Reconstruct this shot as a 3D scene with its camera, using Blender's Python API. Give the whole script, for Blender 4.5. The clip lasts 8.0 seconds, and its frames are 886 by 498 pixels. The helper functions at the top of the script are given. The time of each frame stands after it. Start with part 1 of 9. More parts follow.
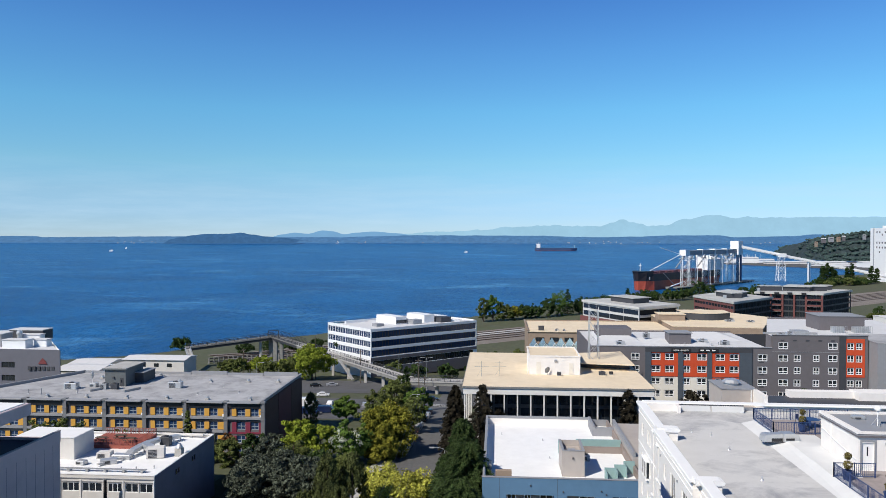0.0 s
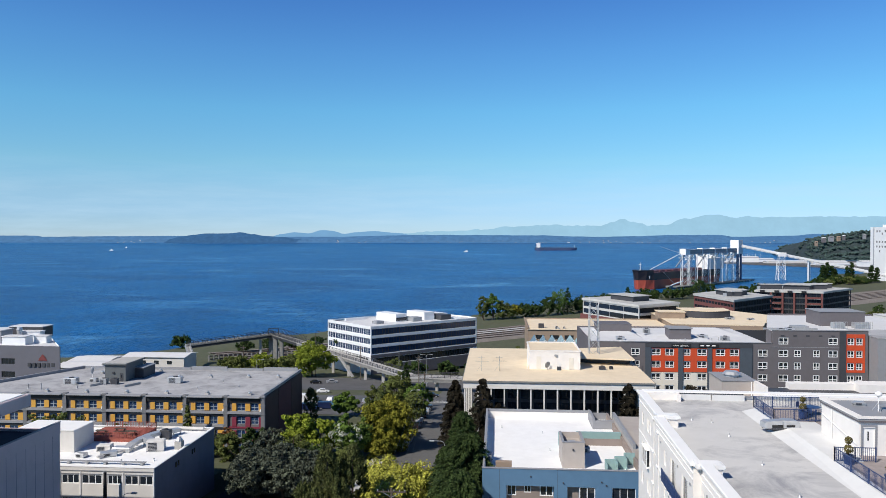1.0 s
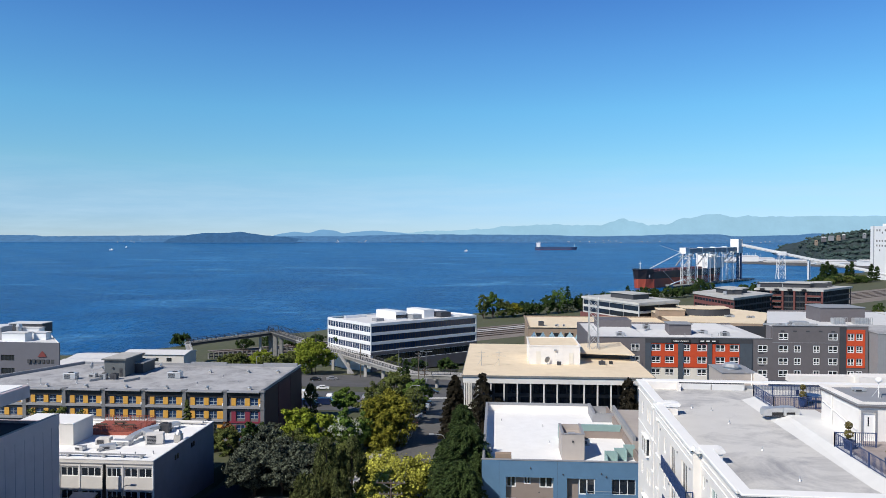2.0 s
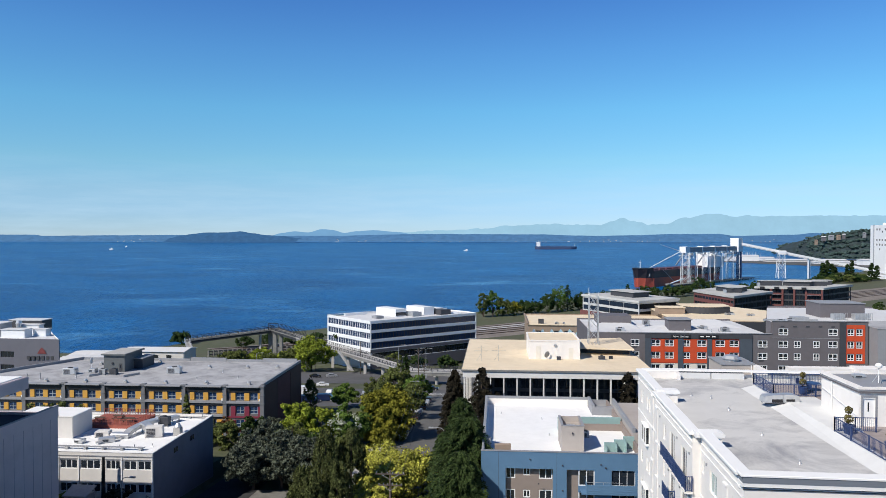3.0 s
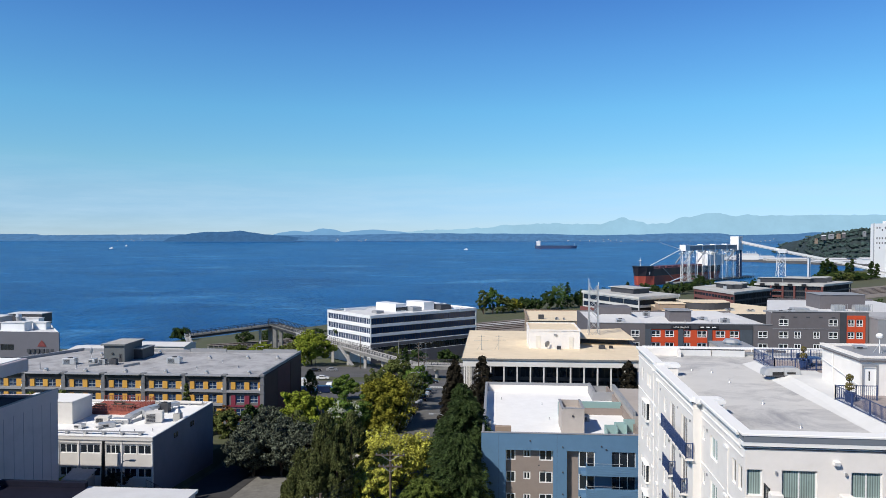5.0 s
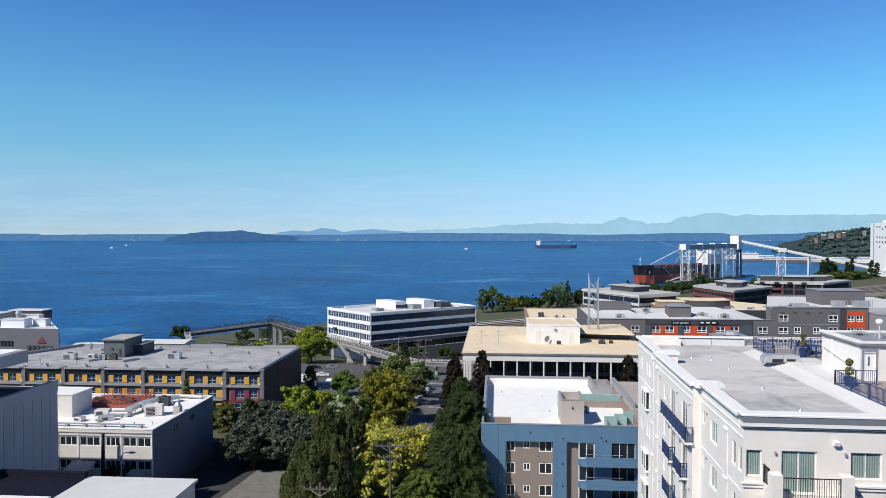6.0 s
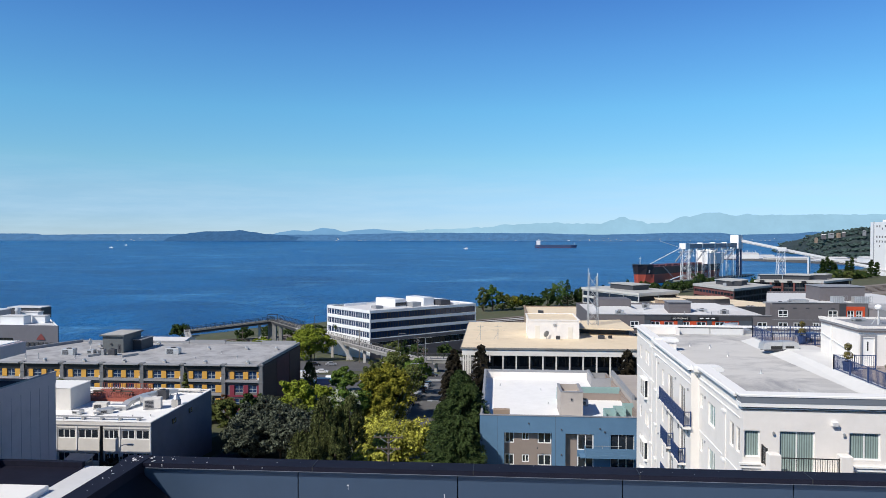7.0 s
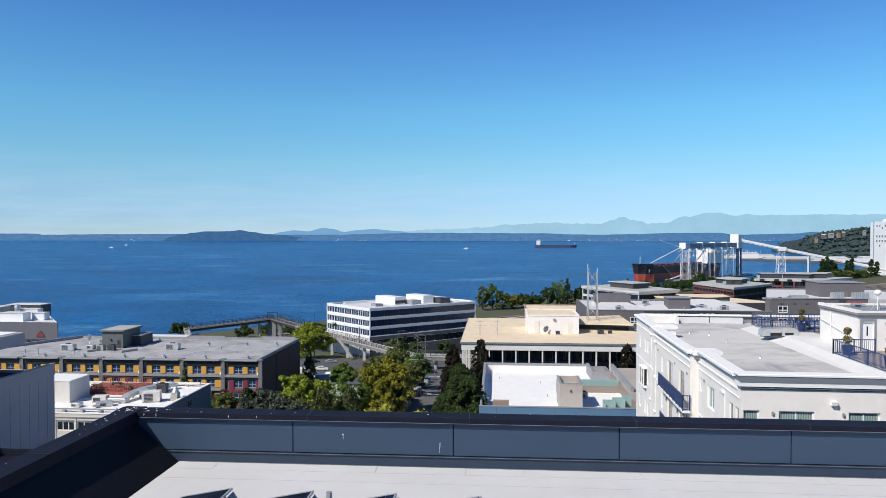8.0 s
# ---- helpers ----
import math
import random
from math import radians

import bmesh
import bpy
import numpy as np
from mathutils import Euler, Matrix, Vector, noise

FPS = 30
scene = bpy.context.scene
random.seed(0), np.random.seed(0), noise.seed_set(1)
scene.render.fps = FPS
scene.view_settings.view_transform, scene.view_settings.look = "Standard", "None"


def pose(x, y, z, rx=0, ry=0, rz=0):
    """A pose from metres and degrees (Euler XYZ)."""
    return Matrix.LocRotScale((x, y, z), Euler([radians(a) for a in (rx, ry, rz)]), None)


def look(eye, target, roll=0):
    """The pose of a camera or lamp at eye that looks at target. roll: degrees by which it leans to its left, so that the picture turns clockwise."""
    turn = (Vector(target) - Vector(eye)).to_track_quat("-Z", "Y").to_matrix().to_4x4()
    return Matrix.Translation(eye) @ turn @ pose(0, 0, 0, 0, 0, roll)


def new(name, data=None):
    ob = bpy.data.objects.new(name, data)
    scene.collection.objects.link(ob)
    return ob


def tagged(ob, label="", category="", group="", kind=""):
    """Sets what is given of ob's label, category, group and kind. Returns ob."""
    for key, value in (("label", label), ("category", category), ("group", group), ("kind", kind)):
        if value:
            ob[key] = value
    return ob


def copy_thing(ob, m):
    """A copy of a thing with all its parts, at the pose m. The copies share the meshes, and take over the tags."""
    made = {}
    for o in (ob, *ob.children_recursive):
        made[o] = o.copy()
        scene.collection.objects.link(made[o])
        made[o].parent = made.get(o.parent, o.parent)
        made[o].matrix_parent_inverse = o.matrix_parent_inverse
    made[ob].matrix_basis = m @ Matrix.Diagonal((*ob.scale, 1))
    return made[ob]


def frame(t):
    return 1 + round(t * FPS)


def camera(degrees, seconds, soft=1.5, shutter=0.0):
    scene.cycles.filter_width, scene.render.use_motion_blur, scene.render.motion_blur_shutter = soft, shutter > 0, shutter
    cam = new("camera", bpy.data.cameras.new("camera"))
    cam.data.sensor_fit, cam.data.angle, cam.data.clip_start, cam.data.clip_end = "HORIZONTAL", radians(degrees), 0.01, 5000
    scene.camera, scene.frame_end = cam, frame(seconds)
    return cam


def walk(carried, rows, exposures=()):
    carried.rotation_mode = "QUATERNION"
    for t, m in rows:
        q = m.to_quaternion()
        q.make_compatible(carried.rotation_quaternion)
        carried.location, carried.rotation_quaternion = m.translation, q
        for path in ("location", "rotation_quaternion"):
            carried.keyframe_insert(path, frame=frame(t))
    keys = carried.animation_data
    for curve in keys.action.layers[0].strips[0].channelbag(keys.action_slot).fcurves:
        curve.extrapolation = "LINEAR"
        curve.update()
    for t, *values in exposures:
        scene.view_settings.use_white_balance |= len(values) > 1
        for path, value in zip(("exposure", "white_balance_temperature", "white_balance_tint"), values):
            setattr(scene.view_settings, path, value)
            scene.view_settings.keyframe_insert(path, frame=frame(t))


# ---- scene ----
# ---------------------------------------------------------------- camera
cam = camera(63.9, 8.0, soft=0.5)
PATH = [
    (0.0, (0.66, -0.17, 79.78), -4.345, -1.07),
    (1.0, (0.645, -0.12, 78.64), -4.345, -1.09),
    (2.0, (0.70, 0.0, 77.55), -4.345, -1.12),
    (3.0, (0.765, 0.11, 76.43), -4.345, -1.14),
    (4.0, (0.745, 0.13, 75.27), -4.345, -1.15),
    (5.0, (0.74, 0.14, 74.12), -4.345, -1.165),
    (6.0, (0.77, 0.13, 73.03), -4.345, -1.18),
    (7.0, (0.94, 0.28, 71.89), -4.345, -1.18),
    (8.0, (1.03, 0.36, 70.72), -4.345, -1.16),
]
walk(cam, [(t, pose(*e, 90 + tilt, 0, -turn)) for t, e, turn, tilt in PATH])

# ---------------------------------------------------------------- light
SUN_TO = Vector((-0.74, -0.76, 1.0)).normalized()
SUN_EL = math.asin(SUN_TO.z)
SUN_AZ = math.atan2(SUN_TO.x, SUN_TO.y)
world = bpy.data.worlds.new("world")
scene.world = world
world.use_nodes = True
wn = world.node_tree
wn.nodes.clear()
w_sky = wn.nodes.new("ShaderNodeTexSky")
w_sky.sky_type = "NISHITA"
w_sky.sun_disc = False
w_sky.sun_elevation = SUN_EL
w_sky.sun_rotation = SUN_AZ
w_sky.altitude = 80
w_sky.air_density = 0.9
w_sky.dust_density = 0.0
w_sky.ozone_density = 5.0
w_bg = wn.nodes.new("ShaderNodeBackground")
w_bg.inputs["Strength"].default_value = 0.125
w_out = wn.nodes.new("ShaderNodeOutputWorld")
w_tint = wn.nodes.new("ShaderNodeMix")
w_tint.data_type, w_tint.blend_type = "RGBA", "MULTIPLY"
w_tint.inputs[0].default_value = 1
w_dir = wn.nodes.new("ShaderNodeTexCoord")
w_up = wn.nodes.new("ShaderNodeSeparateXYZ")
w_ramp = wn.nodes.new("ShaderNodeValToRGB")
w_steps = ((0.0, (0.52, 0.70, 1.02)), (0.03, (0.54, 0.72, 1.0)), (0.06, (0.64, 0.80, 0.94)), (0.10, (0.645, 0.92, 0.94)),
           (0.17, (0.60, 1.04, 1.08)), (0.245, (0.53, 0.95, 1.15)), (0.33, (0.42, 0.77, 1.15)), (0.6, (0.19, 0.35, 0.58)), (1.0, (0.12, 0.22, 0.38)))
while len(w_ramp.color_ramp.elements) < len(w_steps):
    w_ramp.color_ramp.elements.new(0.5)
for w_el, (w_pos, w_col) in zip(w_ramp.color_ramp.elements, w_steps):
    w_el.position, w_el.color = w_pos, (*w_col, 1)
wn.links.new(w_dir.outputs["Generated"], w_up.inputs[0])
wn.links.new(w_up.outputs[2], w_ramp.inputs[0])
wn.links.new(w_ramp.outputs[0], w_tint.inputs[7])
wn.links.new(w_sky.outputs[0], w_tint.inputs[6])
# thin high cloud low over the mountains
w_map = wn.nodes.new("ShaderNodeMapping")
w_map.inputs["Scale"].default_value = (5, 5, 45)
w_cloud = wn.nodes.new("ShaderNodeTexNoise")
w_cloud.inputs["Scale"].default_value = 1.6
w_cloud.inputs["Detail"].default_value = 9
w_cloud.inputs["Roughness"].default_value = 0.62
w_cut = wn.nodes.new("ShaderNodeMapRange")
w_cut.inputs[1].default_value, w_cut.inputs[2].default_value = 0.40, 0.76
w_cut.inputs[3].default_value, w_cut.inputs[4].default_value = 0.0, 0.48
w_low = wn.nodes.new("ShaderNodeValToRGB")
w_low.color_ramp.elements[0].position, w_low.color_ramp.elements[0].color = 0.012, (1, 1, 1, 1)
w_low.color_ramp.elements[1].position, w_low.color_ramp.elements[1].color = 0.11, (0, 0, 0, 1)
w_both = wn.nodes.new("ShaderNodeMath")
w_both.operation = "MULTIPLY"
w_haze = wn.nodes.new("ShaderNodeMix")
w_haze.data_type = "RGBA"
w_haze.inputs[7].default_value = (4.4, 6.1, 7.4, 1)
wn.links.new(w_dir.outputs["Generated"], w_map.inputs[0])
wn.links.new(w_map.outputs[0], w_cloud.inputs["Vector"])
wn.links.new(w_cloud.outputs["Fac"], w_cut.inputs[0])
wn.links.new(w_up.outputs[2], w_low.inputs[0])
wn.links.new(w_cut.outputs[0], w_both.inputs[0])
wn.links.new(w_low.outputs[0], w_both.inputs[1])
wn.links.new(w_both.outputs[0], w_haze.inputs[0])
wn.links.new(w_tint.outputs[2], w_haze.inputs[6])
wn.links.new(w_haze.outputs[2], w_bg.inputs[0])
wn.links.new(w_bg.outputs[0], w_out.inputs[0])

sun_data = bpy.data.lights.new("sun", "SUN")
sun_data.energy = 5.0
sun_data.angle = radians(0.53)
sun_data.color = (1.0, 0.94, 0.85)
sun = new("sun", sun_data)
sun.matrix_world = look(SUN_TO * 300, (0, 0, 0))
scene.view_settings.exposure = 0.0

# ---------------------------------------------------------------- materials
def material(name, color, rough=0.8, vary=0.15, scale=0.5, bump=0.0, metal=0.0, spec=0.4, grime=0.0, grime_scale=0.12,
             grime_color=None, per_object=0.0, per_island=0.0):
    """A surface with grain at one scale and stains at another."""
    m = bpy.data.materials.new(name)
    m.use_nodes = True
    nt = m.node_tree
    bsdf = nt.nodes["Principled BSDF"]
    bsdf.inputs["Roughness"].default_value = rough
    bsdf.inputs["Metallic"].default_value = metal
    bsdf.inputs["Specular IOR Level"].default_value = spec
    geo = nt.nodes.new("ShaderNodeNewGeometry")
    grain = nt.nodes.new("ShaderNodeTexNoise")
    grain.inputs["Scale"].default_value = scale
    grain.inputs["Detail"].default_value = 6
    grain.inputs["Roughness"].default_value = 0.65
    nt.links.new(geo.outputs["Position"], grain.inputs["Vector"])
    ramp = nt.nodes.new("ShaderNodeMapRange")
    ramp.inputs[1].default_value, ramp.inputs[2].default_value = 0.3, 0.7
    ramp.inputs[3].default_value, ramp.inputs[4].default_value = 1 - vary, 1 + vary * 0.6
    nt.links.new(grain.outputs["Fac"], ramp.inputs[0])
    mul = nt.nodes.new("ShaderNodeMix")
    mul.data_type, mul.blend_type = "RGBA", "MULTIPLY"
    mul.inputs[0].default_value = 1
    mul.inputs[6].default_value = (*color, 1)
    nt.links.new(ramp.outputs[0], mul.inputs[7])
    last = mul.outputs[2]
    if grime:
        stain = nt.nodes.new("ShaderNodeTexNoise")
        stain.inputs["Scale"].default_value = grime_scale
        stain.inputs["Detail"].default_value = 8
        stain.inputs["Roughness"].default_value = 0.7
        stain.inputs["Distortion"].default_value = 0.6
        nt.links.new(geo.outputs["Position"], stain.inputs["Vector"])
        cut = nt.nodes.new("ShaderNodeMapRange")
        cut.inputs[1].default_value, cut.inputs[2].default_value = 0.47, 0.68
        cut.inputs[3].default_value, cut.inputs[4].default_value = 0, grime
        nt.links.new(stain.outputs["Fac"], cut.inputs[0])
        mix = nt.nodes.new("ShaderNodeMix")
        mix.data_type = "RGBA"
        nt.links.new(cut.outputs[0], mix.inputs[0])
        nt.links.new(last, mix.inputs[6])
        mix.inputs[7].default_value = (*(grime_color or [c * 0.45 for c in color]), 1)
        last = mix.outputs[2]
    for amount, node, socket in ((per_object, "ShaderNodeObjectInfo", "Random"), (per_island, "ShaderNodeNewGeometry", "Random Per Island")):
        if amount:
            info = nt.nodes.new(node)
            spread = nt.nodes.new("ShaderNodeMapRange")
            spread.inputs[3].default_value, spread.inputs[4].default_value = 1 - amount, 1 + amount
            nt.links.new(info.outputs[socket], spread.inputs[0])
            tint = nt.nodes.new("ShaderNodeMix")
            tint.data_type, tint.blend_type = "RGBA", "MULTIPLY"
            tint.inputs[0].default_value = 1
            nt.links.new(last, tint.inputs[6])
            nt.links.new(spread.outputs[0], tint.inputs[7])
            last = tint.outputs[2]
    nt.links.new(last, bsdf.inputs["Base Color"])
    if bump:
        b = nt.nodes.new("ShaderNodeBump")
        b.inputs["Strength"].default_value = bump
        b.inputs["Distance"].default_value = 0.05
        nt.links.new(grain.outputs["Fac"], b.inputs["Height"])
        nt.links.new(b.outputs[0], bsdf.inputs["Normal"])
    return m


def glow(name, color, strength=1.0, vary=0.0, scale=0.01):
    """An emissive colour with the far backdrop's haze put into it."""
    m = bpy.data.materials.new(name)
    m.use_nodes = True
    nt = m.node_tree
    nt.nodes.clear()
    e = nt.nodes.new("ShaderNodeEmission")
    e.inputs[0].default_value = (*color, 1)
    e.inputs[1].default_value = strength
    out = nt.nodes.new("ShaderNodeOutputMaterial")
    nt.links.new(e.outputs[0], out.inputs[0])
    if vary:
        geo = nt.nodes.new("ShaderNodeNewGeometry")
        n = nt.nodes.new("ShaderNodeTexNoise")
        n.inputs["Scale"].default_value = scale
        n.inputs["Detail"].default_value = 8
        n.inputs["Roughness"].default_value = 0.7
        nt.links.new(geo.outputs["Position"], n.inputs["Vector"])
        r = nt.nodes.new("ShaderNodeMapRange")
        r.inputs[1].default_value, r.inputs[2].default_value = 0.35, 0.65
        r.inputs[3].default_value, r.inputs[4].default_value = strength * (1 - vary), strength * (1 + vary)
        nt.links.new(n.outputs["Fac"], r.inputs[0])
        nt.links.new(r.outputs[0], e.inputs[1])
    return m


def water_material():
    m = bpy.data.materials.new("sea_water")
    m.use_nodes = True
    nt = m.node_tree
    bsdf = nt.nodes["Principled BSDF"]
    bsdf.inputs["IOR"].default_value = 1.33
    geo = nt.nodes.new("ShaderNodeNewGeometry")
    scl = nt.nodes.new("ShaderNodeMapping")
    scl.inputs["Scale"].default_value = (0.0040, 0.0050, 1)
    scl.inputs["Rotation"].default_value = (0, 0, radians(-12))
    nt.links.new(geo.outputs["Position"], scl.inputs[0])
    slick = nt.nodes.new("ShaderNodeTexNoise")
    slick.inputs["Scale"].default_value = 1.0
    slick.inputs["Detail"].default_value = 9
    slick.inputs["Roughness"].default_value = 0.62
    slick.inputs["Distortion"].default_value = 0.8
    nt.links.new(scl.outputs[0], slick.inputs["Vector"])
    ramp = nt.nodes.new("ShaderNodeValToRGB")
    ramp.color_ramp.elements[0].position, ramp.color_ramp.elements[0].color = 0.34, (0.0004, 0.046, 0.168, 1)
    ramp.color_ramp.elements[1].position, ramp.color_ramp.elements[1].color = 0.66, (0.0008, 0.096, 0.290, 1)
    nt.links.new(slick.outputs["Fac"], ramp.inputs[0])
    # long pale wind streaks
    smap = nt.nodes.new("ShaderNodeMapping")
    smap.inputs["Scale"].default_value = (0.0042, 0.0085, 1)
    smap.inputs["Rotation"].default_value = (0, 0, radians(7))
    nt.links.new(geo.outputs["Position"], smap.inputs[0])
    streak = nt.nodes.new("ShaderNodeTexNoise")
    streak.inputs["Scale"].default_value = 1.0
    streak.inputs["Detail"].default_value = 11
    streak.inputs["Roughness"].default_value = 0.68
    streak.inputs["Distortion"].default_value = 1.4
    nt.links.new(smap.outputs[0], streak.inputs["Vector"])
    cut = nt.nodes.new("ShaderNodeMapRange")
    cut.inputs[1].default_value, cut.inputs[2].default_value = 0.53, 0.74
    cut.inputs[3].default_value, cut.inputs[4].default_value = 0.0, 0.7
    nt.links.new(streak.outputs["Fac"], cut.inputs[0])
    foam = nt.nodes.new("ShaderNodeMix")
    foam.data_type = "RGBA"
    nt.links.new(cut.outputs[0], foam.inputs[0])
    nt.links.new(ramp.outputs[0], foam.inputs[6])
    foam.inputs[7].default_value = (0.13, 0.36, 0.60, 1)
    # short ripples, their light and dark put into the base colour
    rmap = nt.nodes.new("ShaderNodeMapping")
    rmap.inputs["Scale"].default_value = (0.34, 0.12, 1)
    nt.links.new(geo.outputs["Position"], rmap.inputs[0])
    rip = nt.nodes.new("ShaderNodeTexNoise")
    rip.inputs["Detail"].default_value = 7
    rip.inputs["Scale"].default_value = 0.5
    rip.inputs["Roughness"].default_value = 0.75
    nt.links.new(rmap.outputs[0], rip.inputs["Vector"])
    rr_ = nt.nodes.new("ShaderNodeMapRange")
    rr_.inputs[1].default_value, rr_.inputs[2].default_value = 0.36, 0.64
    rr_.inputs[3].default_value, rr_.inputs[4].default_value = 0.55, 1.45
    nt.links.new(rip.outputs["Fac"], rr_.inputs[0])
    rmul = nt.nodes.new("ShaderNodeMix")
    rmul.data_type, rmul.blend_type = "RGBA", "MULTIPLY"
    rmul.inputs[0].default_value = 1
    nt.links.new(foam.outputs[2], rmul.inputs[6])
    nt.links.new(rr_.outputs[0], rmul.inputs[7])
    nt.links.new(rmul.outputs[2], bsdf.inputs["Base Color"])
    bsdf.inputs["Roughness"].default_value = 0.28
    bsdf.inputs["Specular IOR Level"].default_value = 0.07
    chop = nt.nodes.new("ShaderNodeTexNoise")
    chop.inputs["Scale"].default_value = 0.22
    chop.inputs["Detail"].default_value = 5
    chop.inputs["Roughness"].default_value = 0.7
    nt.links.new(geo.outputs["Position"], chop.inputs["Vector"])
    b = nt.nodes.new("ShaderNodeBump")
    b.inputs["Strength"].default_value = 0.9
    b.inputs["Distance"].default_value = 1.2
    nt.links.new(chop.outputs["Fac"], b.inputs["Height"])
    nt.links.new(b.outputs[0], bsdf.inputs["Normal"])
    return m


M_SEA = water_material()
M_GROUND = material("dry_ground", (0.085, 0.09, 0.05), 0.95, 0.3, 0.3, grime=0.6, grime_scale=0.04, grime_color=(0.07, 0.09, 0.035))
M_STREET = material("pale_worn_street", (0.125, 0.124, 0.122), 0.9, 0.2, 1.5, 0.2, grime=0.5, grime_scale=0.08, grime_color=(0.08, 0.08, 0.08))
M_ASPHALT = material("asphalt", (0.105, 0.105, 0.108), 0.9, 0.2, 1.5, 0.2, grime=0.5, grime_scale=0.1)
M_CONCRETE = material("concrete", (0.42, 0.41, 0.39), 0.85, 0.12, 0.8, 0.1, grime=0.35, grime_scale=0.2)
M_DARKCONC = material("weathered_concrete", (0.22, 0.22, 0.21), 0.85, 0.2, 0.8, 0.1, grime=0.5)
M_GRAVEL = material("rail_ballast", (0.22, 0.19, 0.165), 0.95, 0.3, 0.9, 0.3, grime=0.5, grime_scale=0.05)
M_RAIL = material("rusty_rail", (0.09, 0.06, 0.045), 0.6, 0.3, 1)
M_WHITE = material("white_stucco", (0.79, 0.755, 0.715), 0.85, 0.04, 1.2, 0.05, grime=0.10, grime_scale=0.25)
M_WHITE_TRIM = material("white_trim", (0.82, 0.81, 0.79), 0.6, 0.03, 1.0)
M_WHITE_ROOF = material("white_roof_membrane", (0.60, 0.605, 0.615), 0.8, 0.06, 0.6, grime=0.3, grime_scale=0.22, grime_color=(0.5, 0.5, 0.5))
M_BRIGHT_ROOF = material("bright_white_roof_membrane", (0.82, 0.82, 0.81), 0.75, 0.05, 0.6, grime=0.15, grime_scale=0.25, grime_color=(0.6, 0.6, 0.6))
M_SEAM = material("taped_seam", (0.53, 0.53, 0.54), 0.8, 0.1, 1)
M_GREY_ROOF = material("grey_roof_membrane", (0.40, 0.40, 0.41), 0.85, 0.16, 0.5, grime=0.85, grime_scale=0.16, grime_color=(0.19, 0.19, 0.195))
M_APT_ROOF = material("pale_grey_roof_membrane", (0.57, 0.56, 0.54), 0.85, 0.06, 0.5, grime=0.95, grime_scale=0.2, grime_color=(0.30, 0.30, 0.31))
M_BEIGE_ROOF = material("tan_roof_coating", (0.74, 0.62, 0.45), 0.85, 0.07, 0.5, grime=0.35, grime_scale=0.1, grime_color=(0.55, 0.43, 0.28))
M_STAIR = material("beige_grey_stucco", (0.40, 0.36, 0.33), 0.85, 0.06, 0.6, grime=0.15)
M_ROOF_EDGE = material("pale_roof_slope", (0.66, 0.66, 0.65), 0.85, 0.06, 0.5, grime=0.25, grime_scale=0.2, grime_color=(0.5, 0.5, 0.5))
M_TAN = material("tan_stucco", (0.31, 0.235, 0.175), 0.85, 0.1, 0.5, grime=0.25)
M_DARKGREY = material("charcoal_paint", (0.055, 0.057, 0.065), 0.6, 0.12, 1)
M_MIDGREY = material("grey_panel", (0.138, 0.126, 0.133), 0.65, 0.08, 1, grime=0.15)
M_SLATE = material("slate_fascia_paint", (0.17, 0.19, 0.22), 0.6, 0.06, 1)
M_GREY_TRIM = material("grey_trim", (0.27, 0.275, 0.29), 0.6, 0.06, 1)
M_YELLOW = material("ochre_panel", (0.60, 0.325, 0.062), 0.55, 0.08, 1)
M_MAROON = material("maroon_panel", (0.20, 0.03, 0.055), 0.55, 0.1, 1)
M_ORANGE = material("orange_red_panel", (0.56, 0.075, 0.025), 0.55, 0.08, 1)
M_CREAM = material("cream_panel", (0.72, 0.68, 0.6), 0.6, 0.05, 1)
M_BLUE = material("slate_blue_siding", (0.098, 0.195, 0.315), 0.6, 0.06, 1, grime=0.12)
M_TAUPE = material("taupe_siding", (0.26, 0.215, 0.19), 0.65, 0.06, 1)
M_TEAL = material("pale_teal_paint", (0.27, 0.40, 0.39), 0.6, 0.06, 1)
M_NAVY_RAIL = material("navy_painted_steel", (0.025, 0.05, 0.14), 0.4, 0.05, 1)
M_PARAPET = material("slate_metal_panel", (0.033, 0.058, 0.100), 0.55, 0.05, 2.0, grime=0.12, grime_scale=0.8)
M_COPING = material("dark_metal_coping", (0.012, 0.0125, 0.023), 0.6, 0.2, 2, spec=0.1, grime=0.35, grime_scale=0.6, grime_color=(0.021, 0.021, 0.034))
M_LW = material("pale_grey_wall", (0.62, 0.60, 0.57), 0.8, 0.05, 0.8, 0.05, grime=0.15)
M_LILAC = material("grey_clad_wall", (0.54, 0.46, 0.475), 0.75, 0.05, 0.5, grime=0.2, grime_scale=0.2)
M_OFFICE = material("white_office_band", (0.76, 0.77, 0.78), 0.6, 0.04, 0.4, grime=0.1)
M_BRICK = material("red_brick", (0.17, 0.065, 0.06), 0.85, 0.2, 1.5, 0.1, grime=0.2)
M_STEEL = material("galvanised_steel", (0.55, 0.56, 0.57), 0.45, 0.1, 2, metal=0.6)
M_DULL_STEEL = material("dull_grey_steel", (0.36, 0.37, 0.38), 0.5, 0.15, 2, metal=0.3)
M_BLACK = material("black_metal", (0.02, 0.02, 0.022), 0.5, 0.1, 1)
M_GLASS = material("dark_window_glass", (0.018, 0.024, 0.032), 0.06, 0.2, 0.3, spec=0.8)
M_GLASS_TEAL = material("curtained_window_glass", (0.30, 0.39, 0.37), 0.10, 0.2, 0.6, spec=0.6)
# Blue base colour puts reflected sky into the ribbon glass.
M_GLASS_BLUE = material("blue_ribbon_glass", (0.018, 0.042, 0.10), 0.08, 0.3, 0.15, spec=0.8)
# Near-black: the dark of unlit rooms is put into the colour.
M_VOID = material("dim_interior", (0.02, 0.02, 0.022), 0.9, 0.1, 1)
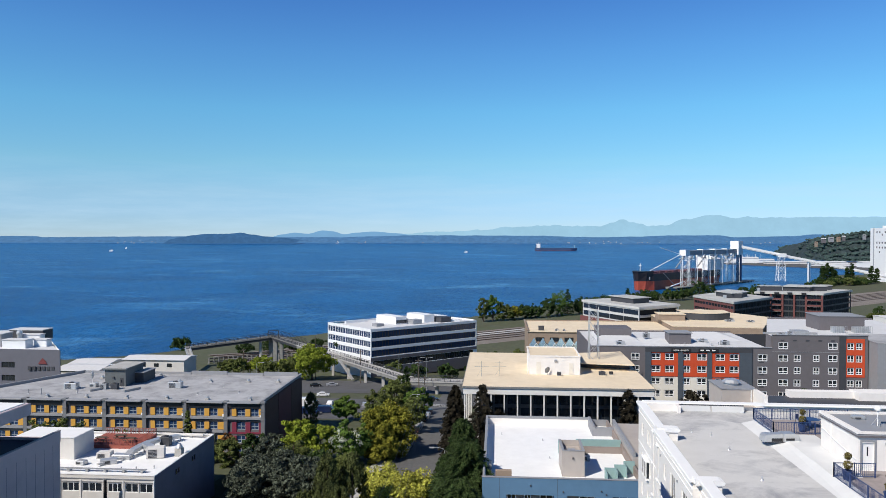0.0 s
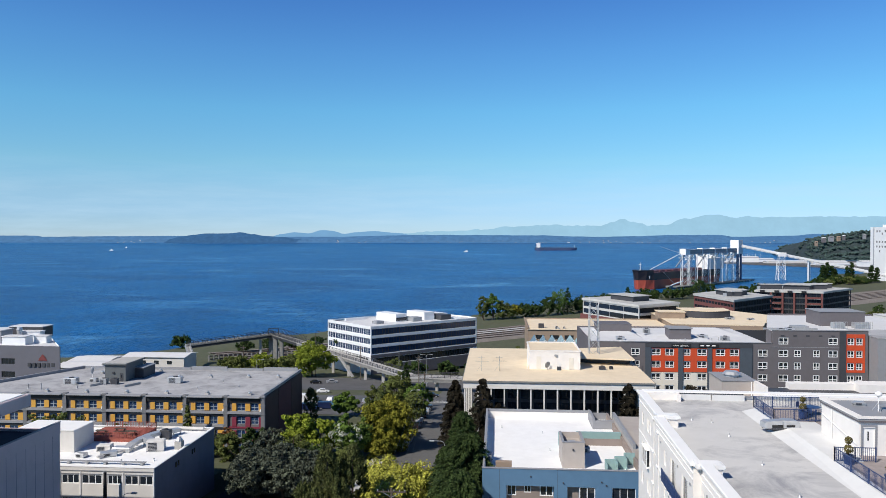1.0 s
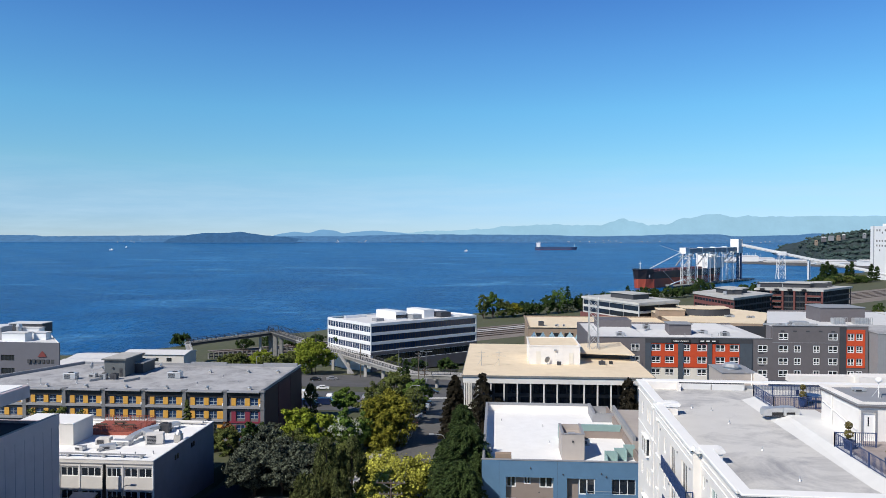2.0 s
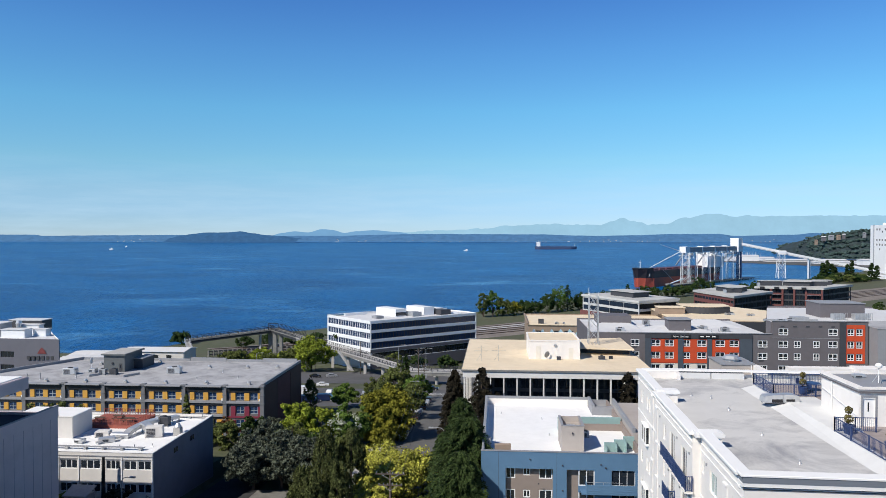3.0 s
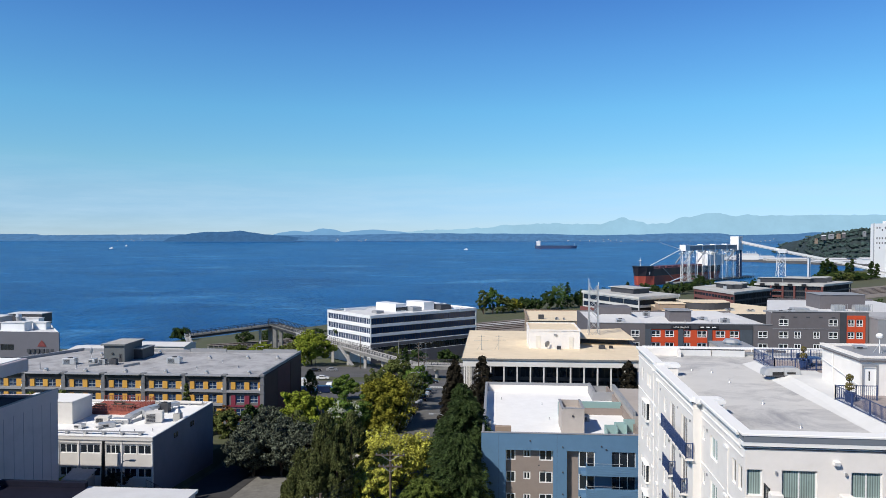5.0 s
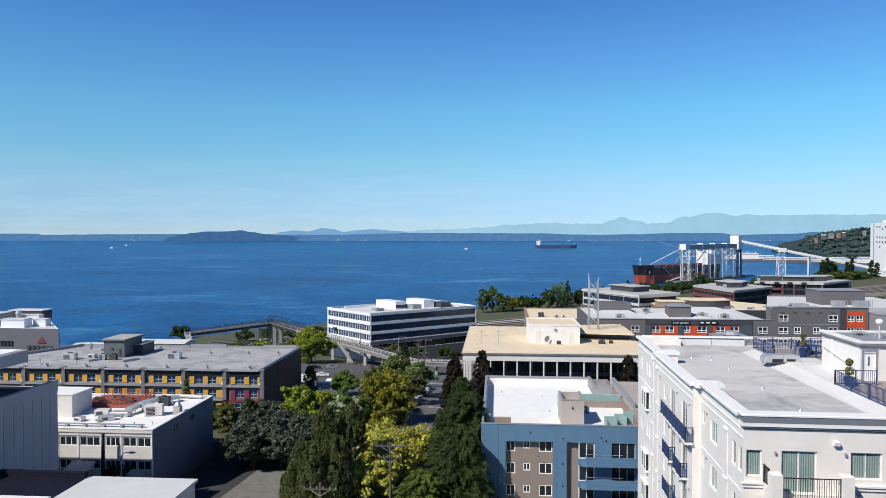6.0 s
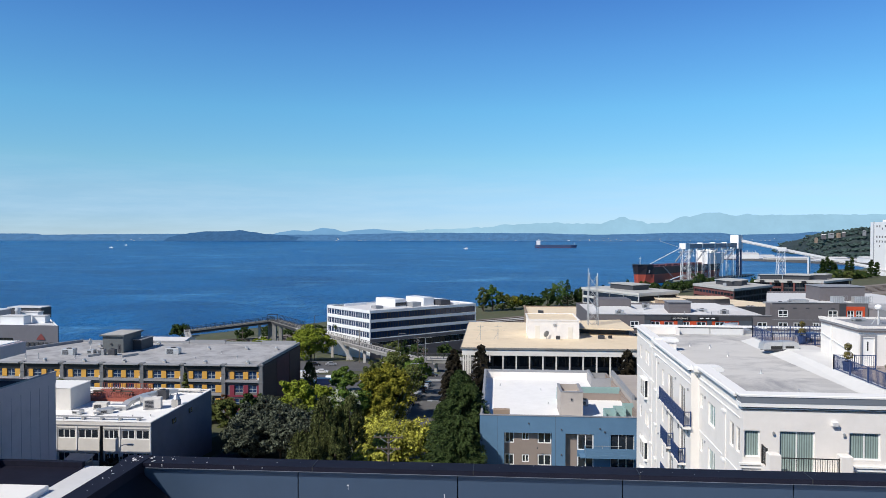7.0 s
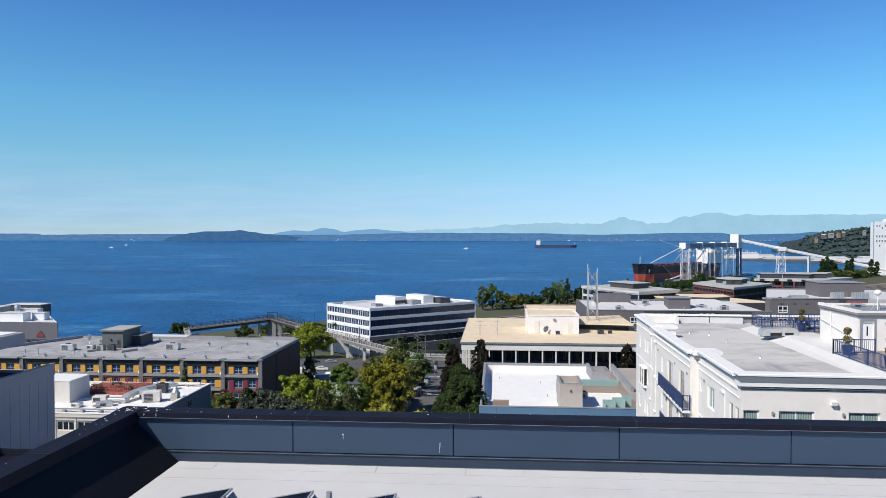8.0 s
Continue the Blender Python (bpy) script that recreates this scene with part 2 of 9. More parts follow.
M_FRAME = material("white_window_frame", (0.78, 0.78, 0.77), 0.5, 0.03, 1)
M_REDWOOD = material("red_stained_deck", (0.30, 0.085, 0.06), 0.7, 0.2, 2)
M_SILO = material("white_silo_concrete", (0.78, 0.78, 0.77), 0.8, 0.04, 0.05, grime=0.1, grime_scale=0.05)
M_HULL_BLACK = material("black_hull_paint", (0.028, 0.022, 0.024), 0.5, 0.15, 0.1)
M_HULL_RED = material("red_hull_paint", (0.40, 0.075, 0.042), 0.55, 0.2, 0.1, grime=0.35, grime_scale=0.1)
M_HULL_ROSE = material("faded_red_hull", (0.13, 0.05, 0.06), 0.55, 0.15, 0.05)
M_BARK = material("bark", (0.10, 0.075, 0.055), 0.95, 0.25, 4, 0.3)
M_WOODPOLE = material("weathered_pole_wood", (0.11, 0.085, 0.065), 0.9, 0.25, 3)
M_PV = material("solar_cell", (0.006, 0.008, 0.018), 0.12, 0.2, 2, spec=0.6)
M_TYRE = material("tyre_rubber", (0.02, 0.02, 0.02), 0.9, 0.1, 3)
M_SIGN_RED = material("red_sign_paint", (0.18, 0.045, 0.045), 0.6, 0.1, 1)
M_PAVER = material("dusty_pink_paver", (0.33, 0.285, 0.27), 0.85, 0.15, 2, grime=0.2, grime_scale=0.5)
M_PAINT_LINE = material("road_paint", (0.7, 0.7, 0.66), 0.8, 0.2, 2)


def slatted(m, period):
    """Faint upright slats of a blind behind a pane."""
    nt = m.node_tree
    bsdf = nt.nodes["Principled BSDF"]
    geo = nt.nodes.new("ShaderNodeNewGeometry")
    wave = nt.nodes.new("ShaderNodeTexWave")
    wave.wave_type, wave.bands_direction = "BANDS", "X"
    wave.inputs["Scale"].default_value = 0.314 / period
    wave.inputs["Distortion"].default_value = 0.4
    nt.links.new(geo.outputs["Position"], wave.inputs["Vector"])
    tone = nt.nodes.new("ShaderNodeMapRange")
    tone.inputs[3].default_value, tone.inputs[4].default_value = 0.55, 1.15
    nt.links.new(wave.outputs["Fac"], tone.inputs[0])
    mul = nt.nodes.new("ShaderNodeMix")
    mul.data_type, mul.blend_type = "RGBA", "MULTIPLY"
    mul.inputs[0].default_value = 1
    nt.links.new(bsdf.inputs["Base Color"].links[0].from_socket, mul.inputs[6])
    nt.links.new(tone.outputs[0], mul.inputs[7])
    nt.links.new(mul.outputs[2], bsdf.inputs["Base Color"])


slatted(M_GLASS_TEAL, 0.13)


def leaf_material(name, color, spread=0.45):
    m = material(name, color, 0.75, 0.25, 0.8, per_island=spread, spec=0.15)
    m.node_tree.nodes["Principled BSDF"].inputs["Subsurface Weight"].default_value = 0.0
    return m


L_GREEN = leaf_material("green_leaves", (0.095, 0.155, 0.028))
L_YELLOWGREEN = leaf_material("yellow_green_leaves", (0.19, 0.235, 0.025))
L_BRIGHT = leaf_material("bright_yellow_leaves", (0.37, 0.37, 0.06), 0.6)
L_AUTUMN = leaf_material("golden_green_leaves", (0.19, 0.185, 0.022))
L_DARK = leaf_material("dark_conifer_needles", (0.036, 0.062, 0.016))
L_GREYGREEN = leaf_material("grey_purple_leaves", (0.078, 0.092, 0.066), 0.9)
L_PURPLE = leaf_material("dark_red_leaves", (0.026, 0.022, 0.014))
L_OLIVE = leaf_material("olive_leaves", (0.095, 0.115, 0.032))


# ---------------------------------------------------------------- builders
class Shape:
    """Gathers boxes, prisms and tubes into one mesh."""

    def __init__(self):
        self.v, self.f = [], []

    def add(self, verts, faces):
        n = len(self.v)
        self.v += [tuple(p) for p in verts]
        self.f += [tuple(i + n for i in f) for f in faces]
        return self

    def box(self, x0, x1, y0, y1, z0, z1):
        return self.prism([(x0, y0), (x1, y0), (x1, y1), (x0, y1)], z0, z1)

    def prism(self, pts, z0, z1):
        """An upright block over an anticlockwise outline."""
        k = len(pts)
        lo = [(p[0], p[1], z0) for p in pts]
        hi = [(p[0], p[1], z1) for p in pts]
        faces = [tuple(range(k - 1, -1, -1)), tuple(range(k, 2 * k))]
        faces += [(i, (i + 1) % k, k + (i + 1) % k, k + i) for i in range(k)]
        return self.add(lo + hi, faces)

    def bevel_box(self, x0, x1, y0, y1, z0, z1, b):
        """A box with its upper edges worn off."""
        lo = [(x0, y0, z0), (x1, y0, z0), (x1, y1, z0), (x0, y1, z0)]
        mi = [(x0, y0, z1 - b), (x1, y0, z1 - b), (x1, y1, z1 - b), (x0, y1, z1 - b)]
        hi = [(x0 + b, y0 + b, z1), (x1 - b, y0 + b, z1), (x1 - b, y1 - b, z1), (x0 + b, y1 - b, z1)]
        faces = [(3, 2, 1, 0), (8, 9, 10, 11)]
        for o in (0, 4):
            faces += [(o + i, o + (i + 1) % 4, o + 4 + (i + 1) % 4, o + 4 + i) for i in range(4)]
        return self.add(lo + mi + hi, faces)

    def tube(self, a, b, r0, r1=None, n=8):
        """A round bar from a to b."""
        a, b = Vector(a), Vector(b)
        r1 = r0 if r1 is None else r1
        d = (b - a).normalized()
        s = d.orthogonal().normalized()
        q = d.cross(s)
        ring = [(math.cos(2 * math.pi * i / n), math.sin(2 * math.pi * i / n)) for i in range(n)]
        lo = [a + (s * c + q * w) * r0 for c, w in ring]
        hi = [b + (s * c + q * w) * r1 for c, w in ring]
        faces = [tuple(range(n - 1, -1, -1)), tuple(range(n, 2 * n))]
        faces += [(i, (i + 1) % n, n + (i + 1) % n, n + i) for i in range(n)]
        return self.add(lo + hi, faces)

    def bar(self, a, b, w, h=None):
        """A square bar from a to b."""
        a, b = Vector(a), Vector(b)
        h = w if h is None else h
        d = (b - a).normalized()
        s = d.cross(Vector((0, 0, 1)))
        s = s.normalized() if s.length > 1e-4 else Vector((1, 0, 0))
        q = s.cross(d)
        cs = [(-w / 2, -h / 2), (w / 2, -h / 2), (w / 2, h / 2), (-w / 2, h / 2)]
        lo = [a + s * i + q * j for i, j in cs]
        hi = [b + s * i + q * j for i, j in cs]
        return self.add(lo + hi, [(3, 2, 1, 0), (4, 5, 6, 7), (0, 1, 5, 4), (1, 2, 6, 5), (2, 3, 7, 6), (3, 0, 4, 7)])

    def lathe(self, c, profile, n=12):
        """Rings of (radius, height) round the upright through c."""
        k = len(profile)
        verts = []
        for r, z in profile:
            verts += [(c[0] + r * math.cos(2 * math.pi * i / n), c[1] + r * math.sin(2 * math.pi * i / n), c[2] + z) for i in range(n)]
        faces = [tuple(range(n - 1, -1, -1)), tuple(range((k - 1) * n, k * n))]
        for j in range(k - 1):
            faces += [(j * n + i, j * n + (i + 1) % n, (j + 1) * n + (i + 1) % n, (j + 1) * n + i) for i in range(n)]
        return self.add(verts, faces)

    def weld(self):
        """Joins corners that lie in one place."""
        seen, out, to = {}, [], []
        for p in self.v:
            key = (round(p[0], 4), round(p[1], 4), round(p[2], 4))
            if key not in seen:
                seen[key] = len(out)
                out.append(p)
            to.append(seen[key])
        self.v, self.f = out, [tuple(to[i] for i in f) for f in self.f]
        return self

    def mesh(self, name, mat):
        me = bpy.data.meshes.new(name)
        me.from_pydata(self.v, [], self.f)
        me.materials.append(mat)
        return me


def part(name, shape, mat, parent=None, label="", at=None):
    """One mesh object, under a thing or a part."""
    me = shape if isinstance(shape, bpy.types.Mesh) else shape.mesh(name, mat)
    ob = new(name, me)
    if parent is not None:
        ob.parent = parent
    if at is not None:
        ob.matrix_local = at
    return tagged(ob, label) if label else ob


def thing(name, label, category, x=0, y=0, z=0, rz=0, group="", kind=""):
    ob = new(name)
    ob.empty_display_size = 0.3
    ob.matrix_local = pose(x, y, z, 0, 0, rz)
    return tagged(ob, label, category, group, kind)


def wall(shape, p0, p1, z0, z1, holes=(), depth=0.25):
    """A wall seen from outside from p0 (left) to p1 (right), with openings (u0, u1, v0, v1) that go through its thickness."""
    p0, p1 = Vector((*p0, 0)), Vector((*p1, 0))
    length = (p1 - p0).length
    d = (p1 - p0) / length
    n = Vector((-d.y, d.x, 0)) * depth
    us = sorted({0.0, length, *[h[0] for h in holes], *[h[1] for h in holes]})
    vs = sorted({z0, z1, *[h[2] for h in holes], *[h[3] for h in holes]})
    us = [u for u in us if 0 <= u <= length]
    vs = [v for v in vs if z0 <= v <= z1]

    def at(u, v, k):
        p = p0 + d * u + n * k
        return (p.x, p.y, v)

    def solid(i, j):
        if not (0 <= i < len(us) - 1 and 0 <= j < len(vs) - 1):
            return False
        u, v = (us[i] + us[i + 1]) / 2, (vs[j] + vs[j + 1]) / 2
        return not any(h[0] < u < h[1] and h[2] < v < h[3] for h in holes)

    for j in range(len(vs) - 1):
        i = 0
        while i < len(us) - 1:
            if not solid(i, j):
                i += 1
                continue
            k = i
            while solid(k + 1, j) and not any(solid(m, j - 1) != solid(i, j - 1) or solid(m, j + 1) != solid(i, j + 1) for m in (k + 1,)):
                k += 1
            a, b, c, e = us[i], us[k + 1], vs[j], vs[j + 1]
            shape.add([at(a, c, 0), at(b, c, 0), at(b, e, 0), at(a, e, 0)], [(0, 1, 2, 3)])
            shape.add([at(a, c, 1), at(b, c, 1), at(b, e, 1), at(a, e, 1)], [(3, 2, 1, 0)])
            if not solid(i - 1, j):
                shape.add([at(a, c, 0), at(a, e, 0), at(a, e, 1), at(a, c, 1)], [(0, 1, 2, 3)])
            if not solid(k + 1, j):
                shape.add([at(b, c, 0), at(b, c, 1), at(b, e, 1), at(b, e, 0)], [(0, 1, 2, 3)])
            if not solid(i, j - 1):
                shape.add([at(a, c, 0), at(a, c, 1), at(b, c, 1), at(b, c, 0)], [(0, 1, 2, 3)])
            if not solid(i, j + 1):
                shape.add([at(a, e, 0), at(b, e, 0), at(b, e, 1), at(a, e, 1)], [(0, 1, 2, 3)])
            i = k + 1
    return shape


def facing(p0, p1):
    return math.degrees(math.atan2(p1[1] - p0[1], p1[0] - p0[0]))


WINDOWS = {}


def window(parent, p0, p1, u, v, w, h, frame_mat, pane_mat, bars=1, rail=0.0, inset=0.12, fw=0.07, name="window", sill=False):
    """A framed window whose lower left corner lies u along the wall from p0 to p1 and at height v; bars: lights side by side."""
    key = (round(w, 2), round(h, 2), frame_mat.name, pane_mat.name, bars, rail, fw, sill)
    if key not in WINDOWS:
        fr, pa = Shape(), Shape()
        xs = [i * (w - fw) / bars for i in range(bars + 1)]
        zs = [fw, h - fw] if not rail else [fw, rail * h - fw / 2, rail * h + fw / 2, h - fw]
        wall(fr, (0, 0), (w, 0), 0, h, [(a + fw, b, zs[k], zs[k + 1]) for a, b in zip(xs, xs[1:]) for k in range(0, len(zs), 2)], 0.08)
        fr.weld()
        if sill:
            fr.box(-0.08, w + 0.08, -0.2, 0.0, -0.08, -0.004)
        pa.box(fw / 2, w - fw / 2, 0.035, 0.06, fw / 2, h - fw / 2)
        WINDOWS[key] = (fr.mesh("window_frame", frame_mat), pa.mesh("pane", pane_mat))
    fm, pm = WINDOWS[key]
    d = Vector((p1[0] - p0[0], p1[1] - p0[1])).normalized()
    x, y = p0[0] + d.x * u - d.y * inset, p0[1] + d.y * u + d.x * inset
    ob = part(name, fm, None, parent, at=pose(x, y, v, 0, 0, facing(p0, p1)))
    part("pane", pm, None, ob)
    return ob


def quads(name, centres, normals, size, mat, rng, aspect=0.6, axis=None):
    """Many small leaf blades as one mesh."""
    n = len(centres)
    ref = rng.normal(size=(n, 3))
    a = np.cross(normals, ref) if axis is None else axis + 0.3 * ref
    a /= np.linalg.norm(a, axis=1)[:, None] + 1e-9
    b = np.cross(normals, a)
    b /= np.linalg.norm(b, axis=1)[:, None] + 1e-9
    s = (size * rng.uniform(0.6, 1.25, n))[:, None]
    v = np.stack([centres - a * s, centres - b * s * aspect, centres + a * s, centres + b * s * aspect], axis=1).reshape(-1, 3)
    me = bpy.data.meshes.new(name)
    me.vertices.add(4 * n)
    me.vertices.foreach_set("co", v.astype(np.float32).ravel())
    me.loops.add(4 * n)
    me.loops.foreach_set("vertex_index", np.arange(4 * n, dtype=np.int32))
    me.polygons.add(n)
    me.polygons.foreach_set("loop_start", np.arange(0, 4 * n, 4, dtype=np.int32))
    me.polygons.foreach_set("loop_total", np.full(n, 4, dtype=np.int32))
    me.materials.append(mat)
    me.update()
    return me



# ---------------------------------------------------------------- ground and sea
SHORE = [(-900, 215), (-420, 366), (-293, 415), (-250, 433), (-215, 462), (-172, 522), (-140, 548), (-20, 680), (60, 790), (123, 890), (170, 950), (300, 985), (420, 1010), (520, 1180), (640, 1420), (760, 1560), (1100, 1750), (3000, 2500)]
SLOPE = [(-2000, 44), (-60, 42), (20, 40), (60, 38.6), (100, 36.8), (150, 32.6), (200, 28), (250, 22), (300, 17), (345, 13), (420, 8.5), (550, 5.5), (700, 4), (4000, 4)]


def shore_y(x):
    for (a, p), (b, q) in zip(SHORE, SHORE[1:]):
        if a <= x <= b:
            return p + (q - p) * (x - a) / (b - a)
    return SHORE[0][1] if x < SHORE[0][0] else SHORE[-1][1]


def height(x, y):
    """The ground's height: a slope down to the waterfront."""
    z = 4.0
    for (a, p), (b, q) in zip(SLOPE, SLOPE[1:]):
        if a <= y <= b:
            k = (y - a) / (b - a)
            z = p + (q - p) * k
            break
    if -51 < x < -24 and 80 < y < 134:
        z -= 2.6 * min(1, (x + 51) / 1.5, (-24 - x) / 4) * min(1, (y - 80) / 8, (134 - y) / 8)
    inland = (shore_y(x) - y) * 0.72
    if inland < 60:
        z = min(z, 3.2 + 0.06 * max(inland, 0))
    if inland < 4:
        z = min(z, max(-6, 3.2 * (inland + 4) / 8 - 1))
    return z


def sheet(name, xs, ys, fz, mat):
    s = Shape()
    s.v = [(x, y, fz(x, y)) for y in ys for x in xs]
    n = len(xs)
    s.f = [(j * n + i, j * n + i + 1, (j + 1) * n + i + 1, (j + 1) * n + i) for j in range(len(ys) - 1) for i in range(n - 1)]
    return part(name, s, mat)


def steps(*spans):
    out = []
    for a, b, s in spans:
        k = int(round((b - a) / s))
        out += [a + (b - a) * i / k for i in range(k)]
    return out + [spans[-1][1]]


ground = sheet("ground", steps((-3000, -600, 200), (-600, -54, 13), (-54, -20, 1.5), (-20, 700, 13), (700, 3000, 115)), steps((-2000, -100, 190), (-100, 80, 12), (80, 134, 3), (134, 440, 12), (440, 1300, 11), (1300, 2600, 65)), height, M_GROUND)
tagged(ground, "sloping ground of a waterfront district down to the sea", "ground", kind="structure")


def sea_z(x, y):
    return 0.0 if y < 1300 else 32.0 * ((y - 1300) / 3500) ** 1.2


sea = sheet("water", steps((-4500, 4500, 180)), steps((-300, 600, 150), (600, 1300, 70), (1300, 4900, 90)), sea_z, M_SEA)
tagged(sea, "deep blue sea bay with wind streaks", "sea", kind="structure")


def strip(name, pts, width, mat, label, lift=0.05, category="road", step=6.0):
    """A road laid along the ground."""
    s = Shape()
    rows = []
    for (ax, ay), (bx, by) in zip(pts, pts[1:]):
        n = max(1, int(math.hypot(bx - ax, by - ay) / step))
        rows += [(ax + (bx - ax) * i / n, ay + (by - ay) * i / n) for i in range(n)]
    rows.append(pts[-1])
    m = max(1, int(width / 5))
    for i, (x, y) in enumerate(rows):
        a, b = rows[max(i - 1, 0)], rows[min(i + 1, len(rows) - 1)]
        d = Vector((b[0] - a[0], b[1] - a[1])).normalized()
        for j in range(m + 1):
            o = width * (j / m - 0.5)
            px, py = x + d.y * o, y - d.x * o
            s.v.append((px, py, height(px, py) + lift))
    k = m + 1
    s.f = [(i * k + j, i * k + j + 1, (i + 1) * k + j + 1, (i + 1) * k + j) for i in range(len(rows) - 1) for j in range(m)]
    return tagged(part(name, s, mat), label, category, kind="structure")


# ---------------------------------------------------------------- the far shore
def ridge(name, x0, x1, y, profile, base, mat, label, rough=4.0, seed=0.0, step=25):
    """A long hill with depth: its crest follows the profile of (x, z)."""
    s = Shape()
    xs = steps((x0, x1, step))
    for x in xs:
        z = profile[-1][1]
        for (a, p), (b, q) in zip(profile, profile[1:]):
            if a <= x <= b:
                k = (x - a) / (b - a)
                k = k * k * (3 - 2 * k)
                z = p + (q - p) * k
                break
        z += rough * (noise.noise((x / 90, seed, 0)) + 0.5 * noise.noise((x / 31, seed, 3)))
        for k, dy in ((0.0, -120), (0.35, -90), (0.75, -40), (1.0, 0), (0.8, 80)):
            w = 6 * noise.noise((x / 60, seed + k * 9, 7)) if 0 < k < 1 else 0
            s.v.append((x, y + dy, base + (z - base) * k + w * rough * 0.1))
    s.f = [(i * 5 + j, (i + 1) * 5 + j, (i + 1) * 5 + j + 1, i * 5 + j + 1) for i in range(len(xs) - 1) for j in range(4)]
    return tagged(part(name, s, mat), label, "backdrop", kind="structure")


# Distance haze is put into these glowing backdrop colours.
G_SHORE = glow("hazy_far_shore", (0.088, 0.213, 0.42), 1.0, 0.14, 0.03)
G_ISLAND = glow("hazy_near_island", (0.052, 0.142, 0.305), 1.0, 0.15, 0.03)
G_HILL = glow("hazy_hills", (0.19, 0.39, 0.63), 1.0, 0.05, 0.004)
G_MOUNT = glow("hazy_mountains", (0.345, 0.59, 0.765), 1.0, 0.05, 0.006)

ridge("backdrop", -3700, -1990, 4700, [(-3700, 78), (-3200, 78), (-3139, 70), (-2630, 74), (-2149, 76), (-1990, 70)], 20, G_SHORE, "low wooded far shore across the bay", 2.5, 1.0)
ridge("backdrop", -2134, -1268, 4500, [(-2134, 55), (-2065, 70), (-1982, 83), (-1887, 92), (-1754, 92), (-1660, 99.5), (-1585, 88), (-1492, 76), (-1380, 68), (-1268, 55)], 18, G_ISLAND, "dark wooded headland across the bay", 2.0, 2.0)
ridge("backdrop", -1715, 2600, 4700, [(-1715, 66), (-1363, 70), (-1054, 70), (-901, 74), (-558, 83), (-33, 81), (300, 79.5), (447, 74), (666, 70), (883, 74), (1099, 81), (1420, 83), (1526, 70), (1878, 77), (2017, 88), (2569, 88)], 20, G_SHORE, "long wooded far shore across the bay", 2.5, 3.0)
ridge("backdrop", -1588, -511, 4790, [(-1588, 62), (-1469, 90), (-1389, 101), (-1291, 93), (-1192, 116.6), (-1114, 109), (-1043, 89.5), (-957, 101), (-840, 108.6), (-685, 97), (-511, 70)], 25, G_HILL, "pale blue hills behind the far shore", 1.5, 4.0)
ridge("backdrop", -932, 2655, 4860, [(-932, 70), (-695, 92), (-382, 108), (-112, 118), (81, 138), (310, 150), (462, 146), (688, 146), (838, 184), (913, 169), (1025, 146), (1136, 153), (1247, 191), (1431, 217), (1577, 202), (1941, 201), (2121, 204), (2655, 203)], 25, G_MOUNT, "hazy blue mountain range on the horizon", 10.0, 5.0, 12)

# ---------------------------------------------------------------- common parts of buildings
def rect(x0, x1, y0, y1):
    return [(x0, y0), (x1, y0), (x1, y1), (x0, y1)]


def parapet(parent, pts, z0, z1, thick, mat, coping_mat, coping=0.12, over=0.05, name="parapet"):
    """A low wall round a roof: one piece a side, each with its coping."""
    k = len(pts)
    for i in range(k):
        a, b = Vector(pts[i]), Vector(pts[(i + 1) % k])
        d = (b - a).normalized()
        n = Vector((-d.y, d.x))
        q = [a, b, b - d * thick + n * thick, a + d * thick + n * thick]
        ob = part(name, Shape().prism([(p.x, p.y) for p in q], z0, z1), mat, parent)
        q = [a - n * over - d * over, b - n * over + d * over, b - d * (thick + over) + n * (thick + over), a + d * (thick + over) + n * (thick + over)]
        part("coping", Shape().prism([(p.x, p.y) for p in q], z1 + 0.004, z1 + coping), coping_mat, ob)


def roof_unit(x, y, z, w, d, h, rz=0, fans=1, mat=None, label="boxy grey rooftop air conditioning unit on a flat roof"):
    """A rooftop air conditioner: cabinet on skids with a louvred side and fans on top."""
    t = thing("air_conditioner", label, "air conditioner", x, y, z, rz, group="rooftop units")
    mat = mat or M_STEEL
    part("cabinet", Shape().bevel_box(-w / 2, w / 2, -d / 2, d / 2, 0.12, h, 0.05), mat, t)
    part("skid", Shape().box(-w / 2, w / 2, -d / 2 + 0.05, -d / 2 + 0.15, 0, 0.118).box(-w / 2, w / 2, d / 2 - 0.15, d / 2 - 0.05, 0, 0.118), M_DULL_STEEL, t)
    s = Shape()
    for i in range(6):
        zz = 0.2 + (h - 0.4) * i / 6
        s.box(-w * 0.4, w * 0.1, -d / 2 - 0.03, -d / 2 - 0.004, zz, zz + (h - 0.4) / 9)
    part("louvre", s, M_DARKGREY, t)
    for i in range(fans):
        cx = w * ((i + 0.5) / fans - 0.5)
        r = min(w / fans, d) * 0.36
        part("fan_guard", Shape().lathe((cx, 0, h + 0.004), [(r, 0), (r, 0.14), (r * 0.85, 0.14), (r * 0.8, 0.05), (0.08, 0.05), (0.06, 0.1)], 14), M_DARKGREY, t)
    return t


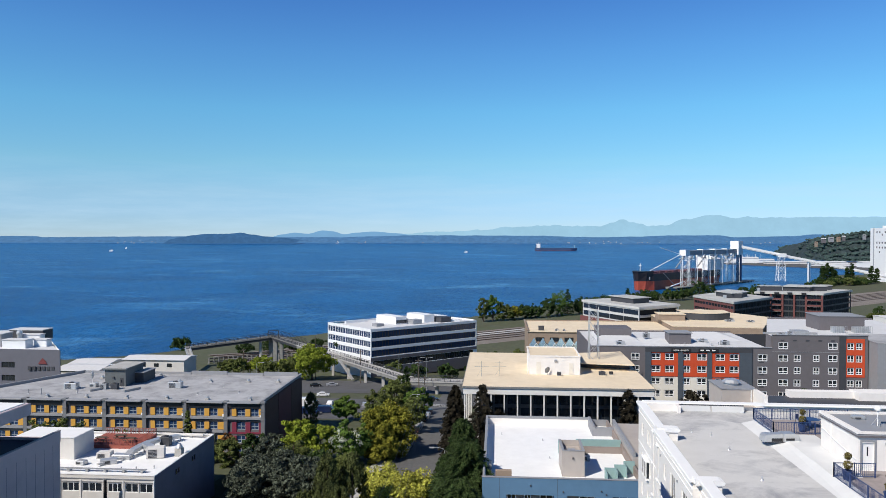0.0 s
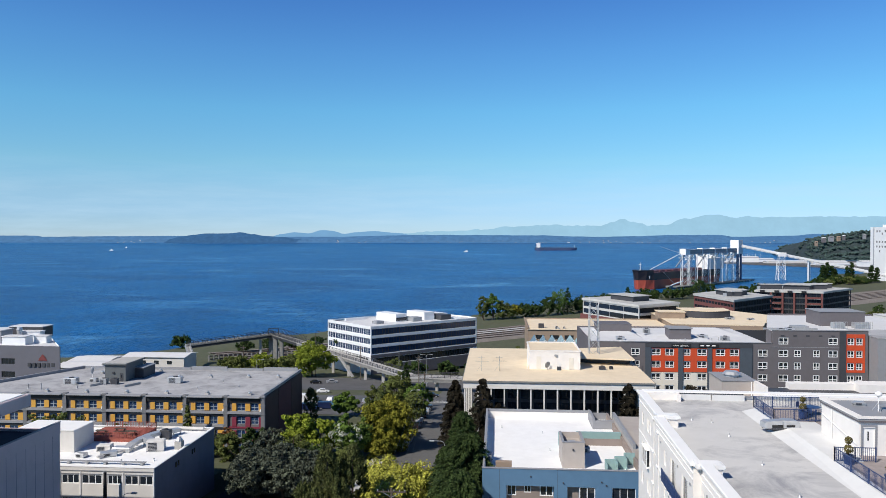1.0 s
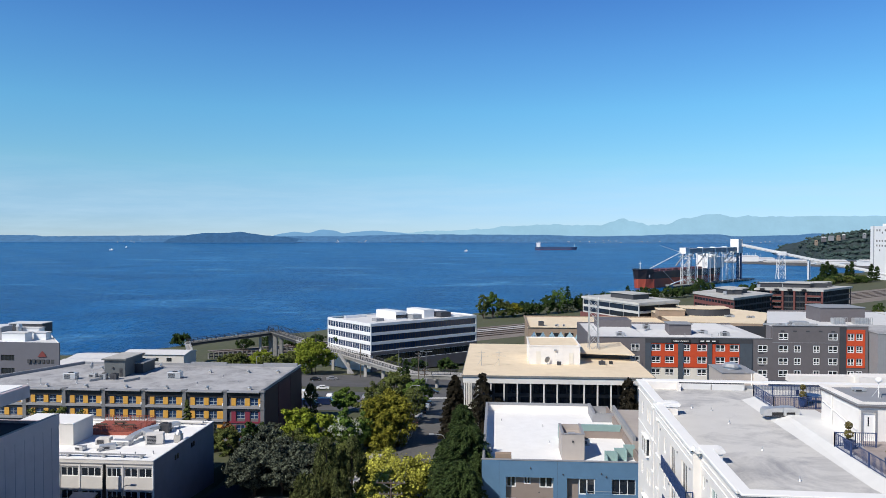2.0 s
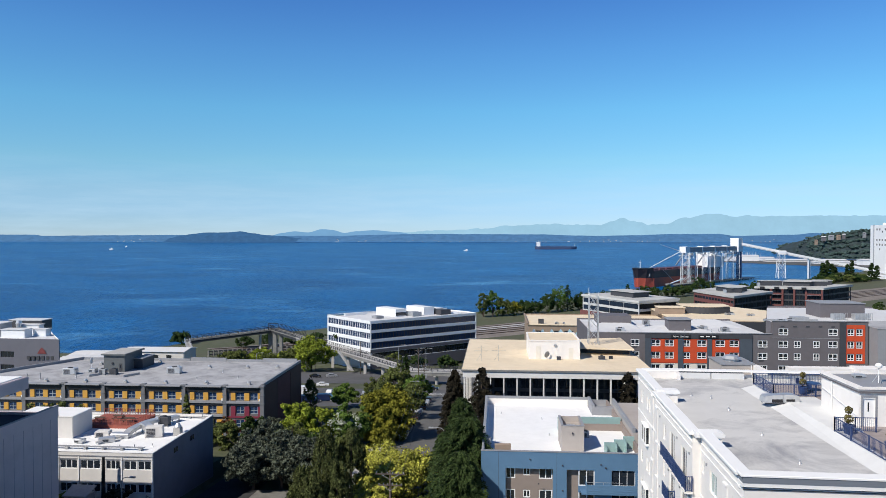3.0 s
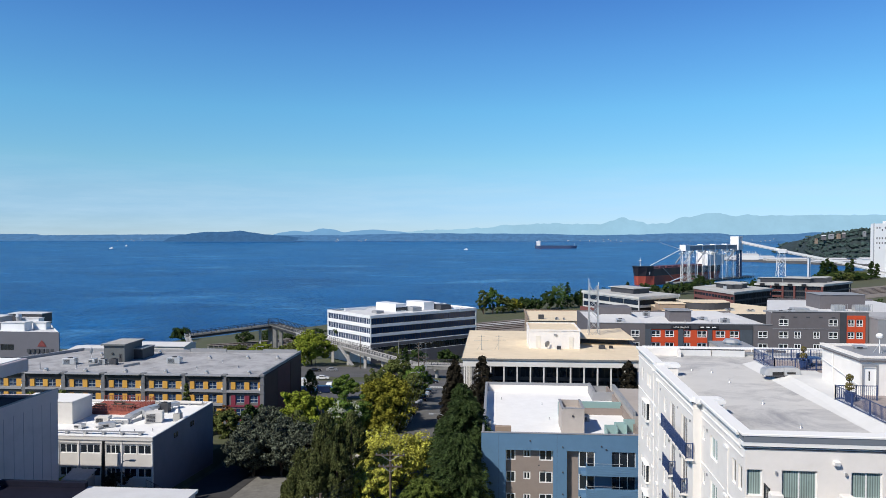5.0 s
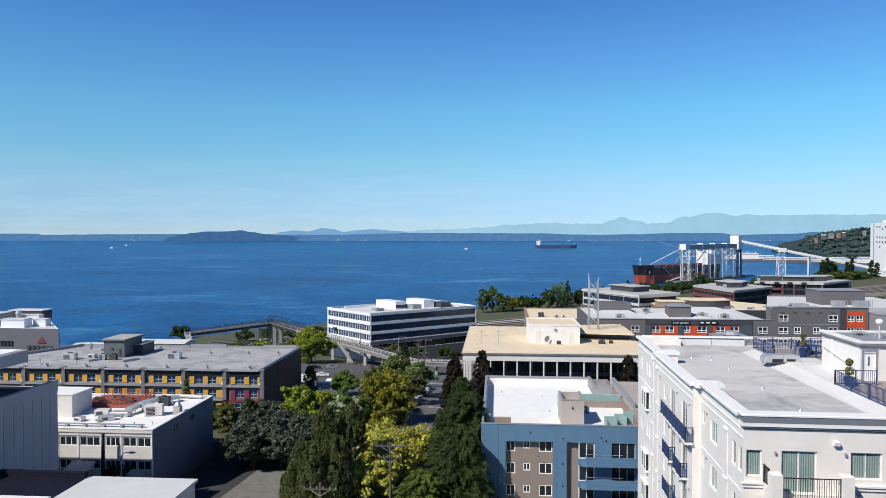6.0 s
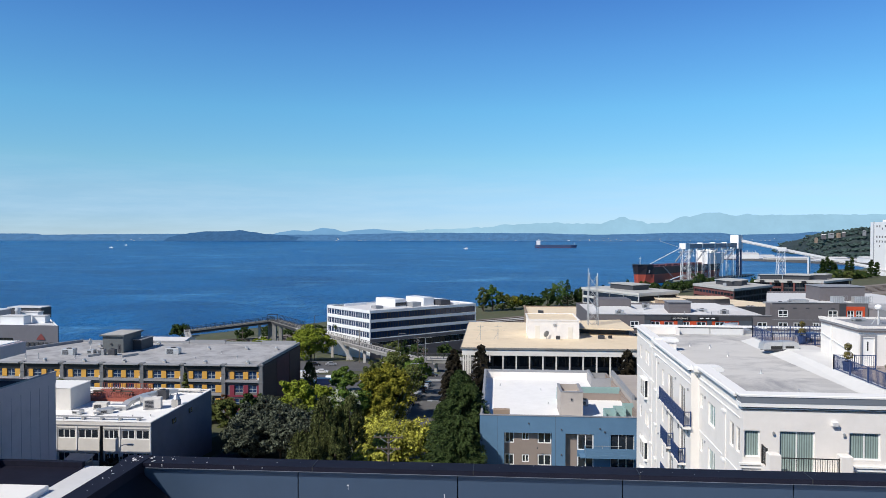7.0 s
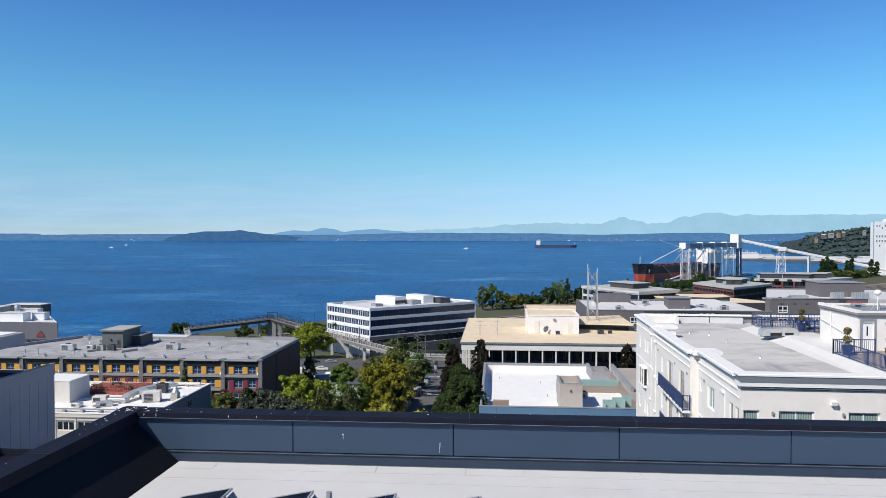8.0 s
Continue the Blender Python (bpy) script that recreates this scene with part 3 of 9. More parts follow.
def vent_pipe(x, y, z, h=0.5, r=0.07, cap=True, mat=None, label="short metal vent pipe on a flat roof"):
    t = thing("vent_pipe", label, "pipe", x, y, z, group="roof vent pipes")
    part("pipe", Shape().tube((0, 0, 0), (0, 0, h), r, n=10), mat or M_DULL_STEEL, t)
    part("flashing", Shape().lathe((0, 0, 0), [(r * 2.4, 0), (r * 2.2, 0.02), (r * 1.05, 0.12)], 10), M_STEEL, t)
    if cap:
        part("cap", Shape().lathe((0, 0, h + 0.002), [(r * 1.1, 0), (r * 1.7, 0.05), (r * 1.6, 0.14), (r * 0.5, 0.2)], 10), mat or M_DULL_STEEL, t)
    return t


def mushroom_vent(x, y, z, s=0.6, label="pale mushroom-shaped exhaust vent on a flat roof"):
    t = thing("exhaust_vent", label, "vent", x, y, z, group="roof exhaust vents")
    part("curb", Shape().bevel_box(-s / 2, s / 2, -s / 2, s / 2, 0, s * 0.5, 0.03), M_CONCRETE, t)
    part("hood", Shape().lathe((0, 0, s * 0.5 + 0.002), [(s * 0.3, 0), (s * 0.3, s * 0.15), (s * 0.55, s * 0.2), (s * 0.5, s * 0.45), (s * 0.2, s * 0.6)], 12), M_STEEL, t)
    return t


def railing(parent, p0, p1, z, h, mat, gap=0.13, post=1.5, name="railing", solid=None, bar=0.022):
    """Posts, two rails and balusters; solid: a panel material in place of balusters."""
    p0, p1 = Vector((*p0, z)), Vector((*p1, z))
    d = p1 - p0
    up = Vector((0, 0, 1))
    ob = part(name, Shape().bar(p0 + up * h, p1 + up * h, 0.06, 0.05).bar(p0 + up * 0.1, p1 + up * 0.1, 0.05, 0.04), mat, parent)
    n = max(1, round(d.length / post))
    for i in range(n + 1):
        q = p0 + d * i / n
        part("post", Shape().bar(q, q + up * (h + 0.05), 0.07), mat, ob)
    if solid is not None:
        a, b = p0 + d * 0.01 + up * 0.16, p1 - d * 0.01 + up * 0.16
        m = (h - 0.24)
        part("panel", Shape().bar(a + up * m / 2, b + up * m / 2, 0.02, m), solid, ob)
    else:
        k = max(1, int(d.length / gap))
        one = Shape().bar((0, 0, 0.12), (0, 0, h - 0.03), bar).mesh("baluster", mat)
        for i in range(1, k):
            part("baluster", one, None, ob, at=Matrix.Translation(p0 + d * i / k))
    return ob


# ---------------------------------------------------------------- the building under the camera
RZ = 65.6
own = thing("apartment_building", "dark slate metal clad building with a white membrane roof", "building", 0, 0, 0)
part("wall", Shape().prism(rect(-7.55, 45, -30, 16.3), 38, RZ - 0.3), M_PARAPET, own)
part("roof", Shape().prism(rect(-7.5, 44.9, -29.9, 16.2), RZ - 0.296, RZ), M_WHITE_ROOF, own, "white membrane roof with taped seams")
seam = Shape()
for yy in (15.35, 14.75):
    seam.box(-7.0, 44, yy, yy + 0.018, RZ + 0.002, RZ + 0.007)
for i, xx in enumerate((-5.2, -1.6, 0.35, 1.6, 4.1, 7.9, 11)):
    seam.box(xx, xx + 0.015, 15.37, 15.80, RZ + 0.002, RZ + 0.006)
part("roof_seam", seam, M_SEAM, own)
front = part("parapet", Shape().box(-7.1, 44.9, 15.99, 16.3, RZ + 0.002, 66.6), M_VOID, own)
for i in range(15):
    x0 = -7.09 + 3.585 * i
    part("panel", Shape().bevel_box(x0 + 0.012, x0 + 3.573, 15.83, 15.985, RZ + 0.27, 66.56, 0.004), M_PARAPET, front)
    c = Shape().box(x0 + 0.35 - (0.9 if i == 0 else 0), x0 + 3.93, 15.73, 16.24, 66.68, 66.71).box(x0 + 0.35 - (0.34 if i == 0 else 0), x0 + 3.93, 15.73, 15.75, 66.605, 66.679).box(x0 + 0.35, x0 + 3.93, 16.22, 16.24, 66.45, 66.679)
    part("coping", c, M_COPING, front)
    part("coping_joint", Shape().box(x0 + 3.925, x0 + 3.945, 15.725, 16.245, 66.712, 66.718).box(x0 + 3.925, x0 + 3.945, 15.722, 15.728, 66.61, 66.71), M_BLACK, front)
part("base_flashing", Shape().box(-7.08, 44.9, 15.82, 15.985, RZ + 0.002, RZ + 0.22).box(-7.08, 44.9, 15.79, 15.985, RZ + 0.224, RZ + 0.25), material("slate_base_flashing", (0.024, 0.040, 0.068), 0.5, 0.1, 1.5, grime=0.3, grime_scale=0.7), front)
# Pale strips: the highlights along these metal edges are put into the colour.
M_DRIP = material("highlit_metal_edge", (0.13, 0.145, 0.18), 0.5, 0.4, 3)
part("drip_edge", Shape().box(-7.0, 44.9, 15.723, 15.729, 66.592, 66.604).box(-6.3, 44.9, 15.786, 15.789, RZ + 0.238, RZ + 0.249).box(-6.0, 44.9, 15.805, 15.819, RZ + 0.003, RZ + 0.014), M_DRIP, front, "metal drip edge with its highlight put into the colour")
side = part("parapet", Shape().box(-7.5, -7.15, -29.9, 16.3, RZ + 0.002, 66.5), M_COPING, own)
# Added black wedge where the side parapet's shadow falls on the roof.
wedge = Shape()
foot = [(15.78, -6.12), (-29.8, -5.9)]
for (ya, xa), (yb, xb) in zip(foot, foot[1:]):
    yt = min(ya, 15.72)
    wedge.add([(-7.148, yb, RZ + 0.002), (xb, yb, RZ + 0.002), (-7.09, yb, RZ + 0.9), (-7.148, ya, RZ + 0.002), (xa, ya, RZ + 0.002), (-7.09, yt, RZ + 0.9)], [(0, 1, 2), (5, 4, 3), (1, 4, 5, 2), (0, 2, 5, 3), (0, 3, 4, 1)])
part("cant_strip", wedge, material("wedge_black", (0.010, 0.011, 0.017), 0.7, 0.1, 1, spec=0.2), side, "added black wedge in the side parapet's shadow")
for i in range(12):
    y1 = 16.24 - 3.6 * i - (0.0 if i == 0 else 0.003)
    part("coping", Shape().box(-7.58, -7.08, y1 - 3.597, y1, 66.694, 66.724).box(-7.1, -7.08, y1 - 3.597, y1, 66.45, 66.69).box(-7.58, -7.56, y1 - 3.597, y1, 66.45, 66.69), M_COPING, side)
    part("coping_joint", Shape().box(-7.585, -7.075, y1 - 3.605, y1 - 3.588, 66.726, 66.732), M_BLACK, side)
# bird droppings on the coping
rnd = random.Random(5)
M_DROP = material("chalky_dropping", (0.62, 0.62, 0.64), 0.9, 0.35, 14)
for i in range(70):
    k = rnd.random()
    if i < 18:
        x, y, r = -7.35 + 1.0 * k * k, 15.78 + 0.4 * rnd.random(), 0.01 + 0.03 * rnd.random() ** 2
    elif i < 48:
        x, y, r = -7.0 + 15 * k, 15.78 + 0.4 * rnd.random(), 0.007 + 0.02 * rnd.random() ** 2
    else:
        x, y, r = -7.5 + 0.36 * rnd.random(), 16 - 6 * k * k, 0.008 + 0.028 * rnd.random() ** 2
    turn, long = rnd.uniform(-0.6, 0.6), rnd.uniform(1.2, 2.8)
    s = Shape()
    rim = []
    for a in range(9):
        q = r * (0.45 + 0.75 * rnd.random())
        u, v = q * math.cos(a * 0.7) * 0.7, q * math.sin(a * 0.7) * long
        rim.append((x + u * math.cos(turn) - v * math.sin(turn), y + u * math.sin(turn) + v * math.cos(turn), 66.734))
    s.v = [(x, y, 66.736)] + [(px, min(py, 16.23) if px > -7.08 else py, pz) for px, py, pz in rim]
    s.f = [(0, j, j % 9 + 1) for j in range(1, 10)]
    part("dropping", s, M_DROP, own)
for x, h in ((-6.62, 0.05), (-6.9, 0.03), (-4.95, 0.045), (-4.3, 0.03)):
    part("dropping", Shape().box(x, x + 0.012, 15.724, 15.729, 66.68 - h, 66.69), M_DROP, own)
part("dropping", Shape().box(-2.39, -2.355, 15.822, 15.828, 66.27, 66.30).box(-2.37, -2.362, 15.822, 15.828, 66.18, 66.27), M_DROP, front)
part("dropping", Shape().box(-0.22, -0.205, 15.822, 15.828, 66.06, 66.15).box(-0.225, -0.219, 15.822, 15.828, 65.93, 66.06), M_DROP, front)


def solar_panel(x, y):
    """A tilted panel: frame, cells and rear wind plate on a rack."""
    t = thing("solar_panel", "dark framed solar panel tilted on a white roof", "solar panel", x, y, RZ, group="rooftop solar panels")
    tilt = pose(0, 0, 0.13, 0, -11, 0)
    w, l = 1.0, 1.65
    fr = Shape().box(0, w, 0, 0.035, 0, 0.04).box(0, w, l - 0.035, l, 0, 0.04).box(0, 0.035, 0.035, l - 0.035, 0, 0.04).box(w - 0.035, w, 0.035, l - 0.035, 0, 0.04)
    part("frame", fr, M_STEEL, t, at=tilt)
    back = part("backing", Shape().box(0.035, w - 0.035, 0.035, l - 0.035, 0.02, 0.03), M_WHITE_TRIM, t, at=tilt)
    cell = Shape().box(0, 0.15, 0, 0.15, 0.032, 0.036).mesh("cell", M_PV)
    for i in range(6):
        for j in range(10):
            part("cell", cell, None, back, at=pose(0.04 + i * 0.154, 0.05 + j * 0.156, 0))
    part("wind_plate", Shape().add([(1.0, 0.05, 0.30), (1.0, l - 0.05, 0.30), (1.2, l - 0.05, 0.02), (1.2, 0.05, 0.02), (1.01, 0.05, 0.30), (1.01, l - 0.05, 0.30), (1.21, l - 0.05, 0.02), (1.21, 0.05, 0.02)],
                                   [(3, 2, 1, 0), (4, 5, 6, 7), (0, 1, 5, 4), (2, 3, 7, 6), (0, 4, 7, 3), (1, 2, 6, 5)]), M_DULL_STEEL, t)
    part("rack", Shape().box(0.05, 1.2, 0.3, 0.36, 0, 0.05).box(0.05, 1.2, l - 0.36, l - 0.3, 0, 0.05).box(0.05, 0.1, 0.3, 0.36, 0.05, 0.15).box(0.05, 0.1, l - 0.36, l - 0.3, 0.05, 0.15).box(0.93, 0.97, 0.3, 0.36, 0.05, 0.3).box(0.93, 0.97, l - 0.36, l - 0.3, 0.05, 0.3), M_DULL_STEEL, t)
    return t


panel = solar_panel(-4.9, 11.65)
for i in range(5):
    for j in range(2):
        if i or j:
            copy_thing(panel, pose(-4.9 + 1.56 * i, 11.65 - 0.02 * i - 1.68 * j, RZ))
vent_pipe(-2.02, 13.05, RZ, 0.42, 0.055, cap=False, label="open dark roof drain vent pipe on a white roof")
vent_pipe(3.02, 12.9, RZ, 0.33, 0.055, cap=False, label="open dark roof drain vent pipe on a white roof")

# ---------------------------------------------------------------- white apartment building
apt = thing("apartment_building", "white stucco apartment building with navy balcony railings, grey roof", "building", 0, 0, 0)
AW = 0.3
FL = [58.5 - 3.0 * k for k in range(7)]
# street front
fw0, fw1 = (14.7, 41.1), (46.0, 41.1)
holes = []
for fz in FL:
    for u0, u1, v0, v1, kind in ((0.1, 0.95, 0.9, 2.4, "a"), (2.0, 3.9, 0.0, 2.4, "d"), (5.7, 7.35, 0.9, 2.4, "b"), (9.3, 10.9, 0.9, 2.4, "b"), (12.2, 14.1, 0.0, 2.4, "d"), (16, 17.6, 0.9, 2.4, "b"), (20, 21.6, 0.9, 2.4, "b")):
        holes.append((u0, u1, fz + v0, fz + v1))
part("wall", wall(Shape(), fw0, fw1, 37, 62.0, holes, AW), M_WHITE, apt)
for i, (u0, u1, v0, v1) in enumerate(holes):
    door = v1 - v0 > 2
    window(apt, fw0, fw1, u0, v0, u1 - u0, v1 - v0, M_FRAME, M_GLASS_TEAL, bars=1 if u1 - u0 < 1 else 2, name="sliding_door" if door else "window")
# side towards the sun, in three bays
bays = [(14.7, 50.6, 41.403), (14.15, 63.7, 50.6), (14.65, 75.6, 63.7)]
for b, (bx, ya, yb) in enumerate(bays):
    p0, p1 = (bx, ya), (bx, yb)
    hs = []
    for k, fz in enumerate(FL):
        spans = [[(42.72, 43.5, 0.9, 2.35), (41.6, 42.32, 0.9, 2.35), (46.6, 48.25, 0.9, 2.35), (49.6, 50.25, 1.5, 2.45)],
                 [(52.3, 54.1, 0.1, 2.3), (56.2, 58.0, 0.1, 2.3), (59.6, 60.4, 0.9, 2.2)],
                 [(65.2, 66.1, 1.4, 2.25), (68.8, 69.6, 0.9, 2.2), (70.0, 70.8, 0.9, 2.2), (72.8, 73.8, 0.9, 2.2)]][b]
        hs += [(ya - y1, ya - y0, fz + v0, fz + v1) for y0, y1, v0, v1 in spans]
    part("wall", wall(Shape(), p0, p1, 37, 62.0, hs, AW), M_WHITE, apt)
    for u0, u1, v0, v1 in hs:
        window(apt, p0, p1, u0, v0, u1 - u0, v1 - v0, M_FRAME, M_GLASS_TEAL if b == 0 and u1 - u0 > 1 else M_GLASS, bars=1 if u1 - u0 < 1 else 2, inset=0.1)
part("return_wall", Shape().box(14.451, 14.95, 50.604, 50.9, 37, 62.0).box(14.451, 14.95, 63.4, 63.69, 37, 61.99), M_WHITE, apt)
part("back_wall", Shape().box(14.85, 46, 75.3, 75.6, 37, 62.0), M_WHITE, apt)
part("end_wall", Shape().box(45.7, 46, 41.41, 75.29, 37, 62.0), M_WHITE, apt)
# Added filler inside the walls, as in other buildings, to stop light leaking.
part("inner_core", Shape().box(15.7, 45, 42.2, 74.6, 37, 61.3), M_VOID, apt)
part("roof", Shape().prism([(15.01, 41.4), (25.0, 41.4), (25.0, 70.4), (45.6, 70.4), (45.6, 75.29), (15.01, 75.29)], 61.45, 61.7), M_APT_ROOF, apt, "pale grey flat roof membrane with worn stains")
part("terrace", Shape().box(25.01, 45.7, 41.41, 70.39, 61.45, 62.1), M_PAVER, apt, "dusty pink paved roof terrace")
curb = Shape()
curb.add([(24.0, 46.2, 61.706), (24.99, 41.45, 61.706), (24.99, 41.45, 62.12), (24.99, 70.3, 62.12), (24.99, 70.3, 61.706), (23.4, 70.3, 61.706), (23.6, 60, 61.706)],
         [(0, 1, 2), (0, 2, 3, 6), (6, 3, 5), (3, 4, 5), (0, 6, 5, 4, 1), (1, 4, 3, 2)])
part("roof_slope", curb, M_ROOF_EDGE, apt, "white membrane slope rising to the terrace")
part("roof_membrane", Shape().prism([(24.995, 53.9), (27.0, 53.9), (28.1, 58.0), (28.1, 65.1), (24.995, 65.1)], 62.104, 62.14).prism([(24.995, 41.46), (25.5, 41.46), (25.5, 53.89), (24.995, 53.89)], 62.104, 62.138), M_ROOF_EDGE, apt, "white membrane beside the stair house")
# parapets: front with slate fascia and mouldings, stepped sides
part("parapet", Shape().box(14.7, 46, 41.1, 41.7, 62.004, 62.266), M_WHITE, apt)
part("coping", Shape().bevel_box(14.45, 46, 40.84, 41.75, 62.86, 62.98, 0.03), M_WHITE_TRIM, apt)
part("fascia", Shape().box(14.55, 46, 40.88, 41.7, 62.50, 62.855), M_SLATE, apt, "slate blue fascia under the coping")
part("moulding", Shape().box(14.5, 46, 40.90, 41.698, 62.27, 62.495).box(14.62, 46, 41.0, 41.098, 62.15, 62.19), M_WHITE_TRIM, apt)
part("moulding", Shape().box(14.62, 46, 41.03, 41.098, 62.2, 62.26).box(14.62, 46, 41.05, 41.098, 62.06, 62.1), M_MIDGREY, apt)
for (bx, ya, yb), top in zip(bays, (62.8, 62.65, 62.4)):
    yb2 = yb + (0.4 if yb < 42 else 0.02)
    part("parapet", Shape().box(bx, bx + 0.55, yb2, ya - 0.02, 62.004, top - 0.15), M_WHITE, apt)
    part("coping", Shape().bevel_box(bx - 0.28, bx + 0.62, yb2 - (0 if yb < 42 else 0.2), ya, top - 0.146, top + 0.06, 0.05), M_WHITE_TRIM, apt)
    part("fascia", Shape().box(bx - 0.06, bx - 0.002, yb2, ya - 0.1, top - 0.3, top - 0.16), M_MIDGREY, apt)
    part("moulding", Shape().box(bx - 0.07, bx - 0.002, yb2, ya - 0.1, 61.9, 62.0), M_WHITE_TRIM, apt)
for yc in (50.4, 63.9):
    cap = Shape()
    prof = [(14.2, 62.45), (15.9, 62.45), (16.15, 62.52), (16.2, 62.66), (16.1, 62.78), (15.85, 62.84), (14.2, 62.84)]
    cap.v = [(x, yc - 0.45, z) for x, z in prof] + [(x, yc + 0.45, z) for x, z in prof]
    cap.f = [tuple(range(7)), tuple(range(13, 6, -1))] + [((i + 1) % 7, i, 7 + i, 7 + (i + 1) % 7) for i in range(7)]
    part("parapet_cap", cap, M_WHITE_TRIM, apt, "rounded white parapet step cap")
    part("cap_support", Shape().box(15.2, 16.0, yc - 0.35, yc + 0.35, 61.704, 62.446), M_WHITE, apt)
part("parapet", Shape().box(15.2, 25.0, 75.0, 75.58, 62.004, 62.4).box(15.2, 18.2, 74.4, 75.0, 61.704, 62.398).box(18.2, 18.5, 73.6, 74.99, 61.704, 62.4), M_WHITE, apt)
part("coping", Shape().bevel_box(15.0, 45.7, 74.7, 75.75, 62.405, 62.5, 0.04), M_WHITE_TRIM, apt)
part("inner_parapet_face", Shape().box(18.6, 21.7, 74.6, 74.98, 61.704, 62.28).box(21.8, 25.0, 74.5, 74.98, 61.704, 62.28), M_ROOF_EDGE, apt)
# Dark strip: the coping's shade laid onto the pale parapet face.
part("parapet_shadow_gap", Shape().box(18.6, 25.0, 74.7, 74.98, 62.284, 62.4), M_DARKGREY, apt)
# string courses, ledges and pilaster caps
for k, fz in enumerate(FL[:5]):
    part("ledge", Shape().box(14.5, 15.75, 40.92, 41.098, fz + 0.5, fz + 0.6).box(14.56, 15.7, 41.0, 41.098, fz + 0.3, fz + 0.45), M_WHITE_TRIM, apt)
    part("ledge", Shape().box(20.1, 46, 40.92, 41.098, fz + 0.5, fz + 0.6).box(20.1, 46, 41.0, 41.098, fz + 0.3, fz + 0.45), M_WHITE_TRIM, apt)
for yc, fx, zt0 in ((44.55, 14.7, 61.05), (62.9, 14.15, 61.3), (67.6, 14.65, 61.3)):
    pil = part("pilaster", Shape().box(fx - 0.05, fx - 0.002, yc - 0.28, yc + 0.28, 37, zt0), M_WHITE, apt)
    for k in range(4):
        zt = zt0 - 3.0 * k
        part("cap", Shape().box(fx - 0.12, fx - 0.004, yc - 0.32, yc + 0.32, zt + 0.004, zt + 0.07).box(fx - 0.16, fx - 0.004, yc - 0.36, yc + 0.36, zt + 0.08, zt + 0.13).box(fx - 0.14, fx - 0.004, yc - 0.34, yc + 0.34, zt + 0.14, zt + 0.18), M_WHITE_TRIM, pil)
for bx, ya, yb in bays:
    part("string_course", Shape().box(bx - 0.06, bx - 0.002, yb + 0.1, ya - 0.1, 61.45, 61.52).box(bx - 0.05, bx - 0.002, yb + 0.1, ya - 0.1, 58.3, 58.38), M_WHITE_TRIM, apt)
part("downpipe", Shape().tube((14.56, 63.95, 37), (14.56, 63.95, 61.6), 0.07), M_DULL_STEEL, apt, "grey metal downpipe")
# balconies over the street front
for k, fz in enumerate(FL[:4]):
    bal = part("balcony", Shape().box(15.7, 20.0, 39.75, 41.098, fz - 0.25, fz - 0.02), M_WHITE, apt)
    for x0 in (15.7, 19.4):
        part("pier", Shape().bevel_box(x0, x0 + 0.6, 39.7, 40.3, fz - 0.3, fz + 1.5, 0.05).box(x0 + (0.0 if x0 < 17 else 0.42), x0 + (0.18 if x0 < 17 else 0.6), 40.3, 41.09, fz - 0.02, fz + 0.6), M_WHITE, bal)
    railing(bal, (16.3, 39.95), (19.4, 39.95), fz + 0.0, 1.25, M_BLACK, 0.12, 3.1)
    railing(bal, (15.75, 40.3), (15.75, 41.05), fz + 0.6, 1.0, M_BLACK, 0.12, 0.75)
# balconies on the side bay
bal = part("balcony", Shape().box(13.6, 14.148, 50.4, 59.0, 58.36, 58.5), M_WHITE, apt)
railing(bal, (13.65, 58.9), (13.65, 50.5), 58.5, 1.05, M_NAVY_RAIL, 0.12, 1.1, bar=0.05)
railing(bal, (13.65, 50.5), (14.1, 50.5), 58.5, 1.05, M_NAVY_RAIL, 0.12, 1.2)
for fz in FL[1:6]:
    for yc in (53.2, 57.1):
        bal = part("balcony", Shape().box(13.6, 14.148, yc - 1.2, yc + 1.2, fz - 0.14, fz), M_WHITE, apt)
        railing(bal, (13.65, yc + 1.15), (13.65, yc - 1.15), fz, 1.05, M_NAVY_RAIL, 0.12, 1.1, bar=0.05)
        railing(bal, (13.65, yc - 1.15), (14.1, yc - 1.15), fz, 1.05, M_NAVY_RAIL, 0.12, 1.2)
        arch = Shape()
        for i in range(12):
            a, b = math.pi * i / 12, math.pi * (i + 1) / 12
            ring_ = [(yc + r * math.cos(t), fz + 1.95 + h * math.sin(t)) for r, h, t in ((0.95, 0.65, a), (0.95, 0.65, b), (1.12, 0.82, b), (1.12, 0.82, a))]
            arch.add([(14.05, y, z) for y, z in ring_] + [(14.148, y, z) for y, z in ring_], [(0, 1, 2, 3), (7, 6, 5, 4), (0, 4, 5, 1), (3, 2, 6, 7)])
        # Grey ring: the shade line of a recessed niche put into the colour.
        part("arch", arch, M_GREY_TRIM, apt, "grey arch over a balcony door with niche shade in its colour")
# bay windows near the far end
for fz in FL[1:5]:
    if fz in (FL[1], FL[3], FL[4]):
        bx = part("bay_window", Shape().bevel_box(14.3, 14.648, 69.6, 71.8, fz + 0.5, fz + 0.7, 0.01), M_WHITE_TRIM, apt)
        part("bay_roof", Shape().bevel_box(14.26, 14.648, 69.56, 71.84, fz + 2.3, fz + 2.4, 0.03), M_WHITE_TRIM, bx)
        part("window_frame", Shape().box(14.3, 14.4, 69.6, 69.72, fz + 0.704, fz + 2.296).box(14.3, 14.4, 71.68, 71.8, fz + 0.704, fz + 2.296).box(14.3, 14.4, 70.62, 70.78, fz + 0.704, fz + 2.296), M_FRAME, bx)
        part("pane", Shape().box(14.36, 14.64, 69.64, 71.76, fz + 0.71, fz + 2.29), M_GLASS, bx)
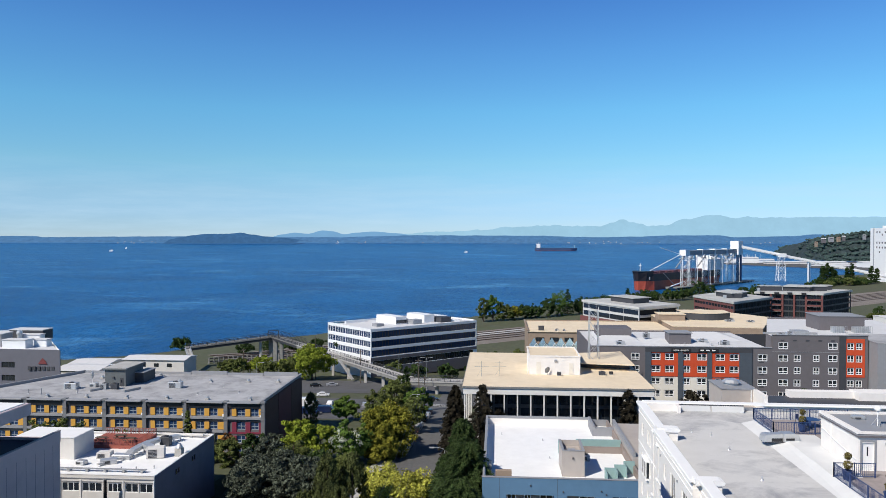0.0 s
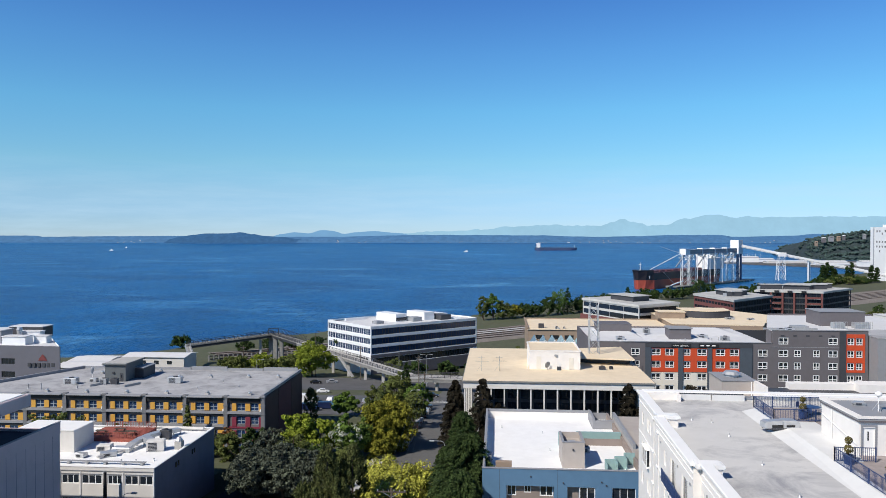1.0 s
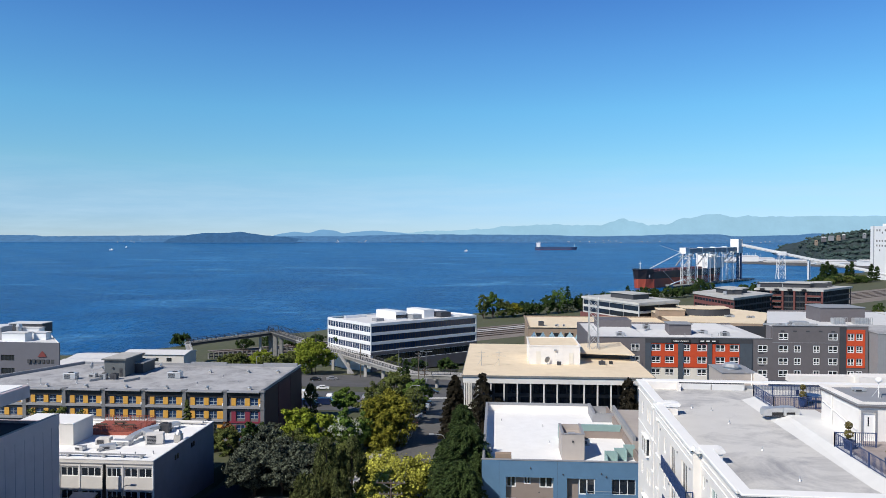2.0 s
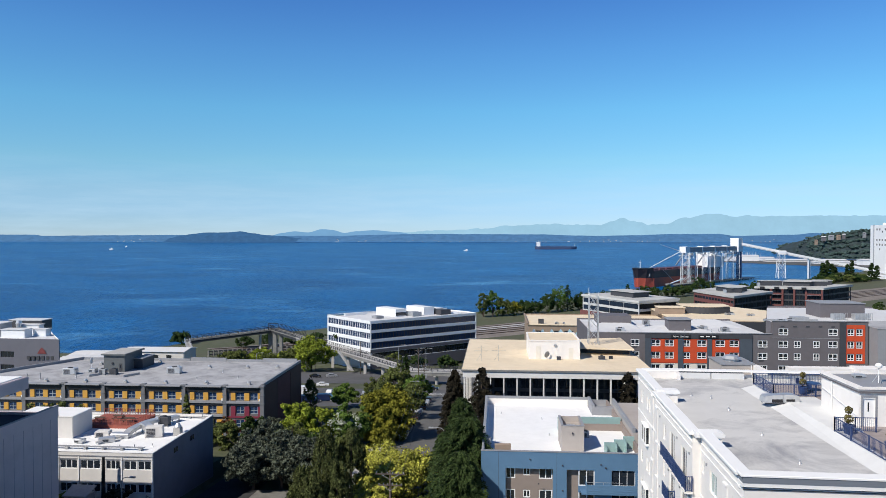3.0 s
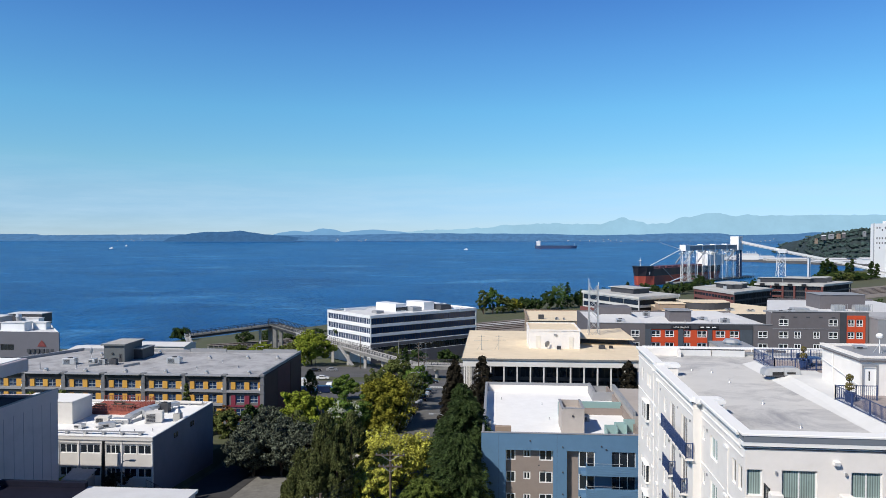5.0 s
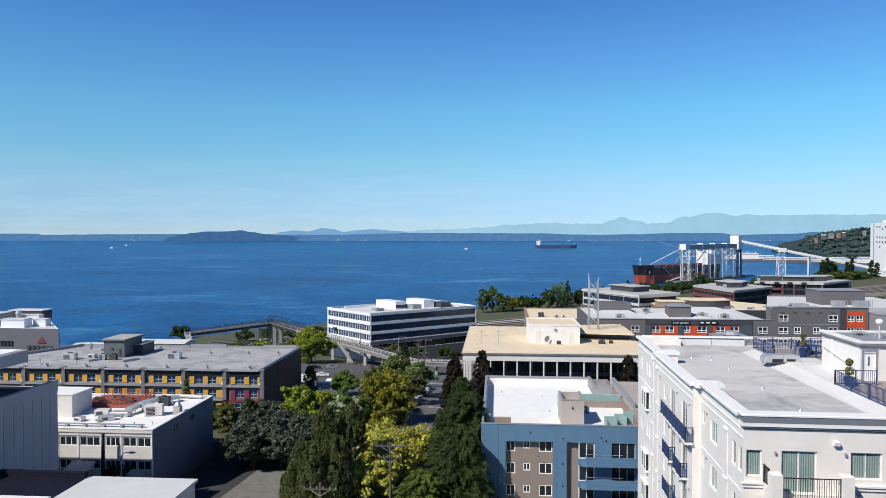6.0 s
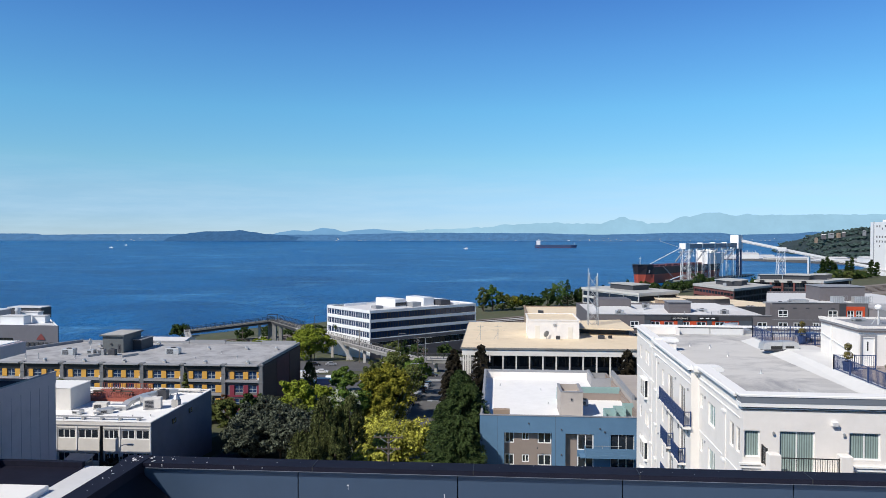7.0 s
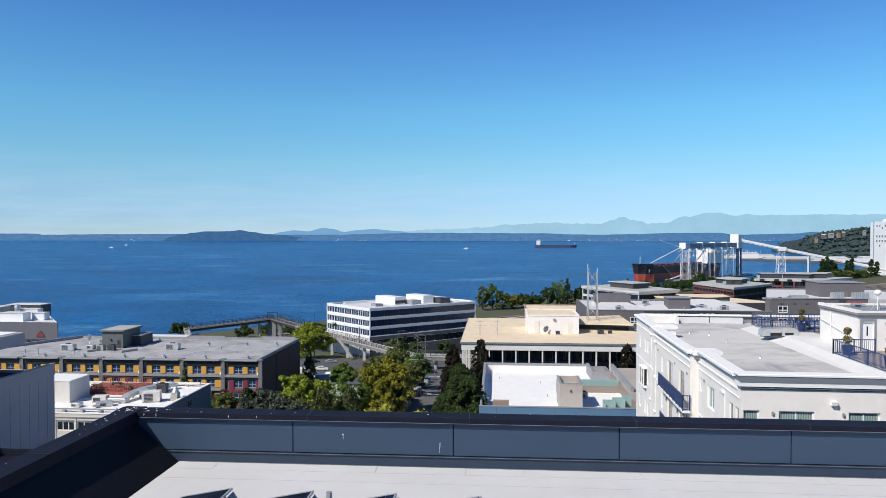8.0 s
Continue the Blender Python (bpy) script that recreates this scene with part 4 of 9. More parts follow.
# wall vents and lamps
for x, y0, z, s in ((19.42, 40.82, 61.3, 0.3),):
    part("wall_vent", Shape().add([(x, 41.098, z + s * 0.8), (x + s, 41.098, z + s * 0.8), (x + s, y0, z + s * 0.7), (x, y0, z + s * 0.7), (x, 41.098, z), (x + s, 41.098, z), (x + s, y0 + 0.05, z), (x, y0 + 0.05, z)],
                                  [(0, 1, 2, 3), (7, 6, 5, 4), (3, 2, 6, 7), (0, 3, 7, 4), (1, 5, 6, 2)]), M_WHITE_TRIM, apt)
for fz in FL[:4]:
    for x in (16.3, 20.05):
        part("wall_lamp", Shape().bevel_box(x, x + 0.1, 40.98, 41.097, fz + 2.2, fz + 2.38, 0.02), M_DULL_STEEL, apt)
    for yc, fx in ((51.3, 14.15), (48.9, 14.7), (55.2, 14.15), (61.6, 14.15)):
        part("wall_lamp", Shape().bevel_box(fx - 0.1, fx - 0.003, yc - 0.05, yc + 0.05, fz + 2.38, fz + 2.55, 0.02), M_DULL_STEEL, apt)
apt.matrix_local = Matrix.Translation((14.5, 41.0, 0)) @ Matrix.Rotation(radians(-1.5), 4, "Z") @ Matrix.Translation((-14.5, -41.0, 0))
# stair house on the roof terrace
ph = thing("roof_house", "white stucco stair house with a grey door on the roof terrace", "roof house", 1.5, 2.8, -0.4)
part("wall", wall(Shape(), (26.3, 52.4), (45.7, 52.4), 62.504, 65.15, [(0.25, 1.15, 62.52, 64.6)], 0.3), M_WHITE, ph)
part("wall", Shape().box(26.3, 26.6, 52.71, 58.6, 62.504, 65.15), M_WHITE, ph)
part("wall", Shape().box(26.61, 45.7, 58.3, 58.6, 62.504, 65.15), M_WHITE, ph)
part("roof", Shape().box(26.2, 45.7, 52.3, 58.7, 65.154, 65.3), M_GREY_TRIM, ph)
part("parapet", Shape().box(26.15, 26.5, 52.25, 58.75, 65.304, 65.5).box(26.51, 45.7, 52.25, 52.55, 65.304, 65.45).box(26.51, 45.7, 58.4, 58.75, 65.304, 65.45), M_WHITE, ph)
part("fascia", Shape().box(26.2, 45.7, 52.26, 52.398, 65.03, 65.14).box(26.2, 26.298, 52.4, 58.7, 65.03, 65.14), M_MIDGREY, ph)
door = part("door", Shape().box(26.55, 27.45, 52.5, 52.56, 62.52, 64.6), M_WHITE_TRIM, ph)
part("door_window", Shape().box(26.95, 27.05, 52.49, 52.498, 63.6, 64.3), M_GLASS, door)
part("door_frame", Shape().box(26.42, 26.548, 52.36, 52.5, 62.51, 64.7).box(27.452, 27.6, 52.36, 52.5, 62.51, 64.7).box(26.42, 27.6, 52.36, 52.5, 64.704, 64.85), M_GREY_TRIM, ph)
part("wall_lamp", Shape().bevel_box(28.2, 28.7, 52.25, 52.397, 64.5, 64.68, 0.03), M_STEEL, ph)
part("downpipe", Shape().tube((26.22, 56.6, 62.52), (26.22, 56.6, 65.0), 0.05), M_WHITE_TRIM, ph)
part("handrail", Shape().bar((26.2, 58.3, 64.2), (26.2, 52.6, 63.3), 0.05), M_WHITE_TRIM, ph)
# terrace rails and tubs
rl = thing("terrace_railing", "navy painted steel railing along the roof terrace", "railing", 0, 0, 0)
railing(rl, (25.3, 53.6), (25.3, 41.6), 62.1, 1.05, M_NAVY_RAIL, 0.14, 2.6)
railing(rl, (25.3, 53.6), (28.2, 53.6), 62.1, 1.05, M_NAVY_RAIL, 0.14, 1.8)
rl = thing("terrace_railing", "navy painted steel railing round the rear terrace", "railing", 0, 0, 0)
railing(rl, (25.3, 70.0), (25.3, 65.0), 62.1, 1.05, M_NAVY_RAIL, 0.14, 2.7)
railing(rl, (25.3, 65.0), (32.5, 65.0), 62.1, 1.05, M_NAVY_RAIL, 0.14, 1.8)
railing(rl, (25.3, 70.0), (34.0, 70.0), 62.1, 1.05, M_NAVY_RAIL, 0.14, 1.8)


M_TOPIARY = leaf_material("clipped_olive_leaves", (0.12, 0.10, 0.03), 0.5)


def topiary(x, y, z):
    """Two clipped balls on a stem in a square tub."""
    t = thing("topiary", "clipped two-ball shrub in a dark blue tub", "plant", x, y, z, group="terrace topiary")
    part("tub", Shape().lathe((0, 0, 0), [(0.28, 0), (0.36, 0.62), (0.4, 0.64), (0.4, 0.7), (0.3, 0.7), (0.28, 0.6)], 10), M_NAVY_RAIL, t)
    part("stem", Shape().tube((0, 0, 0.6), (0, 0, 1.75), 0.035), M_BARK, t)
    r = random.Random(int(x * 10))
    for zc, rad in ((1.1, 0.32), (1.75, 0.25)):
        s = Shape()
        for i in range(170):
            d = Vector((r.gauss(0, 1), r.gauss(0, 1), r.gauss(0, 1))).normalized()
            p = Vector((0, 0, zc)) + d * rad * (0.75 + 0.25 * r.random())
            a = d.orthogonal().normalized() * 0.07
            b = d.cross(a)
            s.add([p - a, p + b * 0.7, p + a + d * 0.05, p - b * 0.7 + d * 0.03], [(0, 1, 2, 3)])
        part("clipped_ball", s, M_TOPIARY, t)
    return t


topiary(26.0, 53.0, 62.1)
topiary(26.6, 48.6, 62.1)
topiary(28.2, 66.0, 62.1)
ah = thing("air_handler", "low silver rooftop air handler with rounded ends", "air conditioner", 25.0, 62.9, 61.98, 6, group="rooftop units")
for x0, x1 in ((-2.1, -1.2), (0.2, 2.1)):
    hood = Shape()
    prof = [(x0, 0.18), (x1, 0.18), (x1, 0.55)] + ([(x1 - 0.08, 0.85), (x1 - 0.35, 1.02), (x1 - 0.7, 1.08)] if x1 > 1 else [(x1, 1.0)]) + ([(x0, 1.08)] if x1 > 1 else [(x0 + 0.35, 1.0), (x0 + 0.08, 0.8)])
    k = len(prof)
    hood.v = [(x, -0.6, z) for x, z in prof] + [(x, 0.6, z) for x, z in prof]
    hood.f = [tuple(range(k)), tuple(range(2 * k - 1, k - 1, -1))] + [((i + 1) % k, i, k + i, k + (i + 1) % k) for i in range(k)]
    part("rounded_hood", hood, M_STEEL, ah)
part("cabinet", Shape().bevel_box(-1.19, 0.19, -0.5, 0.5, 0.55, 1.05, 0.04), M_STEEL, ah)
# Larger black box fills the open underside, its shade put into the colour.
part("louvre", Shape().box(-1.15, 0.15, -0.45, 0.45, 0.2, 0.545).box(0.5, 1.5, -0.63, -0.605, 0.3, 0.55), M_BLACK, ah)
part("skid", Shape().box(-1.9, 1.9, -0.5, -0.38, 0, 0.176).box(-1.9, 1.9, 0.38, 0.5, 0, 0.176), M_DARKGREY, ah)
part("conduit", Shape().tube((2.0, -0.3, 0.1), (3.3, -0.7, 0.12), 0.05), M_DULL_STEEL, ah)
ah.scale = (0.74, 0.74, 0.74)
for x, y in ((18.5, 66.3), (20.0, 65.4), (20.2, 61.1), (20.2, 53.6), (20.2, 47.1)):
    vent_pipe(x, y, 61.7, 0.3, 0.05, cap=False, mat=M_STEEL)
tab = thing("patio_table", "round navy patio table on the roof terrace", "table", 29.6, 67.6, 62.1)
part("tabletop", Shape().lathe((0, 0, 0.7), [(0.75, 0), (0.78, 0.03), (0.0, 0.04)], 18), M_NAVY_RAIL, tab)
part("pedestal", Shape().lathe((0, 0, 0), [(0.35, 0), (0.3, 0.04), (0.05, 0.08), (0.05, 0.69)], 10), M_BLACK, tab)
for a in (0, 2.1, 4.2):
    ch = thing("patio_chair", "dark metal patio chair on the roof terrace", "chair", 29.6 + 1.2 * math.cos(a), 67.6 + 1.2 * math.sin(a), 62.1, math.degrees(a) + 90, group="patio chairs")
    part("seat", Shape().bevel_box(-0.22, 0.22, -0.22, 0.22, 0.42, 0.46, 0.01), M_NAVY_RAIL, ch)
    part("backrest", Shape().box(-0.22, 0.22, -0.24, -0.2, 0.465, 0.9), M_NAVY_RAIL, ch)
    for lx in (-0.2, 0.2):
        for ly in (-0.2, 0.2):
            part("leg", Shape().tube((lx, ly, 0), (lx, ly, 0.418), 0.02, n=6), M_BLACK, ch)
sat = thing("satellite_dish", "white satellite dish on a braced tripod on a roof", "antenna", 30.4, 57.6, 64.9)
sat.scale = (0.72, 0.72, 0.8)
part("mast", Shape().tube((0, 0, 0), (0, 0, 1.4), 0.05), M_WHITE_TRIM, sat)
for a in (0.4, 2.5, 4.6):
    part("leg", Shape().bar((0.6 * math.cos(a), 0.6 * math.sin(a), 0), (0, 0, 0.9), 0.05), M_STEEL, sat)
part("dish", Shape().lathe((0, 0, 1.4), [(0.1, 0), (0.3, 0.12), (0.36, 0.3), (0.3, 0.46), (0.1, 0.55)], 14), M_WHITE_TRIM, sat)
mv = thing("roof_exhaust", "large steel exhaust cylinder on a roof", "vent", 32.6, 57.4, 64.9)
part("cylinder", Shape().lathe((0, 0, 0.4), [(0.45, 0), (0.45, 1.0), (0.5, 1.02), (0.5, 1.1), (0.2, 1.15)], 16), M_STEEL, mv)
for a in (0.5, 2.6, 4.7):
    part("leg", Shape().bar((0.8 * math.cos(a), 0.8 * math.sin(a), 0), (0.3 * math.cos(a), 0.3 * math.sin(a), 0.8), 0.06), M_DULL_STEEL, mv)
roof_unit(29.9, 59.6, 64.9, 0.9, 0.6, 0.3, 0, 0, M_STEEL)

# ---------------------------------------------------------------- slate blue apartment building
blue = thing("apartment_building", "slate blue apartment building with taupe bays and a white roof", "building", 0, 0, 0)
BY = 90.3
b0, b1 = (-1.2, BY), (19.6, BY)
BF = [44.3 - 2.85 * k for k in range(4)]
# recessed taupe panel and recessed balcony strip on the front
rec = [(3.1, 9.1, 35.0, 46.75), (10.8, 12.3, 35.0, 46.75)]
bal_holes = [(16.4, 19.35, z + 0.45, z + 2.45) for z in BF]
part("wall", wall(Shape(), b0, b1, 35.0, 48.9, rec + [(12.3, 14.3, z + 0.4, z + 2.45) for z in BF] + bal_holes, 0.35), M_BLUE, blue)
tp0, tp1 = (1.5, BY + 0.7), (8.2, BY + 0.7)
th = []
for z in BF:
    th += [(0.45, 1.65, z + 0.95, z + 2.4), (2.65, 3.55, z + 1.35, z + 2.35), (4.65, 6.35, z + 0.95, z + 2.4)]
part("bay_wall", wall(Shape(), tp0, tp1, 35.0, 46.9, th, 0.2), M_TAUPE, blue)
for u0, u1, v0, v1 in th:
    window(blue, tp0, tp1, u0, v0, u1 - u0, v1 - v0, M_FRAME, M_GLASS, bars=2, inset=0.04, fw=0.13)
part("bay_wall", Shape().box(9.2, 11.6, BY + 0.7, BY + 0.9, 35.0, 46.9), M_TAUPE, blue)
part("reveal", Shape().box(1.5, 1.9, BY + 0.352, BY + 0.698, 35.0, 46.9).box(7.9, 8.2, BY + 0.352, BY + 0.698, 35.0, 46.9).box(9.2, 9.6, BY + 0.352, BY + 0.698, 35.0, 46.9).box(11.1, 11.45, BY + 0.352, BY + 0.698, 35.0, 46.9).box(1.91, 7.89, BY + 0.352, BY + 0.698, 46.752, 46.9).box(9.61, 11.09, BY + 0.352, BY + 0.698, 46.752, 46.9), M_BLUE, blue)
for z in BF:
    window(blue, b0, b1, 12.3, z + 0.4, 2.0, 2.05, M_FRAME, M_GLASS, bars=2, inset=0.15, fw=0.12)
    window(blue, b0, b1, 16.4, z + 0.45, 2.95, 2.0, M_FRAME, M_GLASS, bars=3, inset=0.2)
    # balcony with slatted boards
    bl = part("balcony", Shape().box(11.3, 19.5, BY - 1.5, BY - 0.004, z - 0.15, z), M_BLUE, blue)
    for i in range(4):
        part("board", Shape().bevel_box(12.0, 19.5, BY - 1.5, BY - 1.44, z + 0.02 + i * 0.27, z + 0.265 + i * 0.27, 0.01), M_BLUE, bl)
    part("board", Shape().box(11.95, 12.0, BY - 1.5, BY - 0.01, z + 0.02, z + 1.1), M_BLUE, bl)
    part("handrail", Shape().bar((12.0, BY - 1.47, z + 1.4), (16.3, BY - 1.47, z + 1.4), 0.04).bar((14, BY - 1.47, z + 1.1), (14, BY - 1.47, z + 1.4), 0.03), M_STEEL, bl)
for x, z in ((4.9, 47.9), (9.0, 47.2), (9.0, 44.0), (9.0, 41.2), (13.8, 47.4), (6.0, 44.8), (14.4, 47.0)):
    part("wall_vent", Shape().bevel_box(x, x + 0.16, BY - 0.12, BY - 0.003, z, z + 0.16, 0.03), M_DARKGREY, blue)
part("joint_line", Shape().box(1.0, 1.03, BY - 0.004, BY - 0.001, 35, 48.9).box(8.35, 8.38, BY - 0.004, BY - 0.001, 35, 48.9), M_DARKGREY, blue)
part("wall", Shape().box(-1.2, -0.9, BY + 0.36, 122.6, 35, 48.3), M_GREY_TRIM, blue)
part("wall", Shape().box(-0.89, 19.6, 122.3, 122.6, 35, 48.3), M_GREY_TRIM, blue)
part("wall", Shape().box(19.3, 19.6, BY + 0.36, 122.29, 35, 48.3), M_TAUPE, blue)
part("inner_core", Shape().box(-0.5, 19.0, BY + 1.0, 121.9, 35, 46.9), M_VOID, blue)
part("roof", Shape().box(-0.88, 19.28, BY + 0.36, 122.28, 47.0, 47.2), M_BRIGHT_ROOF, blue, "bright white membrane roof")
part("coping", Shape().box(-1.25, 19.65, BY - 0.05, BY + 0.4, 48.904, 48.98), M_GREY_TRIM, blue)
part("parapet", Shape().box(-1.18, -0.8, 100.0, 122.6, 48.304, 48.7), M_GREY_TRIM, blue)
part("parapet", Shape().box(-0.79, 16.5, 122.25, 122.6, 48.304, 48.7), M_GREY_TRIM, blue)
part("parapet", Shape().box(-1.18, -0.9, BY + 0.41, 99.9, 48.304, 48.6), M_GREY_TRIM, blue)
part("parapet_cladding", Shape().box(-0.88, -0.82, BY + 0.4, 122.2, 47.204, 48.29).box(-0.8, 16.5, 122.2, 122.28, 47.204, 48.29), M_WHITE, blue)
part("parapet", Shape().box(16.2, 16.6, 116.2, 122.2, 47.204, 48.9), M_GREY_TRIM, blue)
part("parapet", Shape().box(16.61, 19.6, 116.2, 116.6, 47.204, 48.6), M_GREY_TRIM, blue)
part("stair_tower", Shape().box(9.5, 12.5, 96.3, 96.55, 47.204, 50.7).box(9.5, 9.75, 96.56, 101.6, 47.204, 50.7).box(12.25, 12.5, 96.56, 101.6, 47.204, 50.7).box(9.76, 12.24, 101.35, 101.6, 47.204, 50.7).box(9.76, 12.24, 96.56, 101.34, 49.7, 49.9), M_STAIR, blue, "tan stair tower with a sunken top")
part("tower_coping", Shape().box(9.45, 12.55, 96.25, 96.6, 50.704, 50.78).box(9.45, 9.8, 96.61, 101.65, 50.704, 50.78).box(12.2, 12.55, 96.61, 101.65, 50.704, 50.78), M_GREY_TRIM, blue)
part("hatch", Shape().bevel_box(10.5, 11.6, 98.2, 99.6, 49.904, 50.1, 0.05), M_STEEL, blue)
part("wall_lamp", Shape().bevel_box(10.85, 11.05, 96.15, 96.297, 49.6, 49.85, 0.03), M_DARKGREY, blue)
for x0, y0, x1, y1, zt in ((12.7, 108.5, 19.4, 108.9, 48.8), (12.6, 104.5, 12.9, 108.4, 48.8), (13.6, 107.0, 19.3, 107.2, 48.2)):
    part("screen_wall", Shape().box(x0, x1, y0, y1, 47.204, zt), M_TEAL if zt > 48.5 else M_TAUPE, blue)
for i in range(4):
    x = 9.9 + i * 0.9
    part("stepped_screen", Shape().add([(x, 103.2, 47.204), (x + 0.1, 103.2, 47.204), (x + 0.1, 107.6, 47.204), (x, 107.6, 47.204), (x, 103.2, 47.6), (x + 0.1, 103.2, 47.6), (x + 0.1, 107.6, 49.0), (x, 107.6, 49.0)],
                                       [(3, 2, 1, 0), (4, 5, 6, 7), (0, 1, 5, 4), (1, 2, 6, 5), (2, 3, 7, 6), (3, 0, 4, 7)]), M_TEAL, blue)
for x, y in ((15.0, 95.2), (16.5, 96.6), (18.0, 98.2)):
    part("stepped_screen", Shape().box(x, x + 1.5, y, y + 0.12, 47.204, 48.9).box(x, x + 0.12, y - 2.0, y - 0.01, 47.204, 48.7), M_TEAL, blue)
roof_unit(13.6, 103.4, 47.2, 0.9, 0.7, 0.9, 0, 1)
for i in range(3):
    roof_unit(-0.3, 96.5 + i * 1.4, 47.2, 0.5, 0.9, 1.6 - 0.3 * i, 0, 0, M_GREY_TRIM, "slim grey rooftop vent housing by a parapet")
part("planter", Shape().bevel_box(0.5, 2.6, BY + 1.3, BY + 2.0, 47.204, 49.35, 0.03), M_TAN, blue)
for x, y in ((8.4, 104), (7.9, 113), (1.5, 116)):
    vent_pipe(x, y, 47.2, 0.35, 0.05, False)
link = thing("stair_wing", "grey stucco stair wing between two apartment buildings", "building", 0, 0, 0)
part("wall", Shape().box(19.61, 27.5, 100.0, 118.0, 35, 48.9), M_STAIR, link)
part("parapet", Shape().box(19.61, 20.0, 100.0, 118.0, 48.904, 49.6), M_GREY_TRIM, link)
for i in range(4):
    window(link, (19.61, 118), (19.61, 100), 2 + 4 * i, 46.2, 0.9, 1.5, M_FRAME, M_GLASS, inset=-0.02)

# ---------------------------------------------------------------- low white building
low = thing("office_building", "low pale grey two-storey building with a white roof full of equipment", "building", 0, 0, 0)
l0, l1 = (-78.0, 101.0), (-50.0, 101.0)
lh = []
for z in (41.55, 38.1):
    for u0, u1 in ((7.4, 10.1), (10.5, 13.2), (13.65, 16.4), (16.8, 19.95), (20.8, 23.05), (23.5, 25.55), (25.7, 27.8)):
        lh.append((u0, u1, z, z + 1.38))
part("wall", wall(Shape(), l0, l1, 30.5, 44.0, lh, 0.25), M_LW, low)
for u0, u1, v0, v1 in lh:
    window(low, l0, l1, u0, v0, u1 - u0, v1 - v0, M_FRAME, M_GLASS, bars=3 if u1 - u0 > 2.2 else 2, inset=0.08, fw=0.12)
# Side wall facing away from the sun: its shade is put into a darker colour.
part("wall", Shape().box(-50.25, -50.0, 101.26, 123.4, 30.5, 44.0), material("shaded_side_wall", (0.16, 0.155, 0.19), 0.8, 0.1, 0.4, grime=0.25), low, "side wall with its shade put into the colour")
part("wall", Shape().box(-78, -50.26, 123.15, 123.4, 30.5, 44.0), M_LW, low)
part("wall", Shape().box(-78, -77.75, 101.26, 123.14, 35.5, 44.0), M_LW, low)
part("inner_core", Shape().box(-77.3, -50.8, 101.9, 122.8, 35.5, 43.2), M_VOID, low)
part("roof", Shape().box(-77.74, -50.26, 101.26, 123.14, 43.4, 43.7), M_BRIGHT_ROOF, low)
parapet(low, rect(-78, -50, 101, 123.4), 44.004, 44.1, 0.35, M_WHITE, M_WHITE_TRIM, 0.08, 0.06)
part("cornice", Shape().box(-78, -49.95, 100.9, 100.998, 43.5, 43.62).box(-78, -49.95, 100.93, 100.998, 43.05, 43.12), M_GREY_TRIM, low)
for u in (10.35, 13.5, 16.65, 20.3, 23.3, 28):
    part("pilaster", Shape().box(-78 + u - 0.12, -78 + u + 0.02, 100.9, 100.998, 35.5, 43.4), M_WHITE_TRIM, low)
for i, z in enumerate((42.0, 41.3)):
    part("side_window", Shape().box(-49.997, -49.95, 108 + i * 6, 108.5 + i * 6, z - i * -0.9, z + 0.8 - i * -0.9).box(-49.997, -49.95, 108.8 + i * 6, 109.3 + i * 6, z + i * 0.9, z + 0.8 + i * 0.9), M_GLASS, low)
part("stair_box", Shape().bevel_box(-77, -67.2, 108.8, 114.4, 43.704, 47.2, 0.05), M_LW, low)
part("stair_box_coping", Shape().box(-77.1, -67.1, 108.7, 114.5, 47.204, 47.32), M_WHITE_TRIM, low)
deck = part("deck", Shape().box(-69.4, -60, 115.0, 122.0, 43.704, 44.25), M_REDWOOD, low, "red stained roof deck with railings")
for i in range(14):
    part("plank", Shape().box(-69.4, -60, 115.0 + i * 0.5, 115.47 + i * 0.5, 44.254, 44.3), M_REDWOOD, deck)
railing(deck, (-69.4, 115.0), (-60, 115.0), 44.3, 1.0, M_REDWOOD, 0.3, 1.6, bar=0.05)
railing(deck, (-69.4, 122.0), (-60, 122.0), 44.3, 1.0, M_REDWOOD, 0.3, 1.6, bar=0.05)
railing(deck, (-60, 115.0), (-60, 122.0), 44.3, 1.0, M_REDWOOD, 0.3, 1.6, bar=0.05)
for i in range(3):
    tb = thing("picnic_table", "dark brown picnic table on a roof deck", "table", -67.4 + i * 2.6, 117 + 1.5 * (i % 2), 44.3, group="deck tables")
    part("tabletop", Shape().box(-0.9, 0.9, -0.4, 0.4, 0.7, 0.76), M_BARK, tb)
    part("bench", Shape().box(-0.9, 0.9, -0.9, -0.6, 0.4, 0.45), M_BARK, tb)
    part("bench", Shape().box(-0.9, 0.9, 0.6, 0.9, 0.4, 0.45), M_BARK, tb)
    for x in (-0.7, 0.7):
        part("leg", Shape().bar((x, -0.7, 0), (x, 0.2, 0.7), 0.08).bar((x, 0.7, 0), (x, -0.2, 0.7), 0.08).box(x - 0.04, x + 0.04, -0.8, 0.8, 0.34, 0.4), M_BARK, tb)
roof_unit(-54.6, 110.9, 43.75, 2.7, 1.7, 1.7, 16, 0, M_LW, "boxy pale rooftop air handler on a white roof")
roof_unit(-56.0, 117.3, 43.7, 1.7, 1.2, 1.6, 0, 1, M_DARKGREY, "dark rooftop condenser on a white roof")
roof_unit(-62.9, 110.3, 43.7, 2.2, 1.5, 1.0, 8, 0, M_LW, "boxy pale rooftop air handler on a white roof")
roof_unit(-60.6, 107.3, 43.7, 2.4, 1.3, 0.8, 30, 0)
roof_unit(-64.6, 106.6, 43.7, 1.5, 1.0, 0.7, -12, 0)
